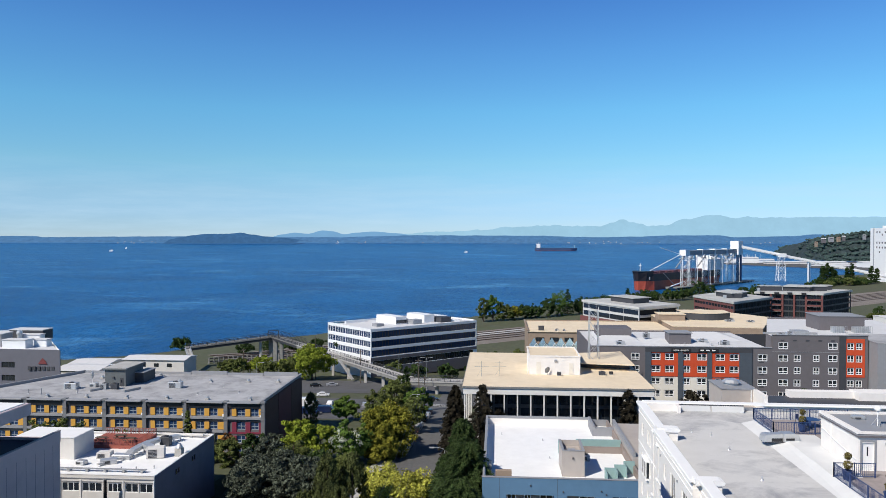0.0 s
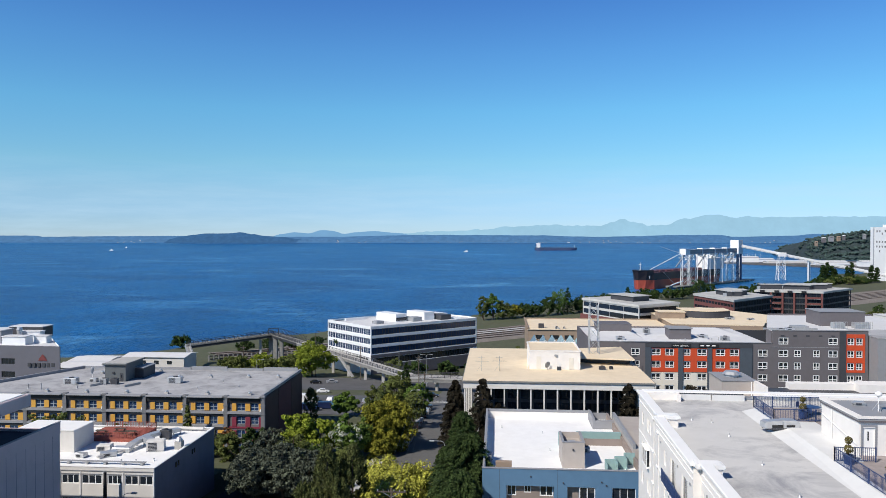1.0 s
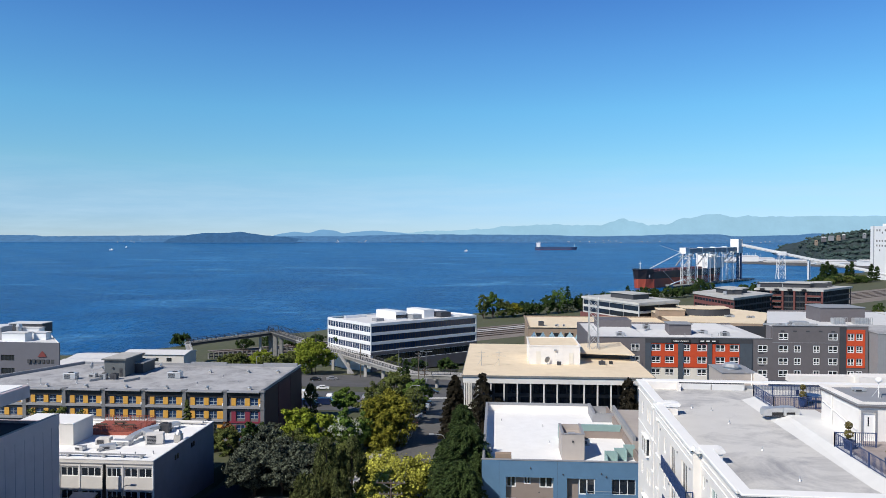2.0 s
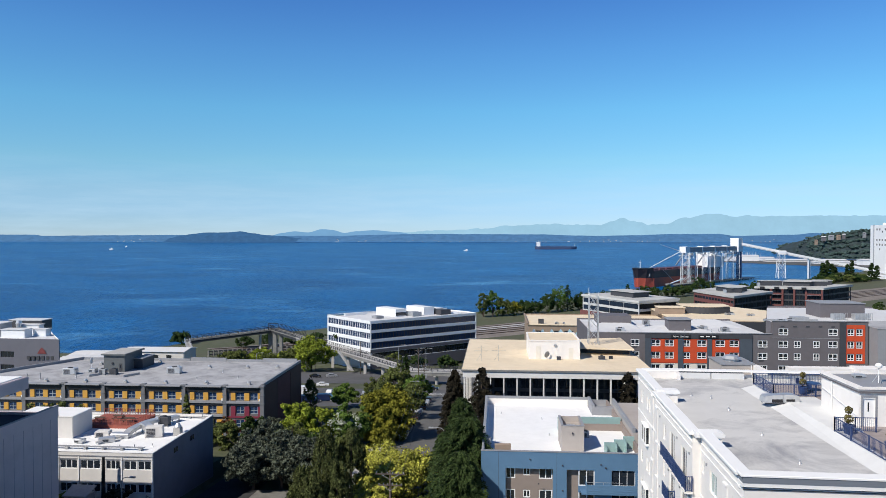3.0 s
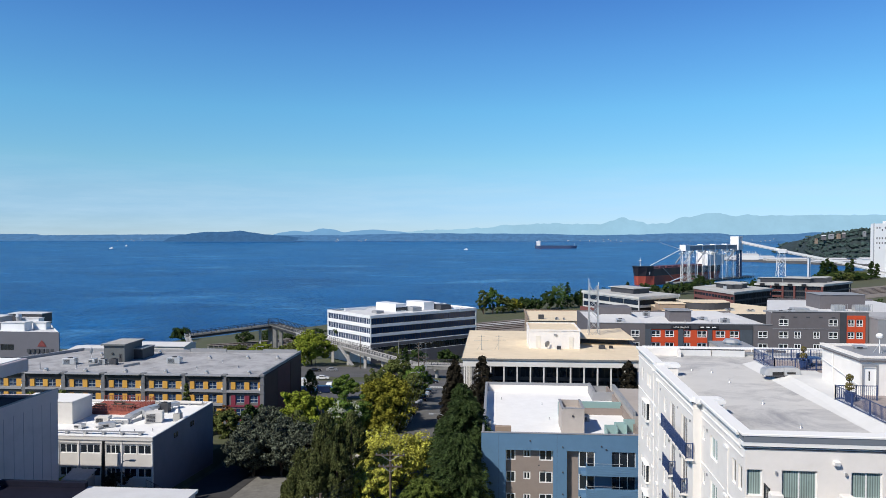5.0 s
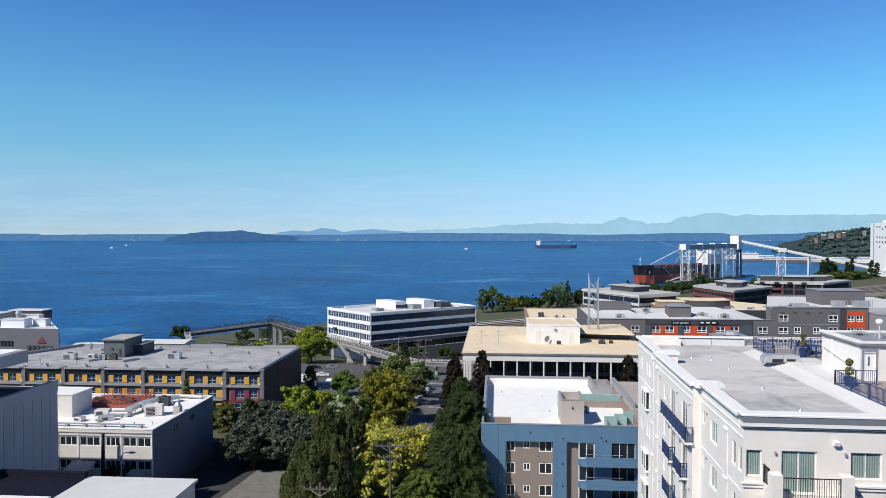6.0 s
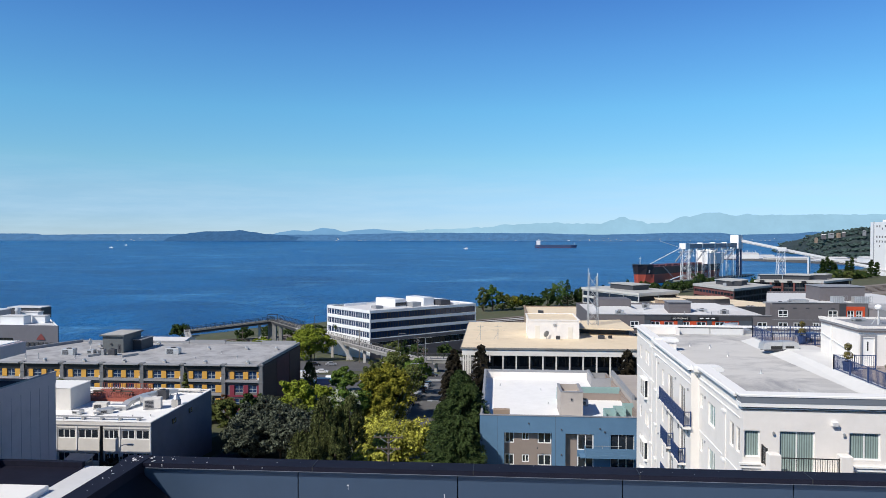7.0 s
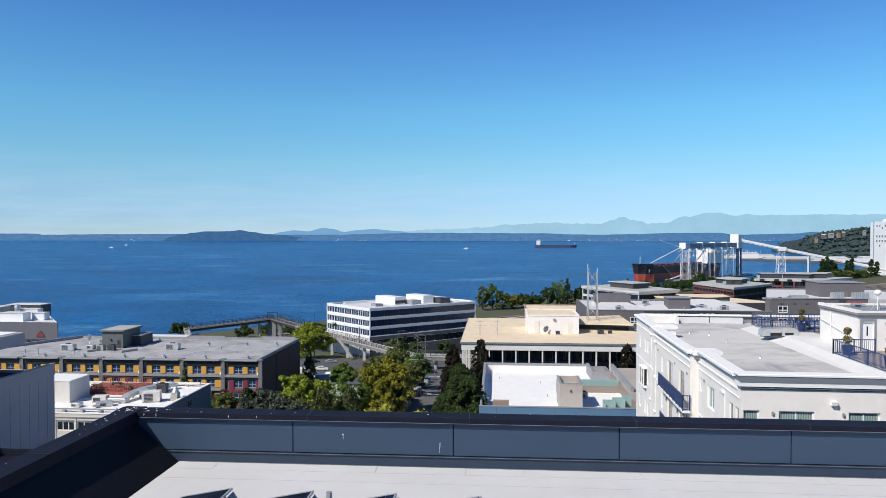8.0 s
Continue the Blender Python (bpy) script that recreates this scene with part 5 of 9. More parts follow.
duct = thing("roof_duct", "broad bent galvanised duct across a white roof", "duct", 0, 0, 0)
bend = Shape()
path = [(-58.9, 109.8, 44.1), (-58.7, 111.0, 44.6), (-58.3, 113.0, 44.8), (-57.9, 115.0, 44.85), (-57.2, 116.8, 44.8), (-56.2, 118.6, 44.6), (-55.2, 120.4, 44.5)]
for p, q in zip(path, path[1:]):
    d = (Vector(q) - Vector(p)).normalized() * 0.12
    bend.bar(Vector(p) - d, Vector(q) + d, 1.2, 0.6)
part("duct", bend, M_STEEL, duct)
part("duct_foot", Shape().bevel_box(-61.2, -58.2, 109.2, 110.6, 43.704, 44.5, 0.12), M_STEEL, duct)
part("duct_branch", Shape().bar((-57.6, 113.4, 44.9), (-55.4, 111.4, 44.8), 1.2, 0.9), M_STEEL, duct)
for x, y, z in ((-58.3, 113.0, 44.5), (-57.2, 116.8, 44.5), (-55.4, 120.2, 44.2)):
    part("support", Shape().box(x - 0.7, x - 0.55, y - 0.1, y + 0.1, 43.704, z).box(x + 0.55, x + 0.7, y - 0.1, y + 0.1, 43.704, z), M_DULL_STEEL, duct)
chim = thing("roof_chimney", "squat pale roof chimney with a hooded top", "chimney", -51.2, 112.0, 43.7)
part("shaft", Shape().bevel_box(-0.55, 0.55, -0.55, 0.55, 0, 1.3, 0.05), M_CONCRETE, chim)
part("hood", Shape().lathe((0, 0, 1.304), [(0.62, 0), (0.6, 0.15), (0.4, 0.5), (0.25, 0.7), (0.05, 0.75)], 10), M_STEEL, chim)
pipe = thing("roof_pipe", "long pale pipe run along a white roof", "pipe", 0, 0, 0)
part("run", Shape().tube((-59.5, 122.6, 44.2), (-51.5, 122.4, 44.2), 0.28, n=8).tube((-61.5, 105.6, 44.1), (-59.0, 109.4, 44.1), 0.2, n=8), M_LW, pipe)
part("saddle", Shape().box(-58, -57.6, 122.2, 122.9, 43.704, 43.95).box(-54, -53.6, 122.2, 122.9, 43.704, 43.95).box(-60.8, -60.4, 107.0, 107.3, 43.704, 43.92), M_DULL_STEEL, pipe)
tray = thing("cable_tray", "long grey cable tray on roof blocks", "tray", 0, 0, 0)
part("tray", Shape().box(-77, -52.5, 103.3, 103.8, 44.1, 44.2), M_GREY_TRIM, tray)
for i in range(9):
    part("block", Shape().box(-76.5 + i * 2.9, -76.1 + i * 2.9, 103.2, 103.9, 43.704, 44.098), M_DULL_STEEL, tray)
for x, y in ((-57, 104.6), (-54.8, 104.9), (-52.3, 105.6), (-61, 106.9), (-52, 112), (-56, 120)):
    vent_pipe(x, y, 43.7, 0.3, 0.06, True)

# ---------------------------------------------------------------- tall clad building at the edge
clad = thing("apartment_building", "grey clad building side with vertical panel joints", "building", 0, 0, 0)
CX, CY, CZ = -58.2, 91.3, 53.4
part("wall", Shape().box(-85, CX - 0.1, 55, CY, 34, CZ - 1.5), M_LILAC, clad)
part("parapet", Shape().box(CX - 0.3, CX, 55, CY, CZ - 1.496, CZ), M_LILAC, clad)
part("parapet", Shape().box(-85, CX - 0.31, CY - 0.3, CY, CZ - 1.496, CZ - 0.9), M_LILAC, clad)
part("roof", Shape().box(-85, CX - 0.32, 55, CY - 0.32, CZ - 1.496, CZ - 1.3), material("dark_red_roof", (0.045, 0.028, 0.032), 0.9, 0.2, 1, grime=0.3), clad, "dark reddish roof behind a parapet")
part("coping", Shape().box(CX - 0.34, CX + 0.04, 55, CY + 0.06, CZ + 0.004, CZ + 0.1), M_GREY_TRIM, clad)
for i in range(20):
    part("joint", Shape().box(CX - 0.098, CX - 0.08, 55.5 + 1.8 * i, 55.55 + 1.8 * i, 34, CZ - 1.5), M_GREY_TRIM, clad)
# Black block: the dark under the canopy is put into its colour.
part("upper_storey", Shape().box(-85, CX - 5.0, 55, CY - 8.5, CZ - 1.296, 56.7), M_BLACK, clad)
part("canopy_roof", Shape().bevel_box(-86, CX - 1.0, 53, CY - 4.6, 56.704, 58.25, 0.1), M_LILAC, clad)
part("canopy_roof_membrane", Shape().box(-85.5, CX - 1.5, 53.5, CY - 5.1, 58.254, 58.35), M_BRIGHT_ROOF, clad)
# white flat roof beside the camera's building
shed = thing("low_building", "low building with a stained white flat roof and painted shadow patch", "building", 0, 0, 0)
part("wall", Shape().box(-56, -30.9, 30, 72.2, 38, 46.9), M_LW, shed)
part("roof", Shape().box(-56.2, -30.7, 29.8, 72.5, 46.904, 47.2), M_WHITE_ROOF, shed)
# Dark slab stands in for the clad wall's shadow on the white roof.
part("light_well", Shape().box(-52, -42.6, 66.0, 72.0, 47.204, 47.25), M_COPING, shed)
part("parapet", Shape().box(-52.3, -42.7, 71.7, 72.3, 47.254, 47.8), M_COPING, shed)
part("roof_hatch", Shape().bevel_box(-47.5, -42.0, 58.5, 65.0, 47.204, 47.8, 0.06), M_WHITE_TRIM, shed)
vent_pipe(-36, 64, 47.2, 0.25, 0.14)

# ---------------------------------------------------------------- hotel with ochre panels
hotel = thing("hotel", "charcoal hotel block with ochre and maroon panels and grey roof", "building", 0, 0, 0)
HY = 150.4
M_HOTEL_FRAME = material("pale_blue_grey_frame", (0.30, 0.34, 0.38), 0.5, 0.05, 1)
PIL = [-122.6, -113.4, -104.2, -95.0, -85.85, -76.7, -67.5, -58.3, -50.0]
h0, h1 = (-124.0, HY), (-50.1, HY)
HROWS = [40.4 - 2.94 * k for k in range(4)]
hh = []
for a in PIL[:-1]:
    for z in HROWS:
        hh += [(a + 124 + 2.35, a + 124 + 4.25, z, z + 1.65), (a + 124 + 5.45, a + 124 + 7.25, z, z + 1.65)]
part("wall", wall(Shape(), h0, h1, 29, 43.0, hh, 0.3), M_MIDGREY, hotel)
# Side wall and panels: shade put into darkened brown and maroon.
part("wall", Shape().prism([(-50.4, HY + 0.31), (-50.1, HY + 0.31), (-50.1, 181), (-50.4, 181)], 27, 43.0), material("shaded_hotel_wall", (0.080, 0.038, 0.040), 0.7, 0.15, 0.5, grime=0.3), hotel, "hotel side wall with shade put into its brown")
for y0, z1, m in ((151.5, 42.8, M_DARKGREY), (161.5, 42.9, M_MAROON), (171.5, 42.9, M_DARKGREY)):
    part("side_panel", Shape().box(-50.097, -50.02, y0, y0 + 9.6, 29, z1 - 0.1), material("shaded_side_panel", (0.10, 0.022, 0.03) if m is M_MAROON else (0.075, 0.03, 0.026), 0.7, 0.2, 0.4), hotel)
part("wall", Shape().prism([(-109, 180.7), (-50.41, 180.7), (-50.41, 181), (-109, 181)], 27, 43.0), M_MIDGREY, hotel)
part("wall", Shape().prism([(-124, HY + 0.31), (-123.6, HY + 0.31), (-108.7, 180.69), (-109.1, 180.69)], 27, 43.0), M_MIDGREY, hotel)
part("inner_core", Shape().prism([(-122, 151.5), (-51, 151.5), (-51, 180), (-108, 180)], 27, 42.5), M_VOID, hotel)
part("roof", Shape().prism([(-123.5, 150.8), (-50.5, 150.8), (-50.5, 180.6), (-109, 180.6)], 43.004, 43.25), M_GREY_ROOF, hotel, "weathered grey membrane roof with stains")
M_PILASTER = material("grey_pilaster_paint", (0.17, 0.175, 0.185), 0.7, 0.1, 1, grime=0.25)
for i, a in enumerate(PIL):
    part("pilaster", Shape().box(a - 0.42, a + 0.42, HY - 0.5, HY - 0.004, 29, 43.35).box(a - 0.5, a + 0.5, HY - 0.58, HY - 0.004, 41.5, 41.7).box(a - 0.5, a + 0.5, HY - 0.58, HY - 0.004, 39.6, 39.85), M_PILASTER, hotel)
    part("pilaster_cap", Shape().bevel_box(a - 0.55, a + 0.55, HY - 0.65, HY + 0.4, 43.36, 43.75, 0.06), M_PILASTER, hotel)
for i, a in enumerate(PIL[:-1]):
    b = PIL[i + 1]
    part("cornice", Shape().bevel_box(a + 0.56, b - 0.56, HY - 0.95, HY + 0.35, 43.34, 43.6, 0.05), M_GREY_TRIM, hotel)
    # Frieze is black: shade under the cornice put into its colour.
    part("frieze", Shape().box(a + 0.45, b - 0.45, HY - 0.3, HY - 0.004, 42.25, 43.29), M_BLACK, hotel)
    for k, z in enumerate(HROWS):
        maroon = i == len(PIL) - 2 and k > 0
        pm = M_MAROON if maroon else M_YELLOW
        for u0, u1 in ((1.3, 2.3), (4.3, 5.4), (7.3, 8.2 if i == len(PIL) - 2 else 8.7)):
            part("panel", Shape().bevel_box(a + u0, a + u1, HY - 0.14, HY - 0.004, z - (0.5 if maroon else 0), z + 1.6, 0.02), pm, hotel)
        for u0, w in ((2.35, 1.9), (5.45, 1.8)):
            window(hotel, h0, h1, a + 124 + u0, z, w, 1.65, M_HOTEL_FRAME, M_GLASS_BLUE, bars=2, rail=0.45, inset=0.1, fw=0.11)
        if not maroon:
            part("ledge", Shape().box(a + 0.45, b - 0.45, HY - 0.55, HY - 0.004, z - 0.62, z - 0.12), M_GREY_TRIM, hotel)
            # Charcoal strip below the ledge: shade put in as a dark box.
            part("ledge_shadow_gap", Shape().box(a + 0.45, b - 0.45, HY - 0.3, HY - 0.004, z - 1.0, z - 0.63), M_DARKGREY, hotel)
        else:
            part("ledge", Shape().box(a + 0.45, b - 0.45, HY - 0.16, HY - 0.004, z - 0.9, z - 0.52), M_MAROON, hotel)
    part("wall_lamp", Shape().bevel_box(b - 0.75, b - 0.5, HY - 0.3, HY - 0.005, 40.3, 40.8, 0.05), M_WHITE_TRIM, hotel)
part("parapet", Shape().box(-50.55, -50.05, 150.85, 181.05, 43.254, 43.9), M_GREY_TRIM, hotel)
for i in range(6):
    x0 = -108.5 + 9.7 * i
    part("parapet", Shape().box(x0, x0 + (9.6 if i < 5 else 9.0), 180.5, 181.05, 43.254, 43.85 + (0.35 if i in (3, 5) else 0)), M_GREY_TRIM, hotel)
part("parapet", Shape().prism([(-124, 150.8), (-123.4, 150.8), (-108.6, 180.9), (-109.2, 180.9)], 43.254, 43.95), M_GREY_TRIM, hotel)
M_HOUSE = material("slate_grey_render", (0.115, 0.125, 0.13), 0.75, 0.1, 1, grime=0.25)
pent = part("stair_house", Shape().box(-94.2, -89.0, 165, 173.5, 43.254, 47.3), M_HOUSE, hotel, "grey stair house with a pale overhanging roof")
part("roof_slab", Shape().bevel_box(-94.7, -88.5, 164.5, 174.0, 47.304, 47.65, 0.08), M_HOUSE, pent)
part("roof_membrane", Shape().box(-94.5, -88.7, 164.7, 173.8, 47.654, 47.7), M_CONCRETE, pent)
part("annex", Shape().box(-88.99, -86.8, 169.5, 175.5, 43.254, 45.7), M_DARKGREY, pent)
part("annex_roof", Shape().box(-88.98, -86.6, 169.3, 175.7, 45.704, 45.9), M_GREY_TRIM, pent)
door = part("door", Shape().box(-90.4, -89.6, 164.94, 164.995, 43.26, 45.3), M_DARKGREY, pent)
part("door_window", Shape().box(-90.1, -89.9, 164.92, 164.938, 44.2, 44.9), M_GLASS, door)
part("wall_lamp", Shape().bevel_box(-92.2, -91.8, 164.7, 164.996, 45.2, 45.6, 0.04), M_DARKGREY, pent)
for x, y in ((-100.8, 152.8), (-91.5, 152.8), (-82.2, 152.9), (-72.9, 152.9), (-63.6, 153), (-53.9, 153), (-100, 174), (-78, 170.5), (-70.5, 171.5), (-61, 172), (-53.6, 172.5), (-86.5, 178)):
    mushroom_vent(x, y, 43.25, 0.75)
roof_unit(-100.5, 161.5, 43.25, 3.0, 1.6, 1.5, 0, 1)
roof_unit(-96.5, 164.2, 43.25, 1.6, 1.4, 0.9, 0, 0)
roof_unit(-76.3, 164.5, 43.25, 3.2, 1.6, 1.5, 0, 1)
roof_unit(-92.6, 161.8, 43.25, 1.6, 1.2, 1.4, 0, 1, M_DULL_STEEL)
roof_unit(-90.0, 161.9, 43.25, 1.6, 1.2, 1.4, 0, 1, M_DARKGREY)
for x, y, h in ((-107.5, 156, 0.9), (-103.5, 154.7, 1.4), (-96, 156.5, 0.6), (-68, 158, 0.4), (-59, 160, 0.4), (-65, 166, 0.5), (-97.6, 159, 1.0)):
    vent_pipe(x, y, 43.25, h, 0.1, True)
cbr = thing("roof_curb", "long dark roof curb on a hotel roof", "curb", 0, 0, 0)
part("curb", Shape().bar((-94.3, 158.8, 43.5), (-92.0, 162.5, 43.5), 0.3, 0.5), M_DULL_STEEL, cbr)
cbr = thing("roof_curb", "long dark roof curb on a hotel roof", "curb", 0, 0, 0)
part("curb", Shape().bar((-86.0, 158.8, 43.5), (-84.0, 162.5, 43.5), 0.3, 0.5), M_DULL_STEEL, cbr)
sd = thing("satellite_dish", "white upright satellite dish on a hotel roof", "antenna", -98.2, 166.5, 43.25)
part("pole", Shape().tube((0, 0, 0), (0, 0, 1.8), 0.07), M_WHITE_TRIM, sd)
part("dish", Shape().tube((-0.1, 0, 2.4), (0.08, 0.03, 2.4), 0.85, 0.7, 16), M_WHITE_TRIM, sd)

# ---------------------------------------------------------------- tan-roofed office with columns
bei = thing("office_building", "tan-roofed office with pale columns under a deep overhang", "building", 0, 0, 0)
part("roof", Shape().prism([(-6.5, 147.2), (33.0, 147.2), (33.0, 190.5), (-6.5, 190.5)], 48.1, 48.4), M_BEIGE_ROOF, bei, "tan coated flat roof")
M_FASCIA = material("pale_concrete_fascia", (0.70, 0.68, 0.645), 0.8, 0.08, 0.5, grime=0.2)
part("fascia", Shape().box(-6.6, 33.1, 147.05, 147.198, 48.1, 48.45).box(-6.6, -6.502, 147.2, 190.6, 48.1, 48.45).box(33.002, 33.1, 147.2, 190.6, 48.1, 48.45), M_DARKCONC, bei)
part("fascia", Shape().box(-6.3, 32.8, 147.3, 147.7, 46.8, 48.096).box(-6.3, -5.9, 147.71, 190.3, 46.8, 48.096).box(32.4, 32.8, 147.71, 190.3, 46.8, 48.096), M_FASCIA, bei)
part("soffit", Shape().box(-5.89, 32.39, 147.71, 190.2, 47.5, 47.9), M_FASCIA, bei)
col = Shape().bevel_box(-0.13, 0.13, -0.2, 0.4, 0, 18.5, 0.02).mesh("column", M_FASCIA)
for k in range(15):
    part("column", col, None, bei, at=pose(-6.0 + 2.74 * k, 147.62, 28.3))
for k in range(1, 5):
    part("column", col, None, bei, at=pose(-6.0, 147.62 + 9.5 * k, 28.3))
b0, b1 = (-3.5, 151.2), (30.5, 151.2)
bh = [(1.0 + 2.74 * k, 3.3 + 2.74 * k, z, z + 3.0) for k in range(12) for z in (43.9, 40.2, 36.5, 32.8)]
part("wall", wall(Shape(), b0, b1, 27, 47.4, bh, 0.2), M_DARKGREY, bei)
for u0, u1, v0, v1 in bh:
    window(bei, b0, b1, u0, v0, u1 - u0, v1 - v0, M_BLACK, M_GLASS, bars=2, inset=0.08)
part("wall", Shape().box(-3.5, -3.2, 151.41, 188, 27, 47.4).box(30.2, 30.5, 151.41, 188, 27, 47.4).box(-3.19, 30.19, 187.7, 188, 27, 47.4), M_DARKGREY, bei)
part("inner_core", Shape().box(-2.9, 29.9, 152.2, 187.3, 27, 47.3), M_VOID, bei)
pb = part("roof_house", Shape().box(8.0, 19.4, 161.2, 174.5, 48.404, 52.4), M_WHITE, bei, "white plant house on a tan roof")
part("parapet", Shape().box(7.9, 19.5, 161.1, 161.4, 52.404, 52.7).box(7.9, 8.2, 161.41, 174.6, 52.404, 52.7).box(19.2, 19.5, 161.41, 174.6, 52.404, 52.7).box(8.21, 19.19, 174.3, 174.6, 52.404, 52.7), M_WHITE, pb)
part("roof", Shape().box(8.21, 19.19, 161.41, 174.29, 52.404, 52.5), M_BEIGE_ROOF, pb)
part("door", Shape().box(16.9, 17.9, 161.14, 161.197, 48.5, 51.0), M_CREAM, pb)
part("door", Shape().box(9.6, 10.6, 161.14, 161.197, 48.5, 51.3), M_CREAM, pb)
part("wall_lamp", Shape().bevel_box(13.6, 14.2, 160.9, 161.198, 51.4, 51.8, 0.05), M_DULL_STEEL, pb)
part("ladder", Shape().bar((7.6, 161.6, 48.41), (7.6, 161.6, 52.6), 0.05).bar((7.6, 162.1, 48.41), (7.6, 162.1, 52.6), 0.05), M_WHITE_TRIM, pb)
shd = part("roof_canopy", Shape().prism([(20.0, 167.5), (32.3, 165.8), (32.3, 184.5), (20.0, 181)], 49.8, 50.1), M_BEIGE_ROOF, bei, "low tan canopy over a dark recess")
# Charcoal block under the canopy: the recess's shade put into its colour.
part("canopy_wall", Shape().prism([(20.2, 170.5), (31.8, 169.0), (31.8, 184), (20.2, 180.5)], 48.404, 49.796), M_DARKGREY, shd)
dish = thing("satellite_dish", "grey satellite dish against a white plant house", "antenna", 12.0, 160.4, 48.4)
part("post", Shape().tube((0, 0, 0), (0, 0, 0.9), 0.06), M_DULL_STEEL, dish)
part("dish", Shape().tube((0, -0.1, 1.2), (-0.12, 0.05, 1.25), 0.75, 0.6, 14), M_DULL_STEEL, dish)
roof_unit(14.6, 160.2, 48.4, 0.9, 0.7, 0.8, 0, 0, M_DARKGREY)
roof_unit(24.3, 161.5, 48.4, 1.4, 0.9, 0.8, 0, 1, M_DARKGREY)
roof_unit(26.4, 162.2, 48.4, 0.8, 0.6, 0.7, 0, 0, M_BLACK)


def lattice_mast(x, y, z, h, w0, w1, mat, label, name="lattice_mast"):
    """A four-legged mast with cross braces."""
    t = thing(name, label, "mast", x, y, z)
    n = max(3, int(h / (w0 * 1.1)))
    cs = [(-1, -1), (1, -1), (1, 1), (-1, 1)]
    for a, b in cs:
        part("leg", Shape().bar((a * w0 / 2, b * w0 / 2, 0), (a * w1 / 2, b * w1 / 2, h), 0.05 * w0 + 0.02), mat, t)
    for i in range(n):
        r0, r1 = w0 + (w1 - w0) * i / n, w0 + (w1 - w0) * (i + 1) / n
        z0, z1 = h * i / n, h * (i + 1) / n
        for k in range(4):
            p, q = cs[k], cs[(k + 1) % 4]
            s = Shape().bar((p[0] * r0 / 2, p[1] * r0 / 2, z0), (q[0] * r1 / 2, q[1] * r1 / 2, z1), 0.025 * w0 + 0.012)
            s.bar((q[0] * r0 / 2, q[1] * r0 / 2, z0), (p[0] * r1 / 2, p[1] * r1 / 2, z1), 0.025 * w0 + 0.012)
            part("brace", s, mat, t)
    return t


lm = lattice_mast(24.0, 173.5, 48.4, 13.4, 2.4, 2.0, M_STEEL, "galvanised lattice antenna mast on an office roof")
for x, y in ((-1.0, -1.0), (1.0, -1.0), (-1.0, 1.0)):
    part("antenna", Shape().tube((x, y, 13.4), (x, y, 14.8 + 0.5 * y), 0.05), M_WHITE_TRIM, lm)
for x, y in ((-2.7, 158), (1.2, 158.5)):
    an = thing("antenna", "thin rooftop aerial on a tan roof", "antenna", x, y, 48.4)
    part("pole", Shape().tube((0, 0, 0), (0, 0, 3.4), 0.05), M_DULL_STEEL, an)
    part("crossbar", Shape().bar((-1.6, 0, 2.2), (1.6, 0, 2.2), 0.05).bar((-0.8, 0, 3.0), (0.8, 0, 3.0), 0.04), M_DULL_STEEL, an)
    part("brace", Shape().bar((-1.0, 0, 0.0), (0, 0, 1.6), 0.04), M_DULL_STEEL, an)

# ---------------------------------------------------------------- grey and orange-red apartments
red = thing("apartment_building", "grey apartment block with orange-red and cream panels and white-framed windows", "building", 0, 0, 0)
RY = 186.0
REDWIN = [(28.6, 30.9), (35.2, 37.4), (40.4, 42.7), (43.8, 46.1), (48.5, 50.2), (51.9, 54.3), (56.5, 58.9), (60.0, 62.3), (67.0, 69.4)]
GREYWIN = [(72.1, 74.5), (75.9, 77.6), (80.6, 82.2), (84.3, 86.6), (88.9, 90.6), (91.0, 92.6)]
r0, r1 = (25.0, RY), (70.6, RY)
RR = [47.8 - 3.16 * k for k in range(7)]
part("wall", wall(Shape(), r0, r1, 26, 51.2, [(a - 25, b - 25, z, z + 1.75) for a, b in REDWIN for z in RR], 0.3), M_MIDGREY, red)
g0, g1 = (70.6, RY), (94.0, RY)
part("wall", wall(Shape(), g0, g1, 26, 54.5, [(a - 70.6, b - 70.6, z, z + 1.75) for a, b in GREYWIN for z in ([] if 75 < a < 83 else [50.95]) + RR], 0.3), M_MIDGREY, red)
for a, b in REDWIN:
    for z in RR:
        window(red, r0, r1, a - 25, z, b - a, 1.75, M_FRAME, M_GLASS, bars=2 if b - a > 2 else 2, rail=0.35, inset=0.05, fw=0.19)
        part("ac_grille", Shape().box(a + 0.3, a + 1.5, RY - 0.05, RY - 0.004, z - 0.42, z - 0.08), M_DARKGREY, red)
for a, b in GREYWIN:
    for z in ([] if 75 < a < 83 else [50.95]) + RR:
        window(red, g0, g1, a - 70.6, z, b - a, 1.75, M_FRAME, M_GLASS, bars=2, rail=0.35, inset=0.05, fw=0.19)


def clad(x0, x1, z0, z1, mat, wins):
    """A coloured skin round the windows that lie in it."""
    hs = [(a - 0.02 - x0, b + 0.02 - x0, z - 0.02, z + 1.77) for a, b in wins if a >= x0 - 0.1 and b <= x1 + 0.1 for z in [50.95] + RR if z > z0 - 0.5 and z + 1.7 < z1 + 0.5]
    part("panel", wall(Shape(), (x0, RY - 0.1), (x1, RY - 0.1), z0, z1, hs, 0.095), mat, red)


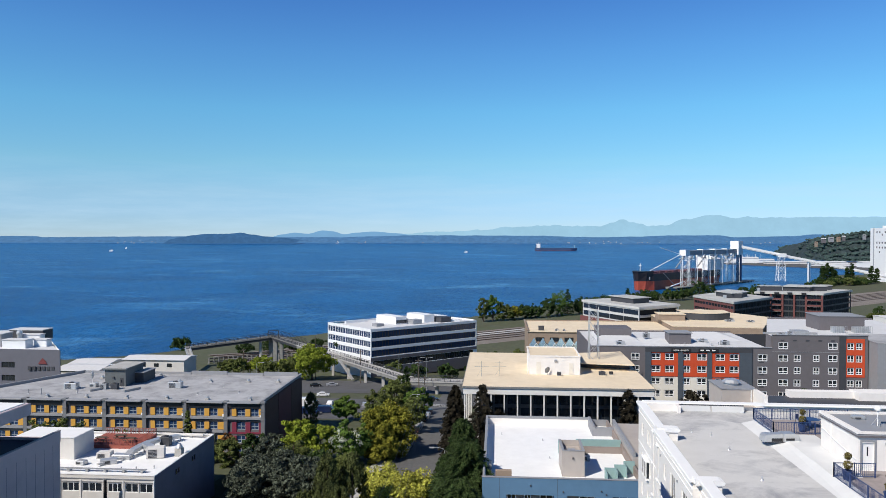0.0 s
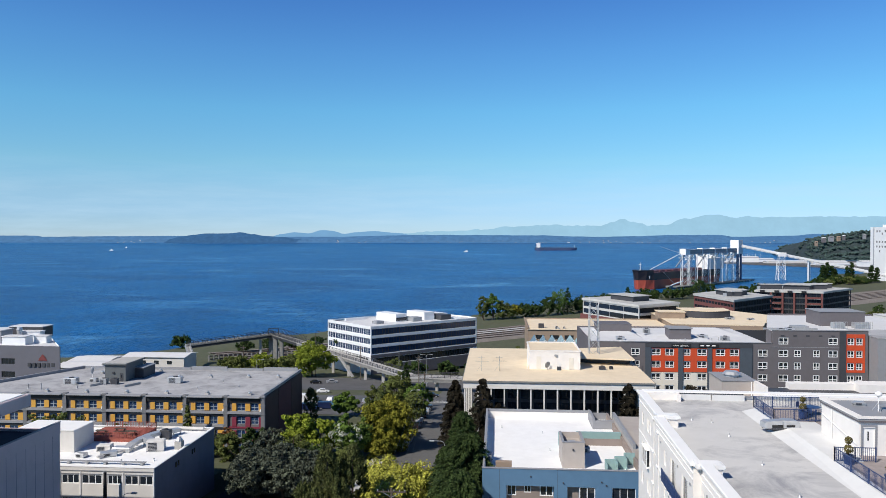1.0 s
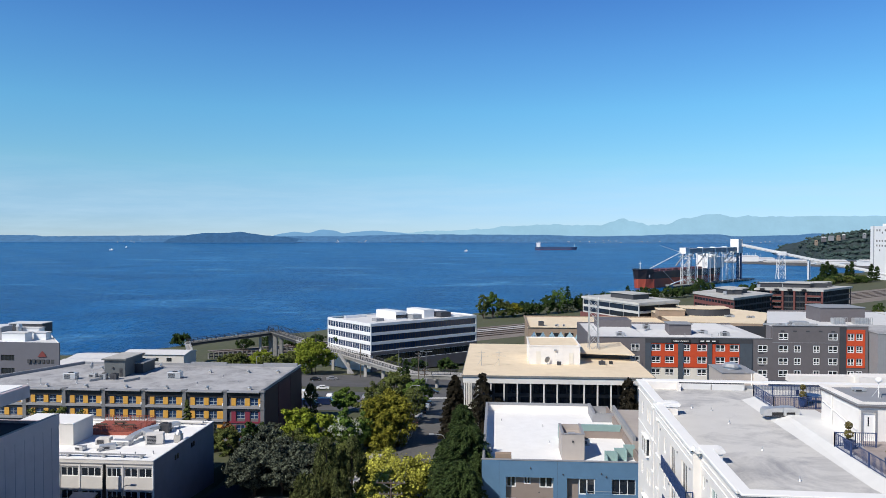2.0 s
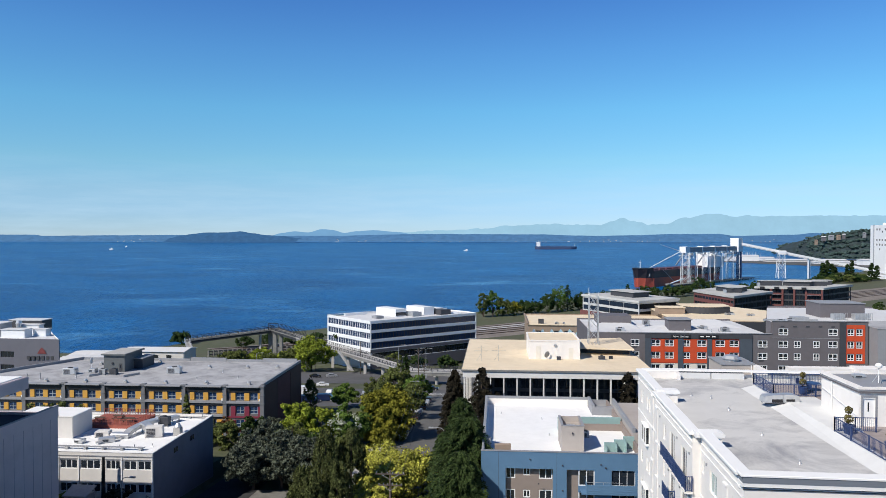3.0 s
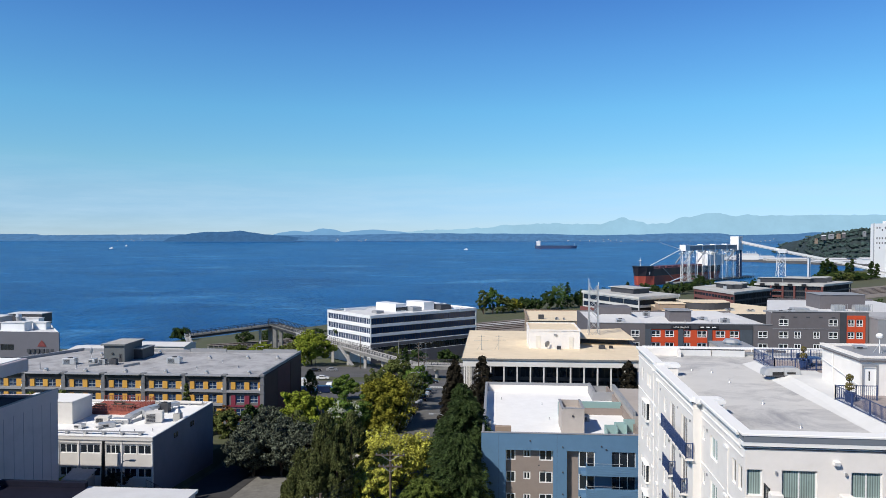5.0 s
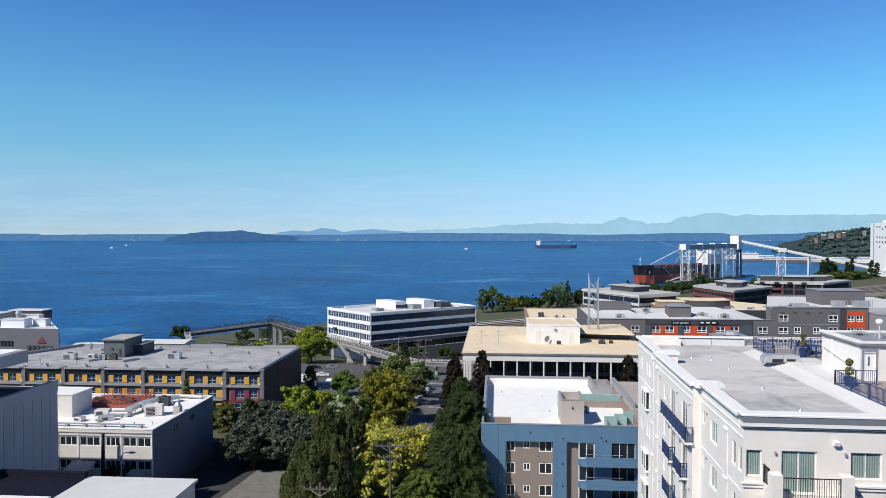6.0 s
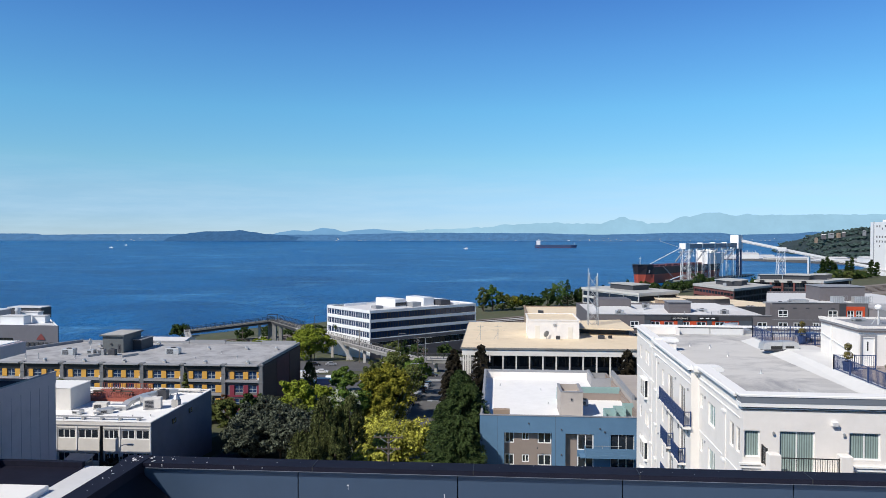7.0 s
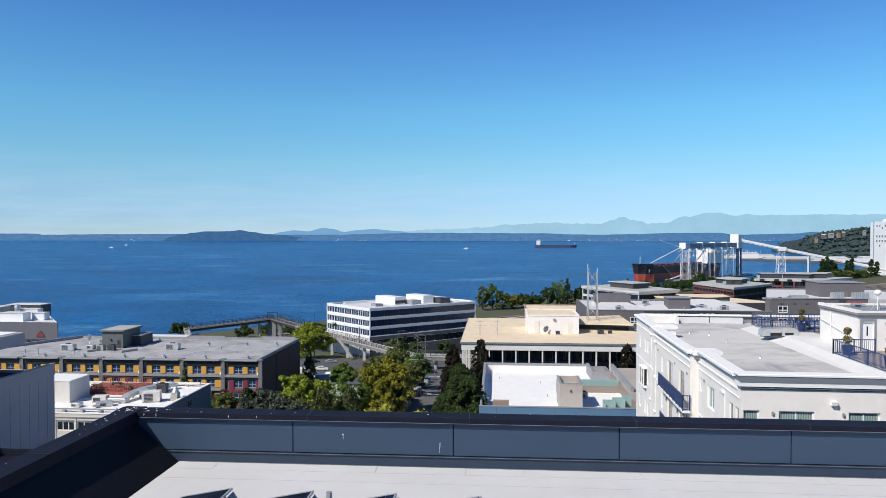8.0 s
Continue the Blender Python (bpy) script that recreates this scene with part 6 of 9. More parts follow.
for x0, x1 in ((40.3, 47.1), (48.4, 54.4), (55.6, 62.4)):
    clad(x0, x1, 43.6, 49.75, M_ORANGE, REDWIN)
    clad(x0, x1, 37.3, 43.4, M_ORANGE if x0 > 55 else M_CREAM, REDWIN)
    clad(x0, x1, 29.0, 37.1, M_ORANGE if x0 > 55 else M_CREAM, REDWIN)
clad(88.6, 93.2, 44.0, 53.7, M_ORANGE, GREYWIN)
for x0, x1 in ((38.8, 40.29), (47.11, 48.39), (54.41, 55.59), (62.41, 65.6)):
    part("pier", Shape().box(x0, x1, RY - 0.25, RY - 0.004, 26, 51.0), material("blue_grey_pier", (0.07, 0.085, 0.105), 0.6, 0.1, 1), red)
part("band", Shape().box(38.8, 65.6, RY - 0.28, RY - 0.254, 49.9, 51.0), M_DARKGREY, red)
part("pier", Shape().box(87.0, 88.58, RY - 0.2, RY - 0.004, 26, 54.4), M_DARKGREY, red)
# painted board and the plain bars of a second board
sg = part("sign", Shape().box(45.3, 50.2, RY - 0.42, RY - 0.282, 50.05, 50.85), M_BLACK, red, "black banner sign with white lettering")
sg2 = part("sign", Shape().box(52.2, 57.2, RY - 0.42, RY - 0.282, 50.05, 50.85), M_BLACK, red, "black banner sign with pale bars")
txt = bpy.data.curves.new("lettering", "FONT")
txt.body, txt.size, txt.extrude, txt.align_x = "NOW LEASING", 0.56, 0.01, "CENTER"
lab = new("lettering", txt)
lab.data.materials.append(M_WHITE_TRIM)
lab.parent = sg
lab.matrix_local = pose(47.75, RY - 0.435, 50.2, 90, 0, 0)
for i in range(3):
    part("bar", Shape().box(52.6 + 1.45 * i, 53.5 + 1.45 * i, RY - 0.44, RY - 0.424, 50.32, 50.6), M_WHITE_TRIM, sg2)
part("cornice", Shape().box(24.9, 70.5, RY - 0.15, RY + 0.3, 51.204, 51.35), M_GREY_TRIM, red)
part("cornice", Shape().box(70.5, 94.1, RY - 0.15, RY + 0.3, 54.504, 54.65), M_GREY_TRIM, red)
part("string_course", Shape().box(70.6, 87, RY - 0.06, RY - 0.004, 50.2, 50.3), M_GREY_TRIM, red)
part("end_wall", Shape().box(25.0, 25.3, RY + 0.31, 218, 26, 51.2).box(70.3, 70.6, RY + 0.31, 189.69, 50.6, 54.3).prism([(70.3, 189.7), (70.62, 189.7), (86.3, 231.69), (86.0, 231.69)], 26, 53.19).box(86.31, 118, 231.7, 232, 26, 53.9).box(25.31, 70.29, 217.7, 218, 26, 51.2), M_MIDGREY, red)
part("inner_core", Shape().box(25.8, 93, RY + 0.9, 217, 26, 50.5), M_VOID, red)
part("roof", Shape().box(25.31, 70.29, RY + 0.31, 217.69, 50.6, 50.8), M_WHITE_ROOF, red, "white roof membrane with raised crickets")
part("roof", Shape().prism([(70.61, RY + 0.31), (94.19, RY + 0.31), (94.19, 198.3), (118, 198.3), (118, 231.69), (86.0, 231.69), (70.61, 189.69)], 53.2, 53.4), M_WHITE_ROOF, red)
for x0, y0, x1, y1, h in ((28, 196, 40, 215, 1.2), (40, 190, 58, 205, 1.0), (52, 200, 68, 216, 1.5)):
    xm, ym = (x0 + x1) / 2, (y0 + y1) / 2
    part("roof_cricket", Shape().add([(x0, y0, 50.804), (x1, y0, 50.804), (x1, y1, 50.804), (x0, y1, 50.804), (xm - 3, ym, 50.8 + h), (xm + 3, ym, 50.8 + h)],
                                     [(3, 2, 1, 0), (0, 1, 5, 4), (1, 2, 5), (2, 3, 4, 5), (3, 0, 4)]), M_WHITE_ROOF, red)
part("roof_house", Shape().box(46.3, 52.0, 192, 197, 50.804, 53.9), M_MIDGREY, red, "grey stair house on a white roof")
part("roof_house_cap", Shape().box(46.0, 52.3, 191.7, 197.3, 53.904, 54.1), M_GREY_TRIM, red)
part("roof_house", Shape().box(29.2, 38.5, 203, 211, 50.804, 53.6), M_MIDGREY, red, "dark grey stair house on a white roof")
part("roof_house", Shape().box(90.5, 102.5, 205, 214, 53.404, 57.3), M_MIDGREY, red, "dark grey plant house on a white roof")
part("roof_house_cap", Shape().box(90.3, 102.7, 204.8, 214.2, 57.304, 57.45), M_GREY_TRIM, red)
for x0, x1 in ((91.5, 95.0), (97.0, 101.5)):
    railing(red, (x0, 199.0), (x1, 199.0), 53.4, 1.9, M_DULL_STEEL, 0.5, 1.2, bar=0.06)
    part("roof_plant", Shape().bevel_box(x0 + 0.3, x1 - 0.3, 199.8, 201.6, 53.404, 55.0, 0.1), M_STEEL, red)
part("roof_curb", Shape().box(72.0, 86.0, 196.0, 196.4, 53.404, 53.9).bevel_box(79.0, 83.0, 194.0, 197.0, 53.404, 54.6, 0.1), M_DULL_STEEL, red)
for i in range(5):
    part("ac_grille", Shape().box(72.6 + 3.1 * i, 73.5 + 3.1 * i, RY - 0.05, RY - 0.004, 53.0, 53.35), M_DARKGREY, red)
roof_unit(56, 196, 50.8, 2.5, 1.5, 1.0, 0, 1)
roof_unit(61, 193, 50.8, 2.0, 1.4, 1.1, 0, 1, M_DULL_STEEL)
roof_unit(33.5, 192, 50.8, 2.2, 1.4, 0.9, 0, 1)
roof_unit(42.0, 200, 51.6, 1.8, 1.3, 1.2, 0, 1, M_DULL_STEEL)
roof_unit(74.5, 191, 53.4, 1.8, 1.3, 0.9, 0, 1, M_DULL_STEEL)
roof_unit(78, 194, 53.4, 2.0, 1.5, 0.8, 0, 1)
for i in range(6):
    vent_pipe(50 + i * 2.3, 190.5 + (i % 3) * 2, 50.8, 0.7, 0.08)
grw = thing("apartment_building", "plain grey rendered side wall of a taller block", "building", 0, 0, 0)
part("wall", Shape().box(94.3, 125, 182, 198, 24, 53.2), M_GREY_TRIM, grw)
part("roof", Shape().box(94.2, 125, 181.9, 198.1, 53.204, 53.4), M_GREY_ROOF, grw)

# ---------------------------------------------------------------- white parapet block behind the apartment building
wpb = thing("apartment_building", "white rendered block with stepped parapets and dark roof", "building", 0, 0, 0)
part("wall", Shape().box(36.5, 76, 97.5, 107.5, 35, 56.2), M_WHITE, wpb)
part("roof", Shape().box(37.0, 75.5, 98, 107.0, 56.204, 56.3), M_DARKGREY, wpb, "black membrane roof")
part("parapet", Shape().box(36.5, 76, 97.5, 97.95, 56.204, 57.0), M_WHITE, wpb)
part("coping", Shape().bevel_box(36.3, 76, 97.2, 98.1, 57.004, 57.2, 0.04), M_WHITE_TRIM, wpb)
part("parapet", Shape().box(43.0, 52.0, 106.0, 107.5, 56.304, 57.2), M_WHITE, wpb)
part("parapet", Shape().box(52.01, 76, 104.5, 107.5, 56.304, 57.4), M_WHITE, wpb)
part("parapet", Shape().box(36.5, 37.0, 97.96, 107.5, 56.204, 58.3), M_WHITE, wpb)
sb = part("stair_house", Shape().box(32.2, 36.8, 102, 108, 50, 58.2), M_STAIR, wpb, "tan stepped stair house with a metal hood")
part("lower_step", Shape().box(34.6, 38.6, 99, 101.99, 50, 56.0), M_STAIR, sb)
part("lower_step", Shape().box(30.4, 32.19, 102.5, 107, 50, 55.4), M_STAIR, sb)
part("coping", Shape().box(32.1, 36.9, 101.9, 108.1, 58.204, 58.35), M_GREY_TRIM, sb)
part("metal_hood", Shape().lathe((34.4, 104.8, 58.36), [(1.0, 0), (1.0, 0.3), (1.3, 0.35), (0.9, 0.75), (0.4, 0.8)], 12), M_STEEL, sb)
part("conduit", Shape().tube((36.2, 101.9, 56.0), (36.2, 101.9, 58.2), 0.06), M_WHITE_TRIM, sb)

# ---------------------------------------------------------------- roads and yards
strip("road", [(-15, 18), (-15, 120), (-14.5, 200), (-13, 262), (-10, 300)], 13, M_STREET, "grey asphalt street down the slope to the water")
strip("pavement", [(-6.9, 18), (-6.9, 140)], 2.6, M_CONCRETE, "pale concrete pavement beside a street", 0.14, "pavement")
strip("pavement", [(-23.2, 18), (-23.2, 200)], 2.6, M_CONCRETE, "pale concrete pavement beside a street", 0.14, "pavement")
strip("road", [(-160, 238), (-60, 236), (10, 236), (140, 236)], 16, M_ASPHALT, "wide asphalt avenue along the waterfront", 0.09)
strip("parking_lot", [(-66, 212), (-24, 212)], 34, M_ASPHALT, "asphalt parking lot beside the avenue", 0.05, "parking lot")
strip("parking_lot", [(-95, 280), (-15, 285)], 44, M_ASPHALT, "asphalt yard under the ramp", 0.07, "parking lot")
# Darker asphalt on this strip: the buildings' shade is put into the colour.
strip("yard", [(-49.4, 106), (-40.1, 106)], 38, material("shaded_asphalt", (0.05, 0.05, 0.052), 0.9, 0.2, 1, grime=0.4), "asphalt yard with the buildings' shade put into its colour", 0.05, "yard")
strip("yard", [(-40, 104), (-28.5, 104)], 29, material("worn_pale_asphalt", (0.20, 0.195, 0.18), 0.9, 0.2, 1, grime=0.5, grime_scale=0.3), "worn pale asphalt yard between buildings", 0.05, "yard")
strip("yard", [(-150, 385), (40, 560)], 60, M_GRAVEL, "gravel railway yard along the shore", 0.05, "railway")
strip("road", [(-40, 505), (60, 600), (170, 720)], 13, M_CONCRETE, "pale shore road beside the railway", 0.12)
strip("yard", [(40, 560), (330, 800)], 60, M_GRAVEL, "gravel railway yard along the shore", 0.06, "railway")
strip("yard", [(330, 800), (620, 1040)], 80, M_GRAVEL, "gravel railway yard by the grain silo", 0.06, "railway")
for k in range(5):
    o = -22 + 9 * k
    s = Shape()
    pts = [(-150 + o * 0.68, 385 - o * 0.73), (40 + o * 0.68, 560 - o * 0.73), (330 + o * 0.64, 800 - o * 0.77), (600 + o * 0.64, 1025 - o * 0.77)]
    for (ax, ay), (bx, by) in zip(pts, pts[1:]):
        for g in (-0.75, 0.75):
            for i in range(12):
                a, b = i / 12, (i + 1) / 12
                xa, ya, xb, yb = ax + (bx - ax) * a + g, ay + (by - ay) * a, ax + (bx - ax) * b + g, ay + (by - ay) * b
                s.bar((xa, ya, height(xa, ya) + 0.3), (xb, yb, height(xb, yb) + 0.3), 0.5, 0.3)
    tagged(part("railway_track", s, M_RAIL), "rusty railway track on gravel", "railway", group="railway tracks", kind="structure")

# ---------------------------------------------------------------- white ribbon-window office
off = thing("office_building", "white office block with dark blue ribbon windows", "building", 0, 0, 0)
OC, OL, OR = (-56.4, 318.0), (-82.3, 343.3), (-9.5, 357.0)
OB = (OL[0] + OR[0] - OC[0] - 3, OL[1] + OR[1] - OC[1])
ORN = (-14.0, 363.5)
rows_o = [33.1, 28.85, 24.6]
for p0, p1, m in ((OC, OR, 20), (OL, OC, 12)):
    ln = math.hypot(p1[0] - p0[0], p1[1] - p0[1])
    hs = [(0.5, ln - 0.5, z, z + 2.9) for z in rows_o] + [(1.0, ln - 2.0, 19.6, 22.6)]
    part("wall", wall(Shape(), p0, p1, 14, 37.3, hs, 0.5), M_OFFICE, off)
    for z in rows_o + [19.6]:
        w = (ln - (1.0 if z > 20 else 3.0)) / m
        for i in range(m):
            window(off, p0, p1, (0.5 if z > 20 else 1.0) + i * w, z + 0.004, w, 2.88 if z > 20 else 2.98, M_OFFICE if m == 12 else M_BLACK, M_GLASS_BLUE if z > 20 else M_GLASS, bars=2, inset=0.35, fw=0.16)
part("wall", wall(Shape(), OR, ORN, 14, 37.3, (), 0.5), M_OFFICE, off)
part("wall", wall(Shape(), ORN, OB, 14, 37.3, (), 0.5), M_OFFICE, off)
part("wall", wall(Shape(), OB, OL, 14, 37.3, (), 0.5), M_OFFICE, off)
inn = [(OC[0] + 0.3, OC[1] + 1.2), (OR[0] - 1.5, OR[1] + 0.4), (ORN[0] - 1, ORN[1] - 0.5), (OB[0], OB[1] - 1.2), (OL[0] + 1.5, OL[1] - 0.2)]
part("inner_core", Shape().prism(inn, 14, 36.2), M_VOID, off)
part("roof", Shape().prism([(OC[0], OC[1] + 0.7), (OR[0] - 0.9, OR[1]), (ORN[0] - 0.6, ORN[1] - 0.4), (OB[0], OB[1] - 0.7), (OL[0] + 0.8, OL[1])], 36.4, 36.7), M_WHITE_ROOF, off)
base = Vector((OR[0] - OC[0], OR[1] - OC[1])).normalized()
out_ = Vector((base.y, -base.x)) * 0.08
for z0, z1 in ((14.0, 19.5), (22.7, 24.2)):
    q = [Vector(OC) + out_, Vector(OR) + out_, Vector(OR) + out_ * 0.1, Vector(OC) + out_ * 0.1]
    part("base_cladding", Shape().prism([(p.x, p.y) for p in q], z0, z1), M_MIDGREY, off, "dark grey cladding on the lower storeys")
du, dv = Vector((OR[0] - OC[0], OR[1] - OC[1])).normalized(), Vector((OL[0] - OC[0], OL[1] - OC[1])).normalized()


def oblock(u0, u1, v0, v1, z0, z1, mat, name, label=""):
    q = [Vector(OC) + du * u + dv * v for u, v in ((u0, v0), (u1, v0), (u1, v1), (u0, v1))]
    return part(name, Shape().prism([(p.x, p.y) for p in q], z0, z1), mat, off, label)


oblock(22, 28, 12, 28, 36.704, 40.4, M_OFFICE, "roof_house", "white plant house on an office roof")
oblock(37, 43, 10, 24, 36.704, 40.6, M_OFFICE, "roof_house", "white plant house on an office roof")
oblock(22.1, 27.9, 11.9, 11.99, 37.2, 38.8, M_GLASS, "louvre")
oblock(29, 34, 8, 13, 36.704, 38.8, M_DULL_STEEL, "chiller", "grey chiller on an office roof")
oblock(44, 50, 6, 13, 36.704, 39.2, M_DARKGREY, "chiller", "dark chiller on an office roof")
oblock(45, 49, 15, 22, 36.704, 38.9, M_DARKGREY, "chiller", "dark chiller on an office roof")
oblock(30, 33, 15, 20, 36.704, 38.4, M_DARKGREY, "chiller", "dark chiller on an office roof")
oblock(10, 14, 10, 14, 36.704, 38.0, M_GREY_TRIM, "chiller", "grey chiller on an office roof")
oblock(50, 56, 16, 26, 36.704, 38.6, M_OFFICE, "roof_house")
oblock(6, 18, 30, 31, 36.704, 37.9, M_OFFICE, "screen_wall")
oblock(2, 20, 33, 35.2, 37.0, 37.1, M_GLASS_BLUE, "skylight")
arc = Shape()
for i in range(10):
    a, b = math.pi * (0.15 + 0.075 * i), math.pi * (0.15 + 0.075 * (i + 1))
    ca = Vector(OC) + du * 58 + dv * 12
    pa = [ca + du * -9 * math.sin(t) + dv * 7 * math.cos(t) for t in (a, b)]
    arc.bar((pa[0].x, pa[0].y, 37.2), (pa[1].x, pa[1].y, 37.2), 0.5, 1.2)
part("curved_parapet", arc, M_OFFICE, off)

# ---------------------------------------------------------------- ramp bridge
DECK = [(-157, 350, 22.7), (-117.5, 370, 26.2), (-97, 348, 25.2), (-80, 330, 24.2), (-50, 291, 24.9), (-31, 264.5, 25.6), (-12, 260, 26.2), (22, 261, 26.4), (90, 262, 26.4)]
M_DARKRAIL = material("dark_bridge_rail", (0.035, 0.037, 0.042), 0.6, 0.15, 1)
ramp = thing("bridge", "concrete ramp bridge on columns with dark steel rails", "bridge", 0, 0, 0)
for leg, ((ax, ay, az), (bx, by, bz)) in enumerate(zip(DECK, DECK[1:])):
    a, b = Vector((ax, ay, az)), Vector((bx, by, bz))
    d = (b - a).normalized()
    s = Vector((d.y, -d.x, 0)).normalized() * 2.6
    steel = leg < 2
    tall = (1.7, 2.6, 1.6, 1.4)[min(leg, 3)]
    part("deck", Shape().bar(a - d * 0.4, b + d * 0.4, 5.6, 0.45), M_DARKCONC if steel else M_CONCRETE, ramp)
    for e in (s, -s):
        part("girder", Shape().bar(a + e * 0.9 - Vector((0, 0, 0.85)), b + e * 0.9 - Vector((0, 0, 0.85)), 0.4, 1.2), M_DARKRAIL if steel else M_DARKCONC, ramp)
        bars = Shape()
        for h in (0.5, 0.95, tall) if not steel else (0.35, 0.7, 1.05, tall):
            lean = e * (0.25 * (h - 1.05) / 1.55 if leg == 1 and h > 1.1 else 0.0)
            bars.bar(a + e + lean + Vector((0, 0, h)), b + e + lean + Vector((0, 0, h)), 0.16 if h == tall else 0.1)
        rail = part("rail", bars, M_DARKRAIL, ramp)
        n = int((b - a).length / (1.5 if leg == 1 else 2.2))
        tip = e * (0.25 if leg == 1 else 0.0)
        post = Shape().bar((0, 0, 0.2), (0, 0, min(tall, 1.1)), 0.16).bar((0, 0, min(tall, 1.1)), (tip.x, tip.y, tall + 0.01), 0.14).mesh("post", M_DARKRAIL)
        for i in range(n):
            part("post", post, None, rail, at=Matrix.Translation(a + e + (b - a) * (i + 0.5) / n))
    n = max(1, int((b - a).length / 14))
    for i in range(n):
        p = a + (b - a) * (i + 0.5) / n
        g = height(p.x, p.y)
        if p.z - g > 2.5 and not (leg == 0 and i < n - 1) and leg != 1:
            part("pier", Shape().bevel_box(p.x - 0.6, p.x + 0.6, p.y - 0.6, p.y + 0.6, g - 0.3, p.z - 1.5, 0.02), M_CONCRETE, ramp)
            part("pier_cap", Shape().bar(p - s * 0.95 - Vector((0, 0, 1.6)), p + s * 0.95 - Vector((0, 0, 1.6)), 0.9, 0.5), M_CONCRETE, ramp)
for x, y, w in ((-119.5, 370, 1.0), (-116.0, 366.5, 1.0), (-111.5, 362.5, 0.8)):
    part("pier", Shape().bevel_box(x - w, x + w, y - w, y + w, height(x, y) - 0.3, 24.9, 0.03), M_DARKCONC, ramp)
part("landing_gate", Shape().bar((-119.5, 366, 26.4), (-119.5, 366, 29.6), 0.3).bar((-114.5, 367, 26.4), (-114.5, 367, 29.6), 0.3).bar((-119.6, 366, 29.6), (-114.4, 367, 29.6), 0.35), M_DARKRAIL, ramp)
# silver stair from the end of the ramp to the pier shed
for o in (0.0, 2.6):
    st = Shape().bar((-157 + o, 348, 22.6), (-146 + o, 330, 17.5), 0.3, 0.4).bar((-157 + o, 348, 24.0), (-146 + o, 330, 18.9), 0.16)
    for i in range(9):
        x, y, z = -157 + o + 11 * i / 8, 348 - 18 * i / 8, 22.6 - 5.1 * i / 8
        st.bar((x, y, z), (x, y, z + 1.4), 0.12)
    part("stair_rail", st, M_STEEL, ramp, "silver steel stair railing")
part("stair_treads", Shape().bar((-155.7, 348, 22.4), (-144.7, 330, 17.3), 2.4, 0.2), M_CONCRETE, ramp)
part("stair_flight", Shape().bar((-68, 305, 25.6), (-61, 300, 18.0), 1.5, 0.3), M_CONCRETE, ramp)

barrier = thing("fence", "dark open concrete barrier beside the railway", "fence", 0, 0, 0)
q0, q1 = Vector((-152, 366)), Vector((-108, 402))
for i in range(23):
    q = q0 + (q1 - q0) * i / 22
    part("post", Shape().box(q.x - 0.45, q.x + 0.45, q.y - 0.4, q.y + 0.4, height(q.x, q.y) - 0.3, height(q.x, q.y) + 3.1), M_DARKCONC, barrier)
for i in range(22):
    a, b = (q0 + (q1 - q0) * k / 22 for k in (i, i + 1))
    part("beam", Shape().bar((a.x, a.y, height(a.x, a.y) + 2.7), (b.x, b.y, height(b.x, b.y) + 2.7), 0.5, 0.55).bar((a.x, a.y, height(a.x, a.y) + 1.1), (b.x, b.y, height(b.x, b.y) + 1.1), 0.5, 0.5), M_DARKGREY, barrier)

# ---------------------------------------------------------------- waterfront office and sheds at the left
wof = thing("office_building", "pale grey waterfront office with rooftop plant and a wall sign", "building", 0, 0, 0)
part("wall", wall(Shape(), (-230, 233.5), (-147.5, 230), 18, 40.9, [(5 + 7 * i, 10 + 7 * i, z, z + 2) for i in range(9) for z in (34.5, 30, 25.5)], 0.4), material("pale_blue_grey_wall", (0.13, 0.13, 0.155), 0.7, 0.06, 0.4, grime=0.12), wof)
for i in range(9):
    for z in (34.5, 30, 25.5):
        window(wof, (-230, 233.5), (-147.5, 230), 5 + 7 * i, z, 5, 2, M_DARKGREY, M_GLASS, bars=4, inset=0.2)
part("wall", Shape().prism([(-147.9, 230.4), (-147.5, 230.01), (-173, 262), (-173.4, 262)], 18, 40.9), M_OFFICE, wof)
part("inner_core", Shape().prism([(-228, 235), (-150, 232), (-174.5, 261), (-228, 261)], 18, 40.2), M_VOID, wof)
part("roof", Shape().prism([(-229, 234), (-148.4, 230.6), (-173.2, 261.5), (-229, 261.5)], 40.3, 40.6), M_WHITE_ROOF, wof)
for x0, x1, y0, y1, z1, m in ((-171, -162.5, 234, 238, 43.4, M_OFFICE), (-180.5, -167.5, 251, 257, 44.6, M_DARKGREY), (-174.5, -166, 247, 250, 43.4, M_OFFICE), (-162.4, -157.8, 238.5, 241.5, 43.0, M_OFFICE), (-178, -173.5, 237, 243, 45.0, M_GREY_TRIM), (-210, -182, 240, 256, 43.5, M_OFFICE)):
    part("plant_house", Shape().bevel_box(x0, x1, y0, y1, 40.604, z1, 0.15), m, wof)
    part("plant_roof", Shape().box(x0 - 0.2, x1 + 0.2, y0 - 0.2, y1 + 0.2, z1 + 0.004, z1 + 0.25), M_WHITE_ROOF, wof)
part("vent_stack", Shape().lathe((-173, 246, 40.61), [(0.9, 0), (0.9, 3.5), (1.1, 3.6), (0.8, 4.6)], 12), M_STEEL, wof)
mark = part("wall_mark", Shape().add([(-155.3, 230.1, 36.0), (-152.0, 229.98, 36.0), (-152.7, 230.0, 37.2), (-153.6, 230.03, 38.2), (-154.7, 230.07, 37.0), (-155.3, 230.1, 36.0)], [(0, 1, 2, 3, 4)]), M_SIGN_RED, wof)
for i in range(6):
    part("letter_bar", Shape().box(-159.0 + 1.7 * i, -157.9 + 1.7 * i, 230.0, 230.2, 33.9, 35.2), M_DARKGREY, wof)
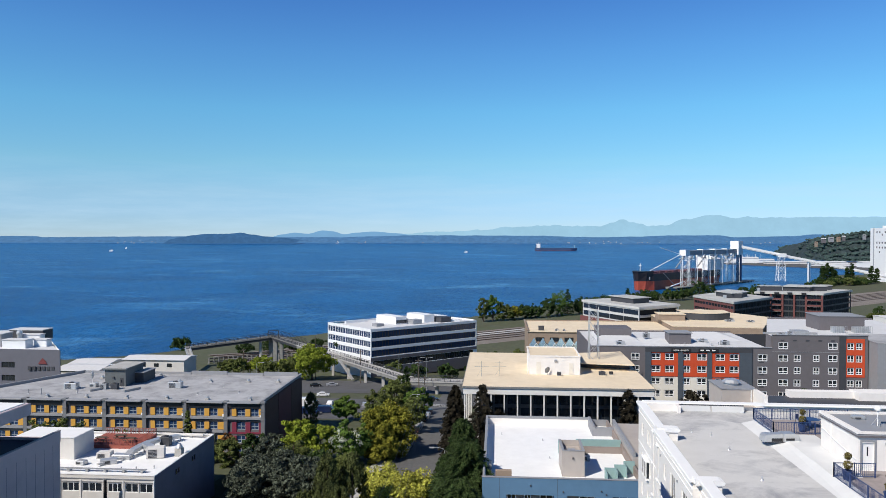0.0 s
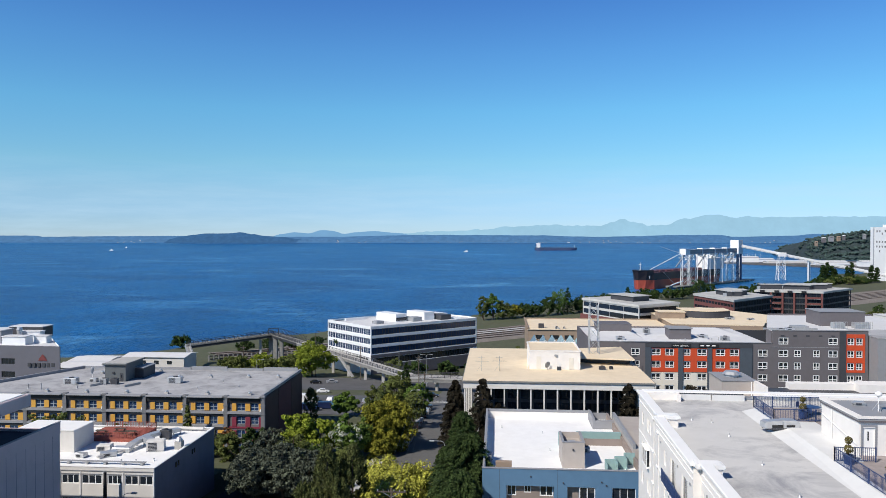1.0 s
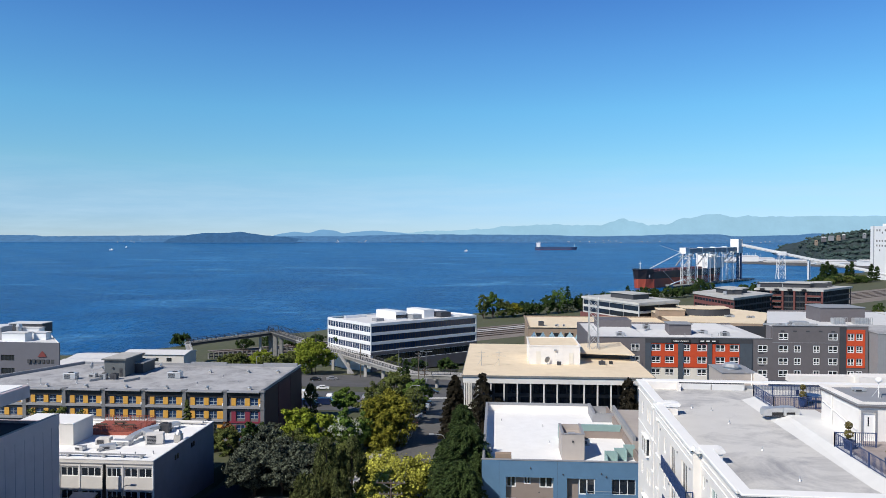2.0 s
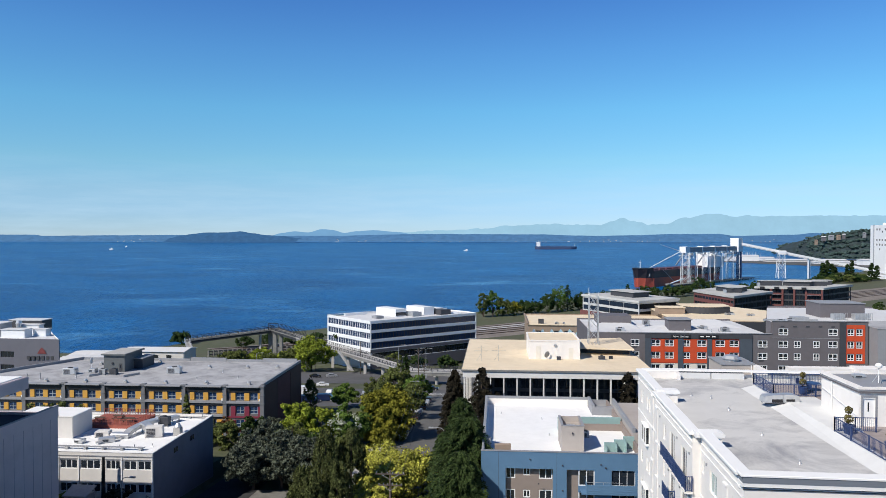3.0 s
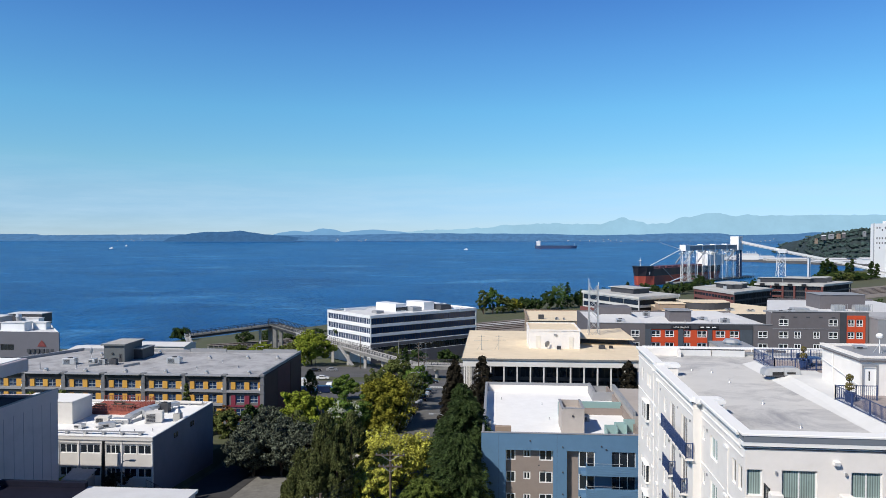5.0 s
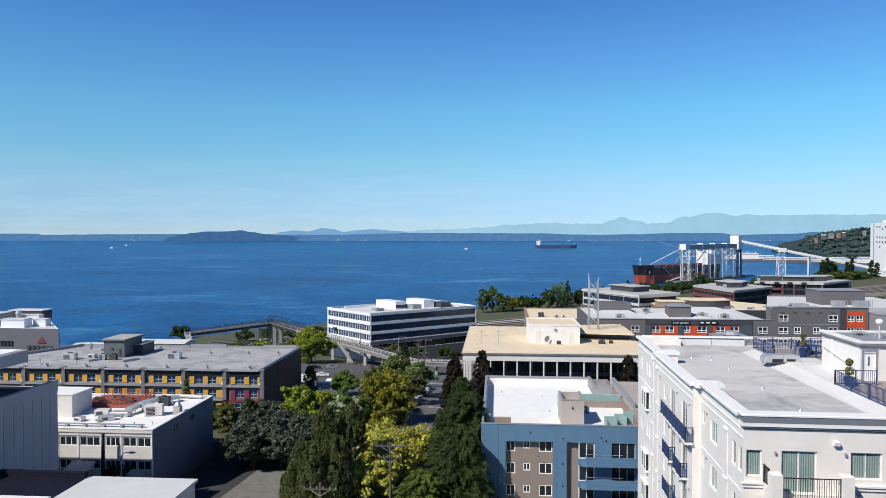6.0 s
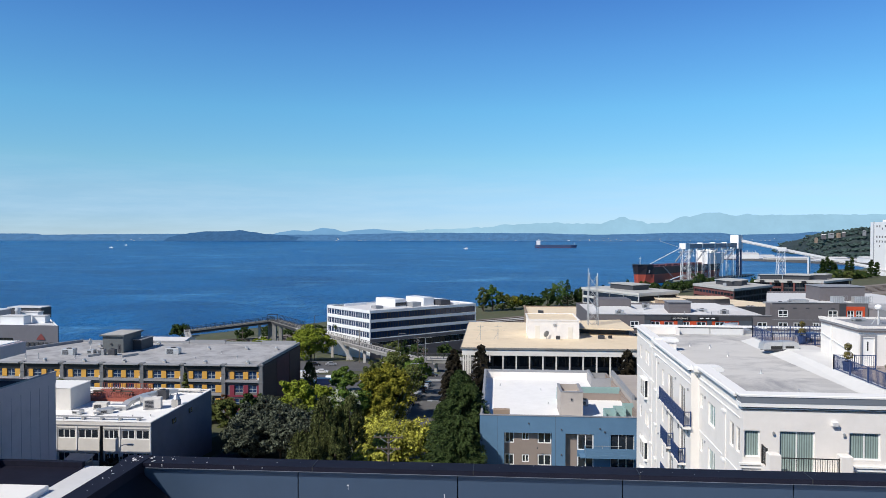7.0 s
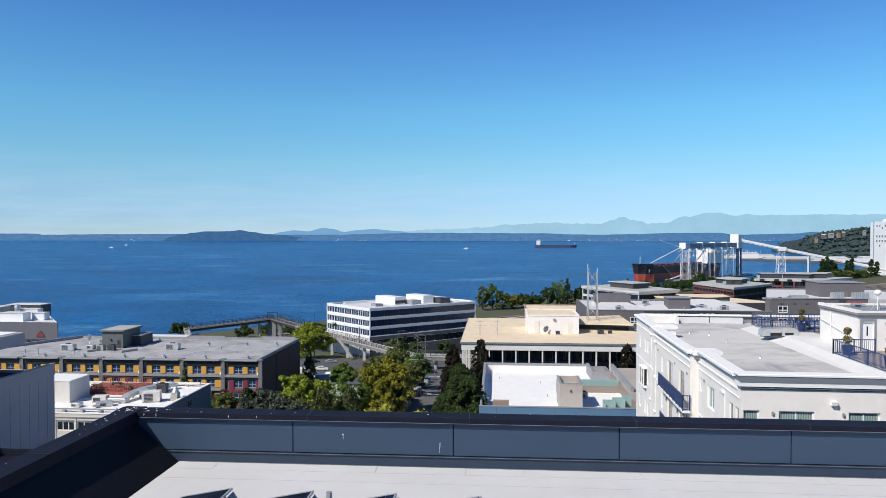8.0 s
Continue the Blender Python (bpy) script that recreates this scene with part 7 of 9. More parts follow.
for x0, x1, y0, y1, z1 in ((-185, -166, 284, 300, 24.2), (-166, -138, 305, 318, 25.4), (-190, -172, 302, 318, 23.5)):
    sh = thing("warehouse", "low white-roofed waterfront shed", "shed", 0, 0, 0, group="waterfront sheds")
    part("wall", Shape().box(x0, x1, y0, y1, 10, z1 - 1.0), M_LW, sh)
    part("roof", Shape().add([(x0 - 0.6, y0 - 0.6, z1 - 0.996), (x1 + 0.6, y0 - 0.6, z1 - 0.996), (x1 + 0.6, y1 + 0.6, z1 - 0.996), (x0 - 0.6, y1 + 0.6, z1 - 0.996), (x0 - 0.6, (y0 + y1) / 2, z1), (x1 + 0.6, (y0 + y1) / 2, z1)],
                             [(3, 2, 1, 0), (0, 1, 5, 4), (2, 3, 4, 5), (1, 2, 5), (3, 0, 4)]), M_WHITE_ROOF, sh)
    for i in range(int((x1 - x0) / 6)):
        window(sh, (x0, y0), (x1, y0), 2 + 6 * i, z1 - 4.2, 2.5, 1.8, M_FRAME, M_GLASS, inset=-0.06)

# ---------------------------------------------------------------- tan-roofed block and curved block
tan = thing("commercial_building", "low commercial block with a broad tan roof", "building", 0, 0, 0)
part("wall", wall(Shape(), (18, 396), (98, 396), 5, 26.4, [(4 + 8 * i, 9 + 8 * i, z, z + 2.4) for i in range(9) for z in (21, 16.5)], 0.4), M_TAN, tan)
for i in range(9):
    for z in (21, 16.5):
        window(tan, (18, 396), (98, 396), 4 + 8 * i, z, 5, 2.4, M_DARKGREY, M_GLASS, bars=3, inset=0.2)
part("wall", Shape().box(18, 18.4, 396.41, 445, 5, 26.4).box(18.41, 98, 444.6, 445, 5, 26.4), M_TAN, tan)
part("inner_core", Shape().box(19, 97.5, 397, 444, 5, 25.9), M_VOID, tan)
part("roof", Shape().box(17.5, 98.4, 395.4, 445.5, 26.404, 26.7), M_BEIGE_ROOF, tan)
part("parapet", Shape().box(17.4, 18.3, 395.3, 445.6, 26.704, 27.6).box(18.31, 98.4, 444.8, 445.6, 26.704, 27.3), M_TAN, tan)
part("skylight", Shape().box(24, 27, 400, 402, 26.704, 29.2), M_DARKGREY, tan)
roof_unit(34, 398.5, 26.7, 2.0, 1.4, 1.2)
roof_unit(38, 399, 26.7, 1.4, 1.2, 1.0)
curved = thing("commercial_building", "tan commercial block with a curved notch and raised tower", "building", 0, 0, 0)
ring = [(99, 405), (146, 400), (151, 412), (158, 420), (168, 424), (178, 424), (182, 432), (140, 500), (99, 462)]
part("wall", Shape().prism(ring, 4, 29.0), M_TAN, curved)
part("roof", Shape().prism([(x + 0.5 * (1 if x > 140 else -1), y) for x, y in ring], 29.004, 29.4), M_BEIGE_ROOF, curved)
part("tower", Shape().box(97, 112, 430, 441, 29.404, 33.0), M_TAN, curved)
part("tower_roof", Shape().box(96.5, 112.5, 429.5, 441.5, 33.004, 33.3), M_BEIGE_ROOF, curved)
drum = Shape()
pts = [(112.5 + 28 * k / 10, 438 - 6 * math.sin(math.pi * k / 10)) for k in range(11)]
drum.prism(pts + [(140.5, 452), (112.5, 452)], 29.404, 33.4)
part("curved_wall", drum, M_DARKGREY, curved)
part("curved_roof", Shape().prism([(x, y - 0.4) for x, y in pts] + [(140.9, 452.4), (112.1, 452.4)], 33.404, 33.7), M_BEIGE_ROOF, curved)
roof_unit(137, 428, 29.4, 5, 2.5, 1.2, 0, 2)
roof_unit(148, 425, 29.4, 4, 2, 1.0, 0, 2)
part("roof_garden", Shape().prism([(150, 404), (172, 402), (176, 420), (166, 420), (156, 414)], 23, 27.2), material("roof_garden_grass", (0.17, 0.18, 0.04), 0.95, 0.3, 0.8), curved, "yellow-green roof garden")


# ---------------------------------------------------------------- banded offices towards the dock
def banded(name_label, pts, zs, top, base, band, glass, roofmat, high=2.3, bay=4.0, pier=0.25, frame_mat=None, glazed=()):
    """Storeys of glass between bands, with an overhanging roof and plant houses; glazed: sides that are nearly all glass."""
    t = thing("office_building", name_label, "building", 0, 0, 0)
    k = len(pts)
    for i in range(k):
        p0, p1 = pts[i], pts[(i + 1) % k]
        ln = math.hypot(p1[0] - p0[0], p1[1] - p0[1])
        m = max(2, int(ln / bay))
        tall, side = (3.3, M_DARKGREY) if i in glazed else (high, base)
        hs = [(0.6 + j * (ln - 1.2) / m + pier, 0.6 + (j + 1) * (ln - 1.2) / m - pier, z, z + tall) for z in zs for j in range(m)]
        part("wall", wall(Shape(), p0, p1, 3, top - 0.8, hs, 0.4), side, t)
        vis = i in (0, k - 1) or pts[i][1] > pts[(i + 1) % k][1]
        if vis:
            for u0, u1, v0, v1 in hs:
                window(t, p0, p1, u0, v0, u1 - u0, v1 - v0, frame_mat or M_BLACK, glass, bars=2, inset=0.25, fw=0.12)
    cx, cy = sum(p[0] for p in pts) / k, sum(p[1] for p in pts) / k
    part("inner_core", Shape().prism([(cx + (x - cx) * 0.95, cy + (y - cy) * 0.95) for x, y in pts], 3, top - 1.2), M_VOID, t)
    part("fascia", Shape().prism([(cx + (x - cx) * 1.03, cy + (y - cy) * 1.03) for x, y in pts], top - 0.796, top + 0.6), band, t)
    part("roof", Shape().prism([(cx + (x - cx) * 1.02, cy + (y - cy) * 1.02) for x, y in pts], top + 0.604, top + 0.7), roofmat, t)
    part("plant_house", Shape().prism([(cx + (x - cx) * 0.4, cy + (y - cy) * 0.4) for x, y in pts], top + 0.704, top + 4.0), M_DARKGREY, t)
    part("plant_roof", Shape().prism([(cx + (x - cx) * 0.45, cy + (y - cy) * 0.45) for x, y in pts], top + 4.004, top + 4.4), roofmat, t)
    return t


M_PALEROOF = material("weathered_pale_roof", (0.47, 0.47, 0.455), 0.85, 0.12, 0.2, grime=0.35, grime_scale=0.05)
M_PALEBAND = material("weathered_pale_band", (0.56, 0.56, 0.54), 0.7, 0.08, 0.3, grime=0.2)
w1 = banded("white and grey banded office with open decks", [(61, 505), (90, 455), (120, 477), (92, 525)], (29.4, 24.6), 34.2, M_PALEBAND, M_PALEBAND, M_GLASS, M_PALEROOF, 3.2, 14.0, 0.03)
part("brick_base", Shape().prism([(59, 503), (89.4, 453), (90, 454), (60, 505)], 20, 24), M_BRICK, w1)
b1 = banded("red brick office with dark ribbon windows and pale roof", [(150, 552), (162.5, 499), (203.5, 541), (185, 590)], (29.2, 24.8, 20.4), 33.9, M_BRICK, M_PALEROOF, M_GLASS, M_PALEROOF, 2.0, 4.0, 0.1, None, (1,))
b2 = banded("red brick and glass office with balconies and pale roof", [(199, 562), (243, 548), (281, 586), (232, 612)], (32.0, 27.6, 23.2, 18.8), 36.2, M_DARKGREY, M_PALEROOF, M_GLASS, M_PALEROOF, 3.7, 3.6, 0.06, None, (0, 1))
f0, f1 = Vector((199, 562)), Vector((243, 548))
fd = (f1 - f0).normalized()
fn = Vector((fd.y, -fd.x))


def on_front(u0, u1, out, z0, z1):
    """A block along the front of the glass office, from u0 to u1, standing out from it."""
    q = [f0 + fd * u0 + fn * out, f0 + fd * u1 + fn * out, f0 + fd * u1, f0 + fd * u0]
    return Shape().prism([(p.x, p.y) for p in q], z0, z1)


for u in (10.0, 18.0, 26.0, 34.0, 44.6):
    part("brick_pier", on_front(u, u + 1.3, 1.4, 5, 35.3), M_BRICK, b2)
for k, z in enumerate((31.0, 26.6, 22.2, 17.8)):
    for u0, u1 in ((11.4, 17.9), (35.4, 44.5)):
        bl = part("balcony", on_front(u0, u1, 2.0, z, z + 0.3), M_CONCRETE, b2)
        part("balcony_front", on_front(u0, u1, 2.2, z + 0.304, z + 1.4), M_BRICK, bl)
for u in (3.0, 13.0, 22.0, 31.5):
    part("roof_notch", on_front(u, u + 3.2, 2.6, 35.3, 36.95), M_BLACK, b2, "dark notch in the pale roof edge")
for t, spots in ((b1, ((172, 530, 5), (182, 548, 4))), (b2, ((214, 573, 8), (246, 572, 9), (258, 584, 6)))):
    for x, y, w in spots:
        top = 34.7 if t is b1 else 37.0
        ph = part("plant_house", Shape().bevel_box(x - w, x + w, y - 3, y + 3, top, top + 3.4, 0.2), M_DARKGREY, t)
        part("plant_roof", Shape().box(x - w - 0.5, x + w + 0.5, y - 3.5, y + 3.5, top + 3.404, top + 3.8), M_PALEROOF, ph)
        part("vent_box", Shape().bevel_box(x - w - 3, x - w - 1, y - 4, y - 2, top, top + 2.2, 0.1), M_STEEL, t)
for x0, x1, y0, y1, z1, m, r in ((112, 131, 300, 330, 30, M_LW, M_WHITE_ROOF), (141, 175, 262, 300, 36.0, M_LW, M_WHITE_ROOF), (150, 230, 330, 380, 33, M_LW, M_WHITE_ROOF), (250, 300, 420, 470, 28, M_LW, M_WHITE_ROOF), (300, 350, 560, 590, 16, M_OFFICE, M_WHITE_ROOF)):
    t = thing("commercial_building", "pale flat-roofed commercial block", "building", 0, 0, 0, group="flat-roofed blocks")
    part("wall", wall(Shape(), (x0, y0), (x1, y0), 4, z1, [(2 + 5 * i, 5 + 5 * i, z1 - 4.2 - 4 * k, z1 - 1.8 - 4 * k) for i in range(int((x1 - x0 - 4) / 5)) for k in range(2)], 0.4), m, t)
    for i in range(int((x1 - x0 - 4) / 5)):
        for k in range(2):
            window(t, (x0, y0), (x1, y0), 2 + 5 * i, z1 - 4.2 - 4 * k, 3, 2.4, M_FRAME, M_GLASS, bars=2, inset=0.15)
    part("wall", Shape().box(x0, x0 + 0.4, y0 + 0.41, y1, 4, z1).box(x1 - 0.4, x1, y0 + 0.41, y1, 4, z1).box(x0 + 0.41, x1 - 0.41, y1 - 0.4, y1, 4, z1), m, t)
    part("inner_core", Shape().box(x0 + 0.9, x1 - 0.9, y0 + 1, y1 - 1, 4, z1 - 0.5), M_VOID, t)
    part("roof", Shape().box(x0 - 0.2, x1 + 0.2, y0 - 0.2, y1 + 0.2, z1 + 0.004, z1 + 0.4), r, t)
    part("plant_house", Shape().box(x0 + 5, x0 + 12, y0 + 10, y0 + 18, z1 + 0.404, z1 + 3), M_GREY_TRIM, t)

# ---------------------------------------------------------------- grain terminal
silo = thing("grain_silo", "tall white concrete grain silo with small windows", "silo", 0, 0, 0)
SX, SY = 653, 1240
part("headhouse", wall(Shape(), (SX, SY), (SX + 60, SY), 3, 93.0, [(3 + 7 * i, 5.5 + 7 * i, 86 - 8 * k, 89 - 8 * k) for i in range(8) for k in range(8)], 0.6), M_SILO, silo)
for i in range(8):
    for k in range(8):
        window(silo, (SX, SY), (SX + 60, SY), 3 + 7 * i, 86 - 8 * k, 2.5, 3, M_GREY_TRIM, M_DARKGREY, inset=0.3)
part("body", Shape().box(SX, SX + 60, SY + 0.61, SY + 56, 3, 92.9), M_SILO, silo)
side_holes = [(u, u + 4.2, z, z + 3.4) for u, zs in ((19, (84, 66, 58)), (28, (84, 66, 58, 50)), (36, (80, 66, 58)), (45, (84, 66, 58))) for z in zs]
part("side_wall", wall(Shape(), (SX - 0.8, SY + 56), (SX - 0.8, SY), 3, 93.0, side_holes, 0.7), M_SILO, silo)
for u0, u1, v0, v1 in side_holes:
    window(silo, (SX - 0.8, SY + 56), (SX - 0.8, SY), u0, v0, u1 - u0, v1 - v0, M_GREY_TRIM, M_MIDGREY, inset=0.3)
part("side_pipe", Shape().box(SX - 1.6, SX - 0.81, SY + 43, SY + 44.6, 3, 94), M_DULL_STEEL, silo, "dark vertical pipe up a silo wall")
for i in range(6):
    part("bin", Shape().tube((SX + 67 + 14 * i, SY + 10, 3), (SX + 67 + 14 * i, SY + 10, 66), 7, n=20), M_SILO, silo)
part("roof_house", Shape().box(SX + 6, SX + 40, SY + 8, SY + 30, 93.004, 97), M_SILO, silo)
part("side_stack", Shape().box(SX + 7, SX + 10, SY - 2, SY - 0.01, 3, 91), M_MIDGREY, silo)
part("base_shed", Shape().box(SX - 40, SX + 70, SY - 26, SY - 6, 2, 9.5), M_OFFICE, silo)

# the gallery runs along the pier, parallel to the shore
ANG = 47.8
dock = thing("loading_gallery", "white grain loading gallery on lattice towers over a pier", "gallery", 284, 1100, 0, ANG)
for i in range(4):
    x0 = 8 + 42 * i
    part("gallery", Shape().bevel_box(x0, x0 + 40, -4, 4, 50.5, 57.0, 0.3), M_GREY_TRIM, dock)
    part("gallery_roof", Shape().box(x0 - 0.2, x0 + 40.2, -4.4, 4.4, 57.004, 57.6), M_SILO, dock)
    part("gallery_joint", Shape().box(x0 + 40.3, x0 + 41.9, -4.6, 4.6, 47, 59), M_SILO, dock)
part("gallery_end", Shape().box(-6, 7.9, -5, 5, 49.5, 58.5), M_SILO, dock)
part("transfer_tower", Shape().bevel_box(170, 186, -7, 7, 48, 71.0, 0.2), M_SILO, dock)
for k in (1, 28, 70, 112, 154, 176):
    c = Matrix.Rotation(radians(ANG), 3, "Z") @ Vector((k, 0, 0))
    lattice_mast(284 + c.x, 1100 + c.y, 3.0, 46.4, 10.0, 9.0, M_SILO, "white painted lattice tower on a pier", "lattice_tower")
    part("spout", Shape().tube((k + 6, 3, 50), (k + 2, 16, 30), 1.1, n=8), M_GREY_TRIM, dock)
    part("catwalk", Shape().box(k - 7, k + 12, 4.2, 6.5, 44, 44.6).box(k - 7, k + 12, 6.4, 6.5, 44.6, 46), M_SILO, dock)
part("control_house", Shape().bevel_box(92, 150, 8, 20, 24, 42, 0.3), M_SILO, dock)
part("boom", Shape().bar((2, 0, 55), (-58, 24, 28), 0.9), M_SILO, dock)
part("boom", Shape().bar((4, 4, 50), (-46, 14, 62), 0.7), M_SILO, dock)
part("blue_stair", Shape().box(186.2, 190.0, -4, 4, 3, 66), M_NAVY_RAIL, dock)
pier = thing("pier", "dark timber and concrete pier with piles", "pier", 284, 1100, 0, ANG)
part("deck", Shape().box(-40, 230, -9, 7, 2.2, 3.0), M_DARKCONC, pier)
for i in range(45):
    part("pile", Shape().tube((-38 + 6 * i, -8, -4), (-38 + 6 * i, -8, 2.19), 0.6, n=6), M_BARK, pier)
dol = thing("mooring_dolphin", "grey mooring platform beside a pier", "platform", 244, 1028, 0, ANG)
part("platform", Shape().box(-4, 6, -3, 3, 5, 7.5), M_DARKCONC, dol)
for px in (-3, 5):
    part("pile", Shape().tube((px, 0, -4), (px, 0, 4.99), 0.8, n=8), M_DARKCONC, dol)
part("walkway", Shape().bar((6, 0, 7.6), (48, 4, 12), 2.0, 1.0), M_SILO, dol)
conv = thing("conveyor", "white enclosed grain conveyor sloping to the silo", "conveyor", 0, 0, 0)
for a, b in (((404, 1232, 62.5), (476, 1232, 47.5)), ((476, 1232, 47.0), (655, 1244, 11))):
    part("tube", Shape().bar(a, b, 5.0, 4.8), M_SILO, conv)
    part("walkway", Shape().bar((a[0], a[1] - 4.0, a[2] - 1.5), (b[0], b[1] - 4.0, b[2] - 1.5), 1.0, 0.5), M_GREY_TRIM, conv)
part("junction", Shape().bevel_box(470, 483, 1226, 1238, 43.5, 50.0, 0.2), M_SILO, conv)
lattice_mast(476, 1231, 3.5, 40, 12, 9, M_SILO, "white painted lattice tower on the shore", "lattice_tower")
part("support", Shape().box(520, 522, 1232, 1234, 3, 36).box(524, 526, 1236, 1238, 3, 35), M_SILO, conv)

# ---------------------------------------------------------------- ships
def hull(t, sections, zs, mat, name):
    """A skin through upright sections: each (x, half beam at each level)."""
    s = Shape()
    k = len(zs)
    for x, hw in sections:
        s.v += [(x[j] if isinstance(x, tuple) else x, -hw[j], zs[j]) for j in range(k)]
        s.v += [(x[j] if isinstance(x, tuple) else x, hw[j], zs[j]) for j in range(k - 1, -1, -1)]
    m = 2 * k
    n = len(sections)
    s.f = [(i * m + j, (i + 1) * m + j, (i + 1) * m + (j + 1) % m, i * m + (j + 1) % m) for i in range(n - 1) for j in range(m)]
    s.f += [tuple(range(m)), tuple((n - 1) * m + j for j in range(m - 1, -1, -1))]
    return part(name, s, mat, t)


ship = thing("cargo_ship", "black and red bulk carrier moored at a pier", "ship", 203, 1050, 0, 47.8)
low = [((3.5, 1.5), (0.6, 2.0)), (9, (8, 10)), (24, (15, 15)), (215, (15, 15)), (240, (9, 12))]
upp = [((1.5, -1.5), (2.0, 4.0)), (9, (10, 12)), (24, (15, 15)), (215, (15, 15)), (242, (12, 13))]
hull(ship, low, (-6.0, 13.5), M_HULL_RED, "lower_hull")
hull(ship, upp, (13.51, 24.0), M_HULL_BLACK, "upper_hull")
hull(ship, [((-1.5, -3.5), (4.0, 5.0)), (9, (12, 12.5)), (22, (14.9, 14.9))], (24.01, 28.0), M_HULL_BLACK, "forecastle")
part("deck", Shape().box(22.2, 238, -14.6, 14.6, 24.05, 24.4), M_HULL_ROSE, ship)
for i in range(8):
    part("hatch", Shape().bevel_box(30 + 20 * i, 45 + 20 * i, -9, 9, 24.41, 26.6, 0.2), M_HULL_ROSE, ship)
part("foremast", Shape().tube((10, 0, 28.0), (10, 0, 40), 0.5, 0.3).box(9, 11, -2, 2, 36, 36.5), M_SILO, ship)
part("anchor", Shape().box(13, 15, -13.6, -12.6, 16, 20), M_GREY_TRIM, ship)
part("deckhouse", Shape().bevel_box(205, 224, -13, 13, 24.42, 45, 0.3), M_SILO, ship)
part("bridge_wing", Shape().box(206, 211, -15, 15, 45.01, 47.5), M_SILO, ship)
part("funnel", Shape().bevel_box(226, 231, -4, 4, 24.42, 44, 0.4), M_NAVY_RAIL, ship)
part("gangway", Shape().bar((48, -16.2, 24), (76, -19, 5), 1.0, 0.6), M_GREY_TRIM, ship)
tank = thing("cargo_ship", "long blue-grey cargo ship anchored in the bay", "ship", 166, 3116, 14.4, 3)
hull(tank, [(0, (7, 9)), (16, (14, 14)), (155, (14, 14)), ((176, 180), (1, 2))], (-4, 1.5), M_HULL_ROSE, "lower_hull")
# Blue-grey hull with distance haze put into the colour.
hull(tank, [(0, (9, 9)), (16, (14, 14)), (155, (14, 14)), ((180, 182), (2, 3))], (1.51, 12.0), material("hazy_blue_hull", (0.045, 0.075, 0.15), 0.6, 0.1, 0.05), "upper_hull")
part("deckhouse", Shape().bevel_box(6, 22, -12, 12, 12.01, 30, 0.3), M_SILO, tank)
part("funnel", Shape().box(3, 6, -3, 3, 12.01, 27), M_NAVY_RAIL, tank)
part("radar_mast", Shape().box(16, 18, -1, 1, 30.01, 37), M_SILO, tank)
part("foremast", Shape().box(172, 173, -0.5, 0.5, 12.01, 24), M_SILO, tank)
for x, y, z, l in ((-116, 2869, 12.1, 17), (-1647, 2942, 12.8, 18), (-1803, 3349, 16.7, 12)):
    bt = thing("motorboat", "small white motorboat crossing the bay", "boat", x, y, z, 180, group="motorboats")
    hull(bt, [(0, (3, 3.5)), (l * 0.6, (3, 3.5)), (l, (0.2, 0.4))], (-1, 3), M_SILO, "hull")
    part("cabin", Shape().bevel_box(l * 0.15, l * 0.55, -2.4, 2.4, 3.01, 6.5, 0.4), M_SILO, bt)
    wk = Shape()
    for i in range(14):
        wk.add([(x + 4 + 16 * i, y - 2 - 0.6 * i, sea_z(x, y) + 0.35), (x + 20 + 16 * i, y - 2.6 - 0.6 * i, sea_z(x, y) + 0.35), (x + 20 + 16 * i, y + 3.5, sea_z(x, y) + 0.35), (x + 4 + 16 * i, y + 3, sea_z(x, y) + 0.35)], [(0, 1, 2, 3)])
    tagged(part("wake", wk, material("wake_foam", (0.16, 0.27, 0.42), 0.6, 0.3, 0.05)), "pale foam wake behind a motorboat", "wake", kind="structure")

# ---------------------------------------------------------------- headland and harbour at the right
# Bluish wood tones: distance haze is put into the colour.
M_FARWOOD = material("far_wood", (0.028, 0.045, 0.05), 0.95, 0.5, 0.05, grime=0.3, grime_scale=0.03, grime_color=(0.05, 0.065, 0.05))
hs = Shape()
HP = [(965, 5), (980, 40), (1005, 62), (1060, 75), (1110, 82), (1140, 86), (1200, 88), (1320, 92), (1500, 96)]
hx = steps((965, 1500, 7))
for x in hx:
    zt = HP[-1][1]
    for (a, p), (b, q) in zip(HP, HP[1:]):
        if a <= x <= b:
            zt = p + (q - p) * (x - a) / (b - a)
            break
    for k, (f, dy) in enumerate(((0.0, -170), (0.12, -150), (0.3, -120), (0.5, -85), (0.7, -50), (0.88, -20), (1.0, 0), (1.0, 60), (0.6, 260))):
        w = 0 if k == 0 else 5.5 * noise.noise((x / 11, dy / 9.0, 2)) + 4 * noise.noise((x / 31, dy / 20.0, 5))
        hs.v.append((x + 3 * noise.noise((x / 9, dy, 1)), 2300 + dy + x * 0.02, 3 + (zt - 3) * f + w))
hs.f = [(i * 9 + j, (i + 1) * 9 + j, (i + 1) * 9 + j + 1, i * 9 + j + 1) for i in range(len(hx) - 1) for j in range(8)]
tagged(part("headland", hs, M_FARWOOD), "steep wooded headland beyond the harbour", "hill", kind="structure")
rw = np.random.default_rng(12)
rr = random.Random(11)


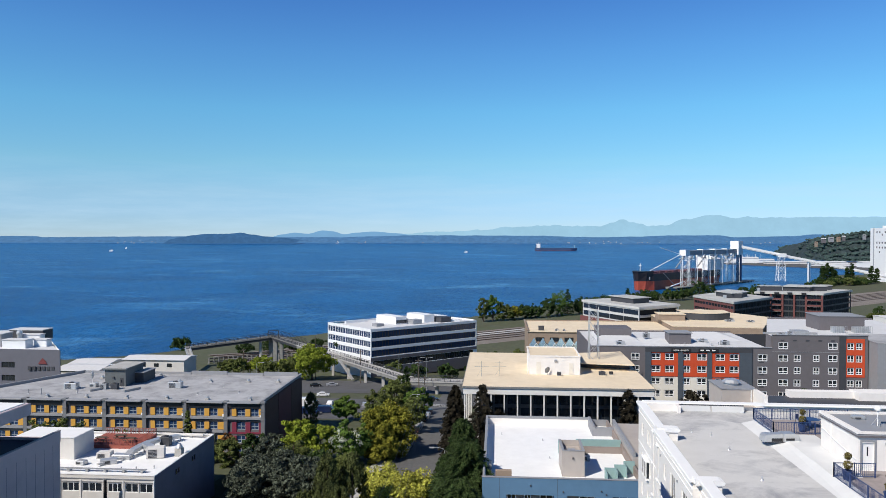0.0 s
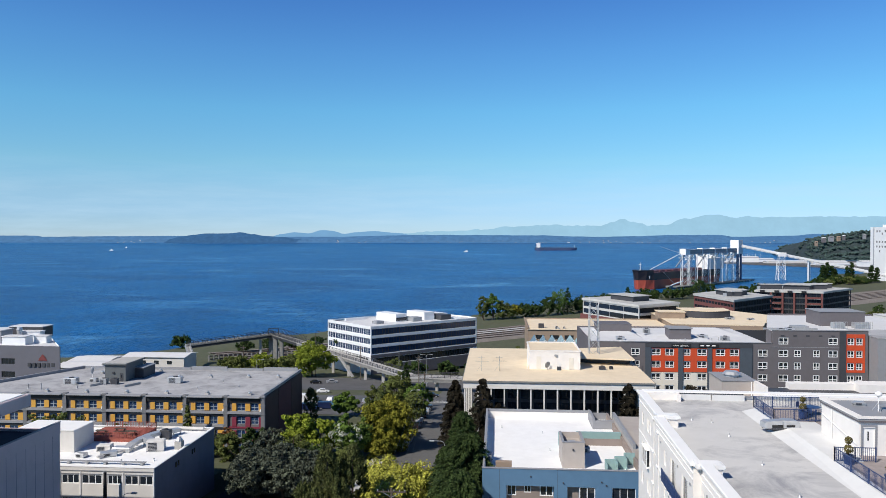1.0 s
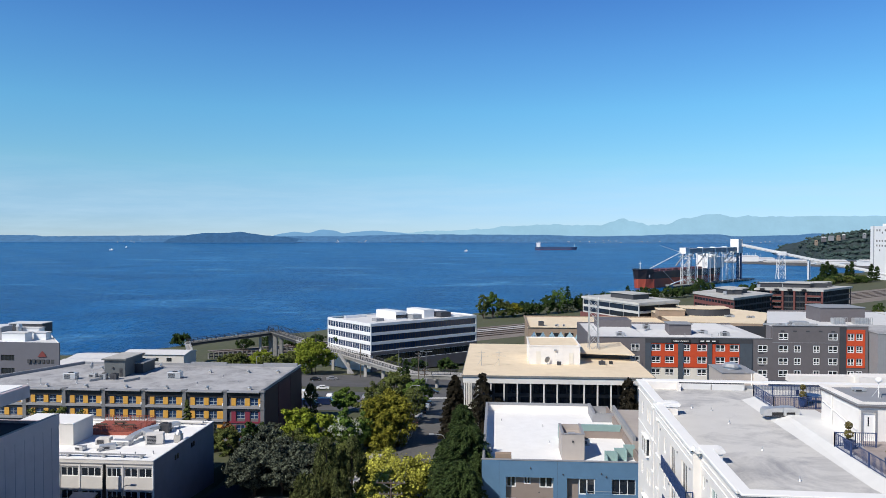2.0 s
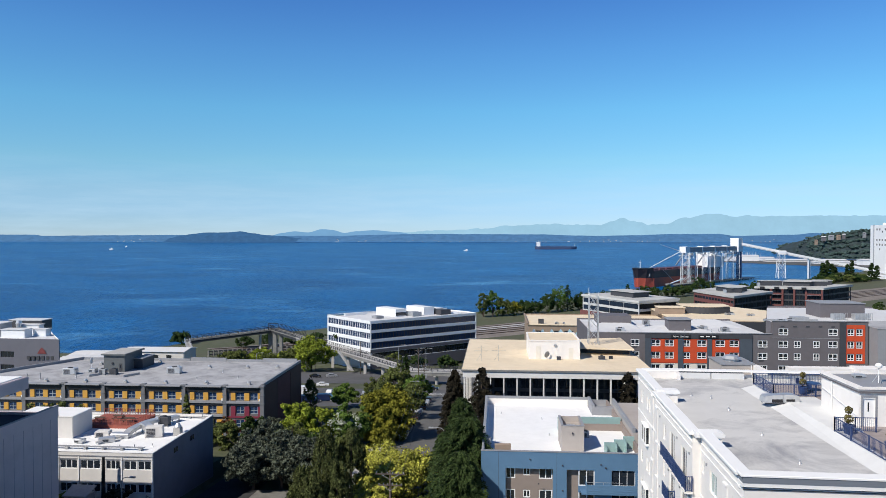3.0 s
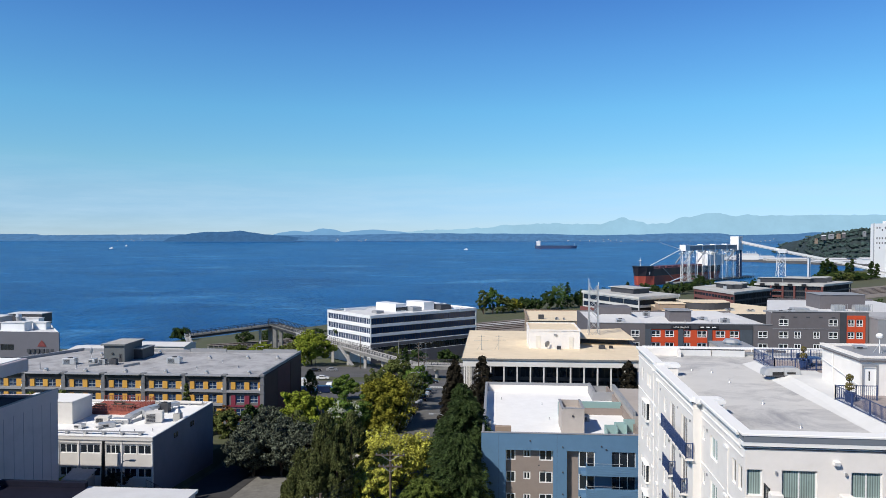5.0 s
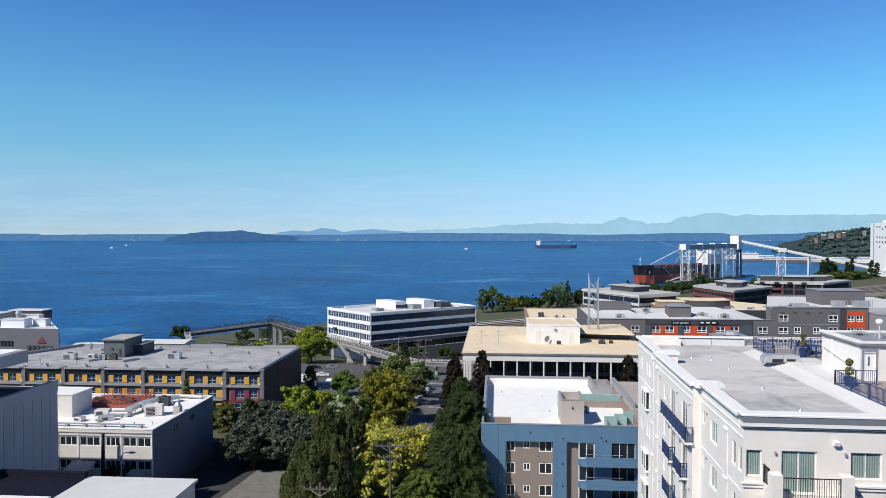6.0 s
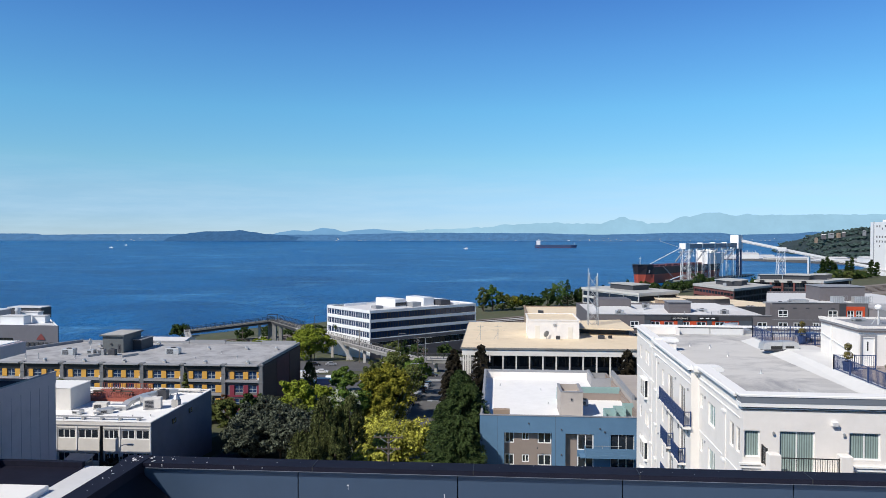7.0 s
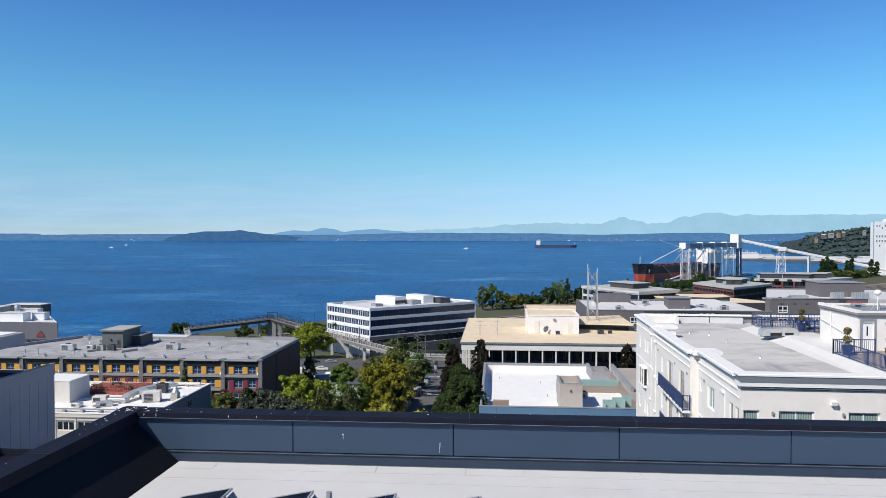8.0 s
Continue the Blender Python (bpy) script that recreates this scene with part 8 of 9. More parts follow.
def crowns(name, pts, radii, mat, rng, n=9):
    """Many rounded, lumpy tree crowns as one mesh."""
    prof = ((0.75, -0.35), (1.0, 0.05), (0.86, 0.45), (0.5, 0.8))
    v, f = [], []
    for p, r in zip(pts, radii):
        o = len(v)
        for k, (q, z) in enumerate(prof):
            for i in range(n):
                t = 2 * math.pi * (i + 0.5 * (k % 2)) / n
                w = r * q * rng.uniform(0.78, 1.2)
                v.append((p[0] + w * math.cos(t), p[1] + w * math.sin(t), p[2] + r * z * 1.05 + r * rng.uniform(-0.1, 0.1)))
        v.append((p[0], p[1], p[2] + r * rng.uniform(0.95, 1.15)))
        for k in range(3):
            f += [(o + k * n + i, o + k * n + (i + 1) % n, o + (k + 1) * n + (i + 1) % n, o + (k + 1) * n + i) for i in range(n)]
        f += [(o + 3 * n + i, o + 3 * n + (i + 1) % n, o + 4 * n) for i in range(n)]
    me = bpy.data.meshes.new(name)
    me.from_pydata(v, [], f)
    me.materials.append(mat)
    return me


hv = np.array(hs.v)
wi = rw.integers(0, len(hv), 4200)
wp = hv[wi] + rw.normal(size=(4200, 3)) * np.array([4.0, 8.0, 1.2]) + np.array([0, 0, 0.5])
# Crown colour carries the same painted haze.
wood = part("far_wood", crowns("far_wood", wp, 2.2 + 3.6 * rw.random(4200) ** 2, leaf_material("hazy_foliage", (0.046, 0.074, 0.068), 0.30), rw), None)
tagged(wood, "dense dark wood over a steep headland", "wood", kind="stuff")
for i, (x, y, z, w) in enumerate(((1000, 2262, 67, 12), (1024, 2266, 70, 14), (1046, 2266, 71, 8), (1062, 2268, 74, 7), (1120, 2262, 78, 7), (975, 2255, 56, 6))):
    hb = thing("house", "pale house among trees on a headland", "house", x, y, z, rr.uniform(-12, 12), group="headland houses")
    d, h = 8, 3.2
    part("wall", Shape().box(-w / 2, w / 2, -d / 2, d / 2, -10, h), (M_MIDGREY, M_GREY_TRIM, M_TAN)[i % 3], hb)
    for k in range(int(w / 4)):
        part("window", Shape().box(-w / 2 + 1.2 + 4 * k, -w / 2 + 3.4 + 4 * k, -d / 2 - 0.1, -d / 2 - 0.01, 0.8, 2.8), M_GLASS, hb)
    part("roof", Shape().add([(-w / 2 - 0.5, -d / 2 - 0.5, h + 0.01), (w / 2 + 0.5, -d / 2 - 0.5, h + 0.01), (w / 2 + 0.5, d / 2 + 0.5, h + 0.01), (-w / 2 - 0.5, d / 2 + 0.5, h + 0.01), (-w / 2 - 0.5, 0, h + 2.6), (w / 2 + 0.5, 0, h + 2.6)],
                             [(3, 2, 1, 0), (0, 1, 5, 4), (2, 3, 4, 5), (1, 2, 5), (3, 0, 4)]), (M_WHITE_ROOF, M_GREY_TRIM, M_TAN)[i % 3], hb)
for x0, x1, y, z1, m in ((640, 760, 2010, 15, M_OFFICE), (700, 900, 1900, 13, M_LW), (770, 960, 1780, 12, M_OFFICE), (840, 900, 1700, 20, M_OFFICE), (650, 700, 1960, 22, M_SILO), (900, 1000, 1650, 14, M_SILO), (600, 690, 1985, 8, M_DARKCONC)):
    hw = thing("warehouse", "long pale harbour warehouse by the water", "warehouse", 0, 0, 0, group="harbour warehouses")
    part("wall", Shape().box(x0, x1, y, y + 30, 2, z1 - 2), m, hw)
    part("roof", Shape().add([(x0 - 1, y - 1, z1 - 1.99), (x1 + 1, y - 1, z1 - 1.99), (x1 + 1, y + 31, z1 - 1.99), (x0 - 1, y + 31, z1 - 1.99), (x0 - 1, y + 15, z1 + 1), (x1 + 1, y + 15, z1 + 1)],
                             [(3, 2, 1, 0), (0, 1, 5, 4), (2, 3, 4, 5), (1, 2, 5), (3, 0, 4)]), M_WHITE_ROOF, hw)
qs = Shape().prism([(600, 1960), (780, 2000), (1100, 2120), (1400, 2200), (1400, 1500), (900, 1560), (760, 1740), (600, 1940)], -3, 6.8)
tagged(part("quay", qs, material("dark_wharf", (0.10, 0.10, 0.10), 0.9, 0.3, 0.05, grime=0.4, grime_scale=0.02)), "grey harbour quay reaching into the bay", "quay", kind="structure")
for i in range(40):
    bx = 560 + 5.5 * i + rr.uniform(-2, 2)
    sb = thing("sailboat", "moored white sailboat with a bare mast", "boat", bx, 2150 + rr.uniform(-30, 30), 5.8, 90, group="marina sailboats")
    hull(sb, [(0, (1.5, 2)), (8, (2, 2.4)), (14, (0.2, 0.3))], (-1, 2.4), M_SILO, "hull")
    part("mast", Shape().bar((6, 0, 2.4), (6, 0, 19), 0.5), M_SILO, sb)
# bright specks of houses along the far shore
for i in range(90):
    x = -1100 + 2900 * rr.random() if i < 75 else -2550 + 480 * rr.random()
    f = 0.2 + 0.3 * rr.random() ** 2
    dy = -120 + 30 * f / 0.35 if f < 0.35 else -90 + 50 * (f - 0.35) / 0.4
    fh = thing("house", "tiny pale house on the far shore", "house", x, 4700 + dy, 20 + 50 * f - 1.5, group="far shore houses")
    part("wall", Shape().box(-2 - 3 * rr.random(), 3, -2, 8, -6, 2.5 + 2 * rr.random()), (M_SILO, M_LW, M_LW)[i % 3], fh)
    part("roof", Shape().box(-5, 4, -2.5, 8.5, 4.51, 5.5), M_GREY_TRIM, fh)

gl = thing("glasshouse", "pale glazed roof structure behind an office", "glasshouse", 0, 0, 0)
part("wall", Shape().box(14, 36, 276, 292, 18, 35.5), M_GREY_TRIM, gl)
for i in range(6):
    x = 14.2 + 3.6 * i
    part("glazed_bay", Shape().add([(x, 276, 35.504), (x + 3.4, 276, 35.504), (x + 3.4, 292, 35.504), (x, 292, 35.504), (x + 1.7, 276.4, 38.2), (x + 1.7, 291.6, 38.2)], [(3, 2, 1, 0), (0, 1, 4), (1, 2, 5, 4), (2, 3, 5), (3, 0, 4, 5)]), M_GLASS_TEAL, gl)
    part("glazing_bar", Shape().bar((x, 276, 35.52), (x + 1.7, 276.3, 38.25), 0.15).bar((x + 3.4, 276, 35.52), (x + 1.7, 276.3, 38.25), 0.15), M_FRAME, gl)

# ---------------------------------------------------------------- trees
def broadleaf(x, y, h, r, mat, label, seed=1, leaves=5000, size=0.24, trunk=0.35, clumps=60, group="street trees", z=None, gap=0.25):
    """A tapered trunk with limbs and a crown of leaf clumps with gaps."""
    rng = np.random.default_rng(seed)
    g = height(x, y) if z is None else z
    t = thing("tree", label, "tree", x, y, g - 0.1, group=group)
    hc = h * trunk
    tr = Shape()
    r0 = 0.022 * h + 0.06
    tr.tube((0, 0, 0), (0.1, 0, hc), r0, r0 * 0.75, 8).tube((0.1, 0, hc), (0, 0.1, h * 0.8), r0 * 0.75, r0 * 0.2, 7)
    part("trunk", tr, M_BARK, t)
    # clump centres over an uneven ellipsoid
    d = rng.normal(size=(clumps, 3))
    d[:, 2] = d[:, 2] * 0.9 + 0.25
    d /= np.linalg.norm(d, axis=1)[:, None]
    rad = rng.uniform(0.45, 1.0, clumps) ** 0.6
    lump = 1 + 0.22 * np.sin(3 * np.arctan2(d[:, 1], d[:, 0]) + seed) + 0.12 * rng.normal(size=clumps)
    hz = (h - hc * 0.8) / 2
    cc = d * (rad * lump)[:, None] * np.array([r * 0.9, r * 0.9, hz * 0.8]) + np.array([0, 0, hc * 0.8 + hz * 0.86])
    for i in range(0, clumps, max(1, clumps // 7)):
        b = Vector((0.05, 0.05, hc * (0.8 + 0.5 * rng.random())))
        e = Vector(cc[i])
        part("limb", Shape().tube(b, b + (e - b) * 0.85, r0 * 0.4, r0 * 0.1, 5), M_BARK, t)
    per = leaves // clumps
    idx = np.repeat(np.arange(clumps), per)
    cr = np.maximum(r * rng.uniform(0.13, 0.27, clumps), 0.45)
    off = rng.normal(size=(len(idx), 3))
    off /= np.linalg.norm(off, axis=1)[:, None]
    off *= (rng.uniform(0.35, 1.0, len(idx)) ** 0.6 * cr[idx])[:, None]
    off[:, 2] *= 0.75
    p = cc[idx] + off
    nrm = off / (np.linalg.norm(off, axis=1)[:, None] + 1e-9) + rng.normal(size=off.shape) * 0.55 + np.array([0, 0, 0.35])
    nrm /= np.linalg.norm(nrm, axis=1)[:, None]
    part("crown", quads("crown", p, nrm, size, mat, rng), None, t)
    return t


def conifer(x, y, h, r, mat, label, seed=1, leaves=6000, size=0.28, power=0.8, group="conifers", z=None, droop=0.25, nb=130):
    """A straight trunk with whorls of drooping, needled boughs."""
    rng = np.random.default_rng(seed)
    g = height(x, y) if z is None else z
    t = thing("conifer", label, "tree", x, y, g - 0.1, group=group)
    part("trunk", Shape().tube((0, 0, 0), (0, 0, h * 0.97), 0.02 * h + 0.05, 0.03, 8), M_BARK, t)
    bz = np.sort(rng.uniform(0.06, 0.985, nb))
    ang = rng.uniform(0, 2 * np.pi, nb)
    ln = r * (1 - bz) ** power * rng.uniform(0.7, 1.15, nb) + 0.15
    per = leaves // nb
    idx = np.repeat(np.arange(nb), per)
    f = rng.uniform(0.12, 1.0, len(idx)) ** 0.7
    w = ln[idx] * 0.22 * (1.1 - f)
    px = np.cos(ang[idx]) * ln[idx] * f + rng.normal(size=len(idx)) * w
    py = np.sin(ang[idx]) * ln[idx] * f + rng.normal(size=len(idx)) * w
    pz = bz[idx] * h - droop * ln[idx] * f ** 1.5 + 0.12 * ln[idx] * np.sin(f * 3) + rng.normal(size=len(idx)) * 0.1 * h / 12
    p = np.stack([px, py, pz], axis=1)
    nrm = np.stack([np.cos(ang[idx]) * 0.7, np.sin(ang[idx]) * 0.7, np.full(len(idx), 0.7)], axis=1) + rng.normal(size=p.shape) * 0.5
    nrm /= np.linalg.norm(nrm, axis=1)[:, None]
    for i in range(0, nb, nb // 8):
        part("bough", Shape().tube((0, 0, bz[i] * h), (math.cos(ang[i]) * ln[i] * 0.8, math.sin(ang[i]) * ln[i] * 0.8, bz[i] * h - droop * ln[i] * 0.6), 0.05, 0.02, 4), M_BARK, t)
    axis = np.stack([np.cos(ang[idx]), np.sin(ang[idx]), np.full(len(idx), -0.3)], axis=1)
    part("crown", quads("crown", p, nrm, size * (1.35 if size < 0.2 else 1.0), mat, rng, 0.24 if size < 0.2 else 0.45, axis), None, t)
    return t


def cypress(x, y, h, r, mat, label, seed=1, tufts=210, per=110, size=0.125):
    """A dense column of upright sprays."""
    rng = np.random.default_rng(seed)
    g = height(x, y)
    t = thing("cypress", label, "tree", x, y, g - 0.1, group="cypresses")
    part("trunk", Shape().tube((0, 0, 0), (0, 0, h * 0.93), 0.02 * h + 0.05, 0.03, 8), M_BARK, t)
    f = np.sort(rng.uniform(0.03, 1.0, tufts))
    prof = np.minimum(1.0, 0.55 + 1.6 * f) * (1 - np.clip((f - 0.45) / 0.56, 0, 1) ** 2.2) ** 0.75
    ang = rng.uniform(0, 2 * np.pi, tufts)
    rr = r * prof * rng.uniform(0.72, 1.08, tufts)
    cc = np.stack([np.cos(ang) * rr, np.sin(ang) * rr, f * h * 0.95], axis=1)
    idx = np.repeat(np.arange(tufts), per)
    k = rng.uniform(0, 1, len(idx))
    tl = rng.uniform(0.9, 1.7, tufts)[idx]
    wid = 0.30 * np.sin(np.pi * np.clip(k * 0.85 + 0.12, 0, 1))
    off = rng.normal(size=(len(idx), 3)) * 0.6
    p = cc[idx] * 1.0
    p[:, 0] += np.cos(ang[idx]) * 0.25 * k + off[:, 0] * wid
    p[:, 1] += np.sin(ang[idx]) * 0.25 * k + off[:, 1] * wid
    p[:, 2] += (k - 0.5) * tl
    nrm = np.stack([np.cos(ang[idx]), np.sin(ang[idx]), np.full(len(idx), 0.25)], axis=1) + rng.normal(size=p.shape) * 0.45
    nrm /= np.linalg.norm(nrm, axis=1)[:, None]
    axis = np.stack([np.cos(ang[idx]) * 0.3, np.sin(ang[idx]) * 0.3, np.ones(len(idx))], axis=1) + rng.normal(size=p.shape) * 0.45
    part("crown", quads("crown", p, nrm, size * 1.15, mat, rng, 0.45, axis), None, t)
    return t


# near trees along the street
M_FIR = leaf_material("fir_needles", (0.040, 0.064, 0.019), 0.8)
conifer(-3.5, 96, 15.3, 5.8, M_FIR, "tall dark green fir beside a street", 3, 90000, 0.14, 0.45, droop=0.1, nb=400)
conifer(-5.0, 117, 14.2, 4.8, M_FIR, "tall green fir behind another along a street", 4, 60000, 0.15, 0.5, droop=0.08, nb=330)
conifer(-3.7, 87.6, 12.2, 5.0, M_FIR, "broad dark fir close to a blue building", 61, 70000, 0.14, 0.5, droop=0.12, nb=330)
conifer(-6.9, 106, 10.6, 3.8, M_FIR, "middling green fir between two taller ones", 6, 40000, 0.15, 0.5, droop=0.08, nb=260)
conifer(-8.0, 84.5, 7.2, 4.6, leaf_material("light_fir_needles", (0.085, 0.115, 0.022), 0.5), "broad low green conifer beside a street", 5, 30000, 0.18, 0.45, nb=260, droop=-0.1)
M_CYPRESS = leaf_material("cypress_sprays", (0.088, 0.102, 0.034), 0.8)
for i, (x, y, h, r) in enumerate(((-25.2, 92.5, 9.3, 1.6), (-22.6, 95.5, 12.9, 2.1), (-19.6, 98, 12.6, 2.1), (-26.9, 94.5, 6.2, 1.5), (-23.2, 91.0, 8.4, 1.7), (-20.4, 92.5, 9.4, 1.8))):
    cypress(x, y, h, r, M_CYPRESS, "dense dark cypress beside a yard", 20 + i)
broadleaf(-14.6, 107.5, 8.6, 6.4, L_BRIGHT, "bright yellow-green leafy tree under power lines", 7, 34000, 0.2, 0.0, 200)
broadleaf(-17.1, 96.0, 6.6, 3.5, L_BRIGHT, "low bright yellow-green tree beside a street", 77, 20000, 0.2, 0.0, 110)
broadleaf(-40.8, 118.3, 10.6, 4.8, L_GREYGREEN, "dusky grey-leaved broad tree beside a low building", 8, 21000, 0.21, 0.14, 140)
broadleaf(-36.3, 119.3, 10.8, 4.8, L_GREYGREEN, "dusky grey-leaved broad tree beside a low building", 9, 21000, 0.21, 0.14, 140)
broadleaf(-31.4, 118.5, 10.4, 4.0, L_GREYGREEN, "dusky grey-leaved broad tree beside a low building", 10, 16000, 0.21, 0.14, 120)
broadleaf(-39.5, 142, 10.8, 3.8, L_YELLOWGREEN, "yellow-green street tree beside a road", 11, 8000, 0.24, 0.12, 80)
broadleaf(-35.0, 141, 9.6, 3.4, L_YELLOWGREEN, "yellow-green street tree beside a road", 12, 7000, 0.24, 0.12, 70)
broadleaf(-29.5, 142, 9.4, 4.4, L_GREEN, "green street tree with pale blossom", 13, 9000, 0.24, 0.1, 90)
broadleaf(-29.7, 140.5, 8.2, 3.8, leaf_material("pale_blossom", (0.42, 0.45, 0.36), 0.3), "pale blossoming tree beside a street", 14, 1300, 0.22, 0.3, 60)
broadleaf(-22.6, 150, 13.2, 5.4, L_AUTUMN, "large golden-green street tree", 15, 26000, 0.23, 0.02, 170)
broadleaf(-23.5, 145.5, 6.5, 4.6, L_AUTUMN, "low golden-green tree beside a street", 38, 14000, 0.22, 0.02, 110)
broadleaf(-26.5, 158, 11.5, 4.5, L_OLIVE, "olive-green street tree beside a road", 16, 9000, 0.27, 0.2, 90)
broadleaf(-20.3, 177, 10.5, 4.0, L_OLIVE, "thin olive-green street tree", 17, 5500, 0.26, 0.25, 70)
broadleaf(-20.5, 190, 11.0, 4.0, L_GREEN, "green street tree beside a road", 18, 6500, 0.27, 0.22, 70)
broadleaf(-28.5, 204, 12.0, 4.6, L_OLIVE, "olive-green street tree beside a road", 19, 7000, 0.28, 0.22, 80)
conifer(-26.5, 211, 14.0, 2.6, L_DARK, "slim dark conifer beside a parking lot", 40, 5000, 0.3, 0.6)
broadleaf(-41, 193, 7.5, 3.7, L_GREEN, "round yellow-green tree in a parking lot", 21, 8000, 0.24, 0.1, 80)
broadleaf(-33.5, 200, 9.0, 3.6, L_OLIVE, "olive tree in a parking lot", 22, 6000, 0.24, 0.1, 70)
broadleaf(-46, 146.5, 6.0, 1.8, L_GREYGREEN, "thin grey bare-twigged shrub by a hotel", 23, 1600, 0.2, 0.2, 30)
for i, (x, y, h) in enumerate(((-2.3, 144.6, 16.5), (1.2, 143.8, 11.5), (27.3, 146, 15.8), (-8.6, 158, 14.5), (-9.2, 170, 13), (30.0, 144.5, 12.5), (-8.6, 150, 12.5))):
    conifer(x, y, h, (4.2, 3.6, 3.2, 3.6, 3.4, 3.4, 3.6)[i], L_PURPLE, "dark reddish evergreen beside an office", 50 + i, 20000, 0.22, 0.5)
broadleaf(-88.5, 138.5, 10.2, 4.2, L_OLIVE, "olive-green tree in front of a hotel", 24, 8000, 0.24, 0.1, 80)
broadleaf(-93, 138, 8.8, 3.4, L_OLIVE, "olive-green tree in front of a hotel", 25, 6000, 0.24, 0.1, 70)
broadleaf(-76.5, 139, 7.0, 2.2, L_GREEN, "small green tree in front of a hotel", 26, 3500, 0.24, 0.2, 50)
conifer(-65.3, 146.5, 9.6, 1.5, L_OLIVE, "slim green conifer in front of a hotel", 60, 4000, 0.25, 0.7)
broadleaf(-56.0, 145.5, 6.0, 1.5, leaf_material("rust_leaves", (0.17, 0.08, 0.03)), "small rust-leaved tree in front of a hotel", 27, 2500, 0.22, 0.25, 40)
for x, y, h in ((-48.3, 183.5, 9.0),):
    cypress(x, y, h, 1.6, M_CYPRESS, "slim dark cypress beside a hotel", 28, 110, 60, 0.16)
broadleaf(-42.8, 122.5, 7.6, 3.6, L_GREYGREEN, "low dusky grey-leaved tree beside a low building", 36, 14000, 0.22, 0.03, 110)
broadleaf(-34.0, 123.5, 7.9, 4.0, L_GREYGREEN, "low dusky grey-leaved tree beside a low building", 37, 14000, 0.22, 0.03, 110)
for i, (x, y, h, r) in enumerate(((-58.5, 140, 6.2, 2.8), (-53.0, 138, 6.8, 3.0), (-48.0, 138.5, 7.4, 3.0), (-43.5, 134, 7.8, 3.4), (-38.0, 132, 8.0, 3.6), (-32.5, 131, 6.8, 3.6), (-45.5, 128, 5.6, 3.0), (-27.5, 130, 7.2, 3.2))):
    broadleaf(x, y, h, r, (L_GREYGREEN, L_OLIVE, L_DARK)[i % 3], "dusky shrubby tree below a hotel", 300 + i, 7000, 0.22, 0.02, 70)
# low plants behind the near buildings
broadleaf(-62, 97.5, 2.6, 1.4, L_YELLOWGREEN, "yellow-green shrub by a low building", 30, 1500, 0.16, 0.1, 25, "shrubs")
broadleaf(-54.0, 97.8, 3.6, 1.8, L_PURPLE, "dark shrub by a low building", 31, 1800, 0.2, 0.1, 30, "shrubs")
for i, (x, y, h, r) in enumerate(((47, 170, 14, 4.0), (57, 170, 9, 2.4), (75, 176, 13, 3.6), (96, 172, 17, 4.2), (104, 170, 16, 4.0), (86, 174, 10, 2.5))):
    broadleaf(x, y, h, r, L_PURPLE if i != 2 else L_DARK, "dark red-leaved street tree before apartments", 70 + i, 5000, 0.28, 0.25, 60)
# waterfront
broadleaf(-80.5, 306, 17.0, 8.5, L_YELLOWGREEN, "large yellow-green tree beside a ramp bridge", 32, 12000, 0.42, 0.15, 120)
broadleaf(-90, 304, 11.0, 5.5, L_OLIVE, "olive-green tree beside a ramp bridge", 33, 5000, 0.42, 0.15, 70)
broadleaf(-72, 345, 22.0, 7.5, L_DARK, "dark green tree beside an office", 34, 6000, 0.5, 0.15, 80)
for i, (x, y, h, r) in enumerate(((-118, 318, 9, 5), (-110, 322, 10, 6), (-104, 318, 8, 5), (-97, 322, 9, 5.5), (-125, 322, 8, 4.5))):
    broadleaf(x, y, h, r, L_YELLOWGREEN if i % 2 else L_OLIVE, "yellow-green tree near the railway", 80 + i, 3500, 0.4, 0.15, 60)
broadleaf(-206, 452, 9.5, 6.5, L_DARK, "round dark tree on the shore", 35, 5000, 0.5, 0.05, 80)
for i in range(7):
    broadleaf(-150 + 13 * i, 415 + 6 * i, 9, 5.5, L_DARK, "dark tree along the shore park", 90 + i, 2600, 0.45, 0.12, 45)
for i, (x, y, h, r) in enumerate(((-42, 295, 10, 5), (-33, 298, 9, 4.5), (-20, 303, 9.5, 5), (2, 292, 11, 6), (8, 300, 10, 5), (-8, 322, 9, 5), (-3, 345, 12, 6), (12, 345, 14, 6))):
    broadleaf(x, y, h, r, (L_OLIVE, L_DARK, L_DARK, L_YELLOWGREEN, L_OLIVE, L_DARK, L_DARK, L_OLIVE)[i], "green tree in front of a waterfront office", 100 + i, 4000, 0.4, 0.15, 60)
rt = random.Random(3)
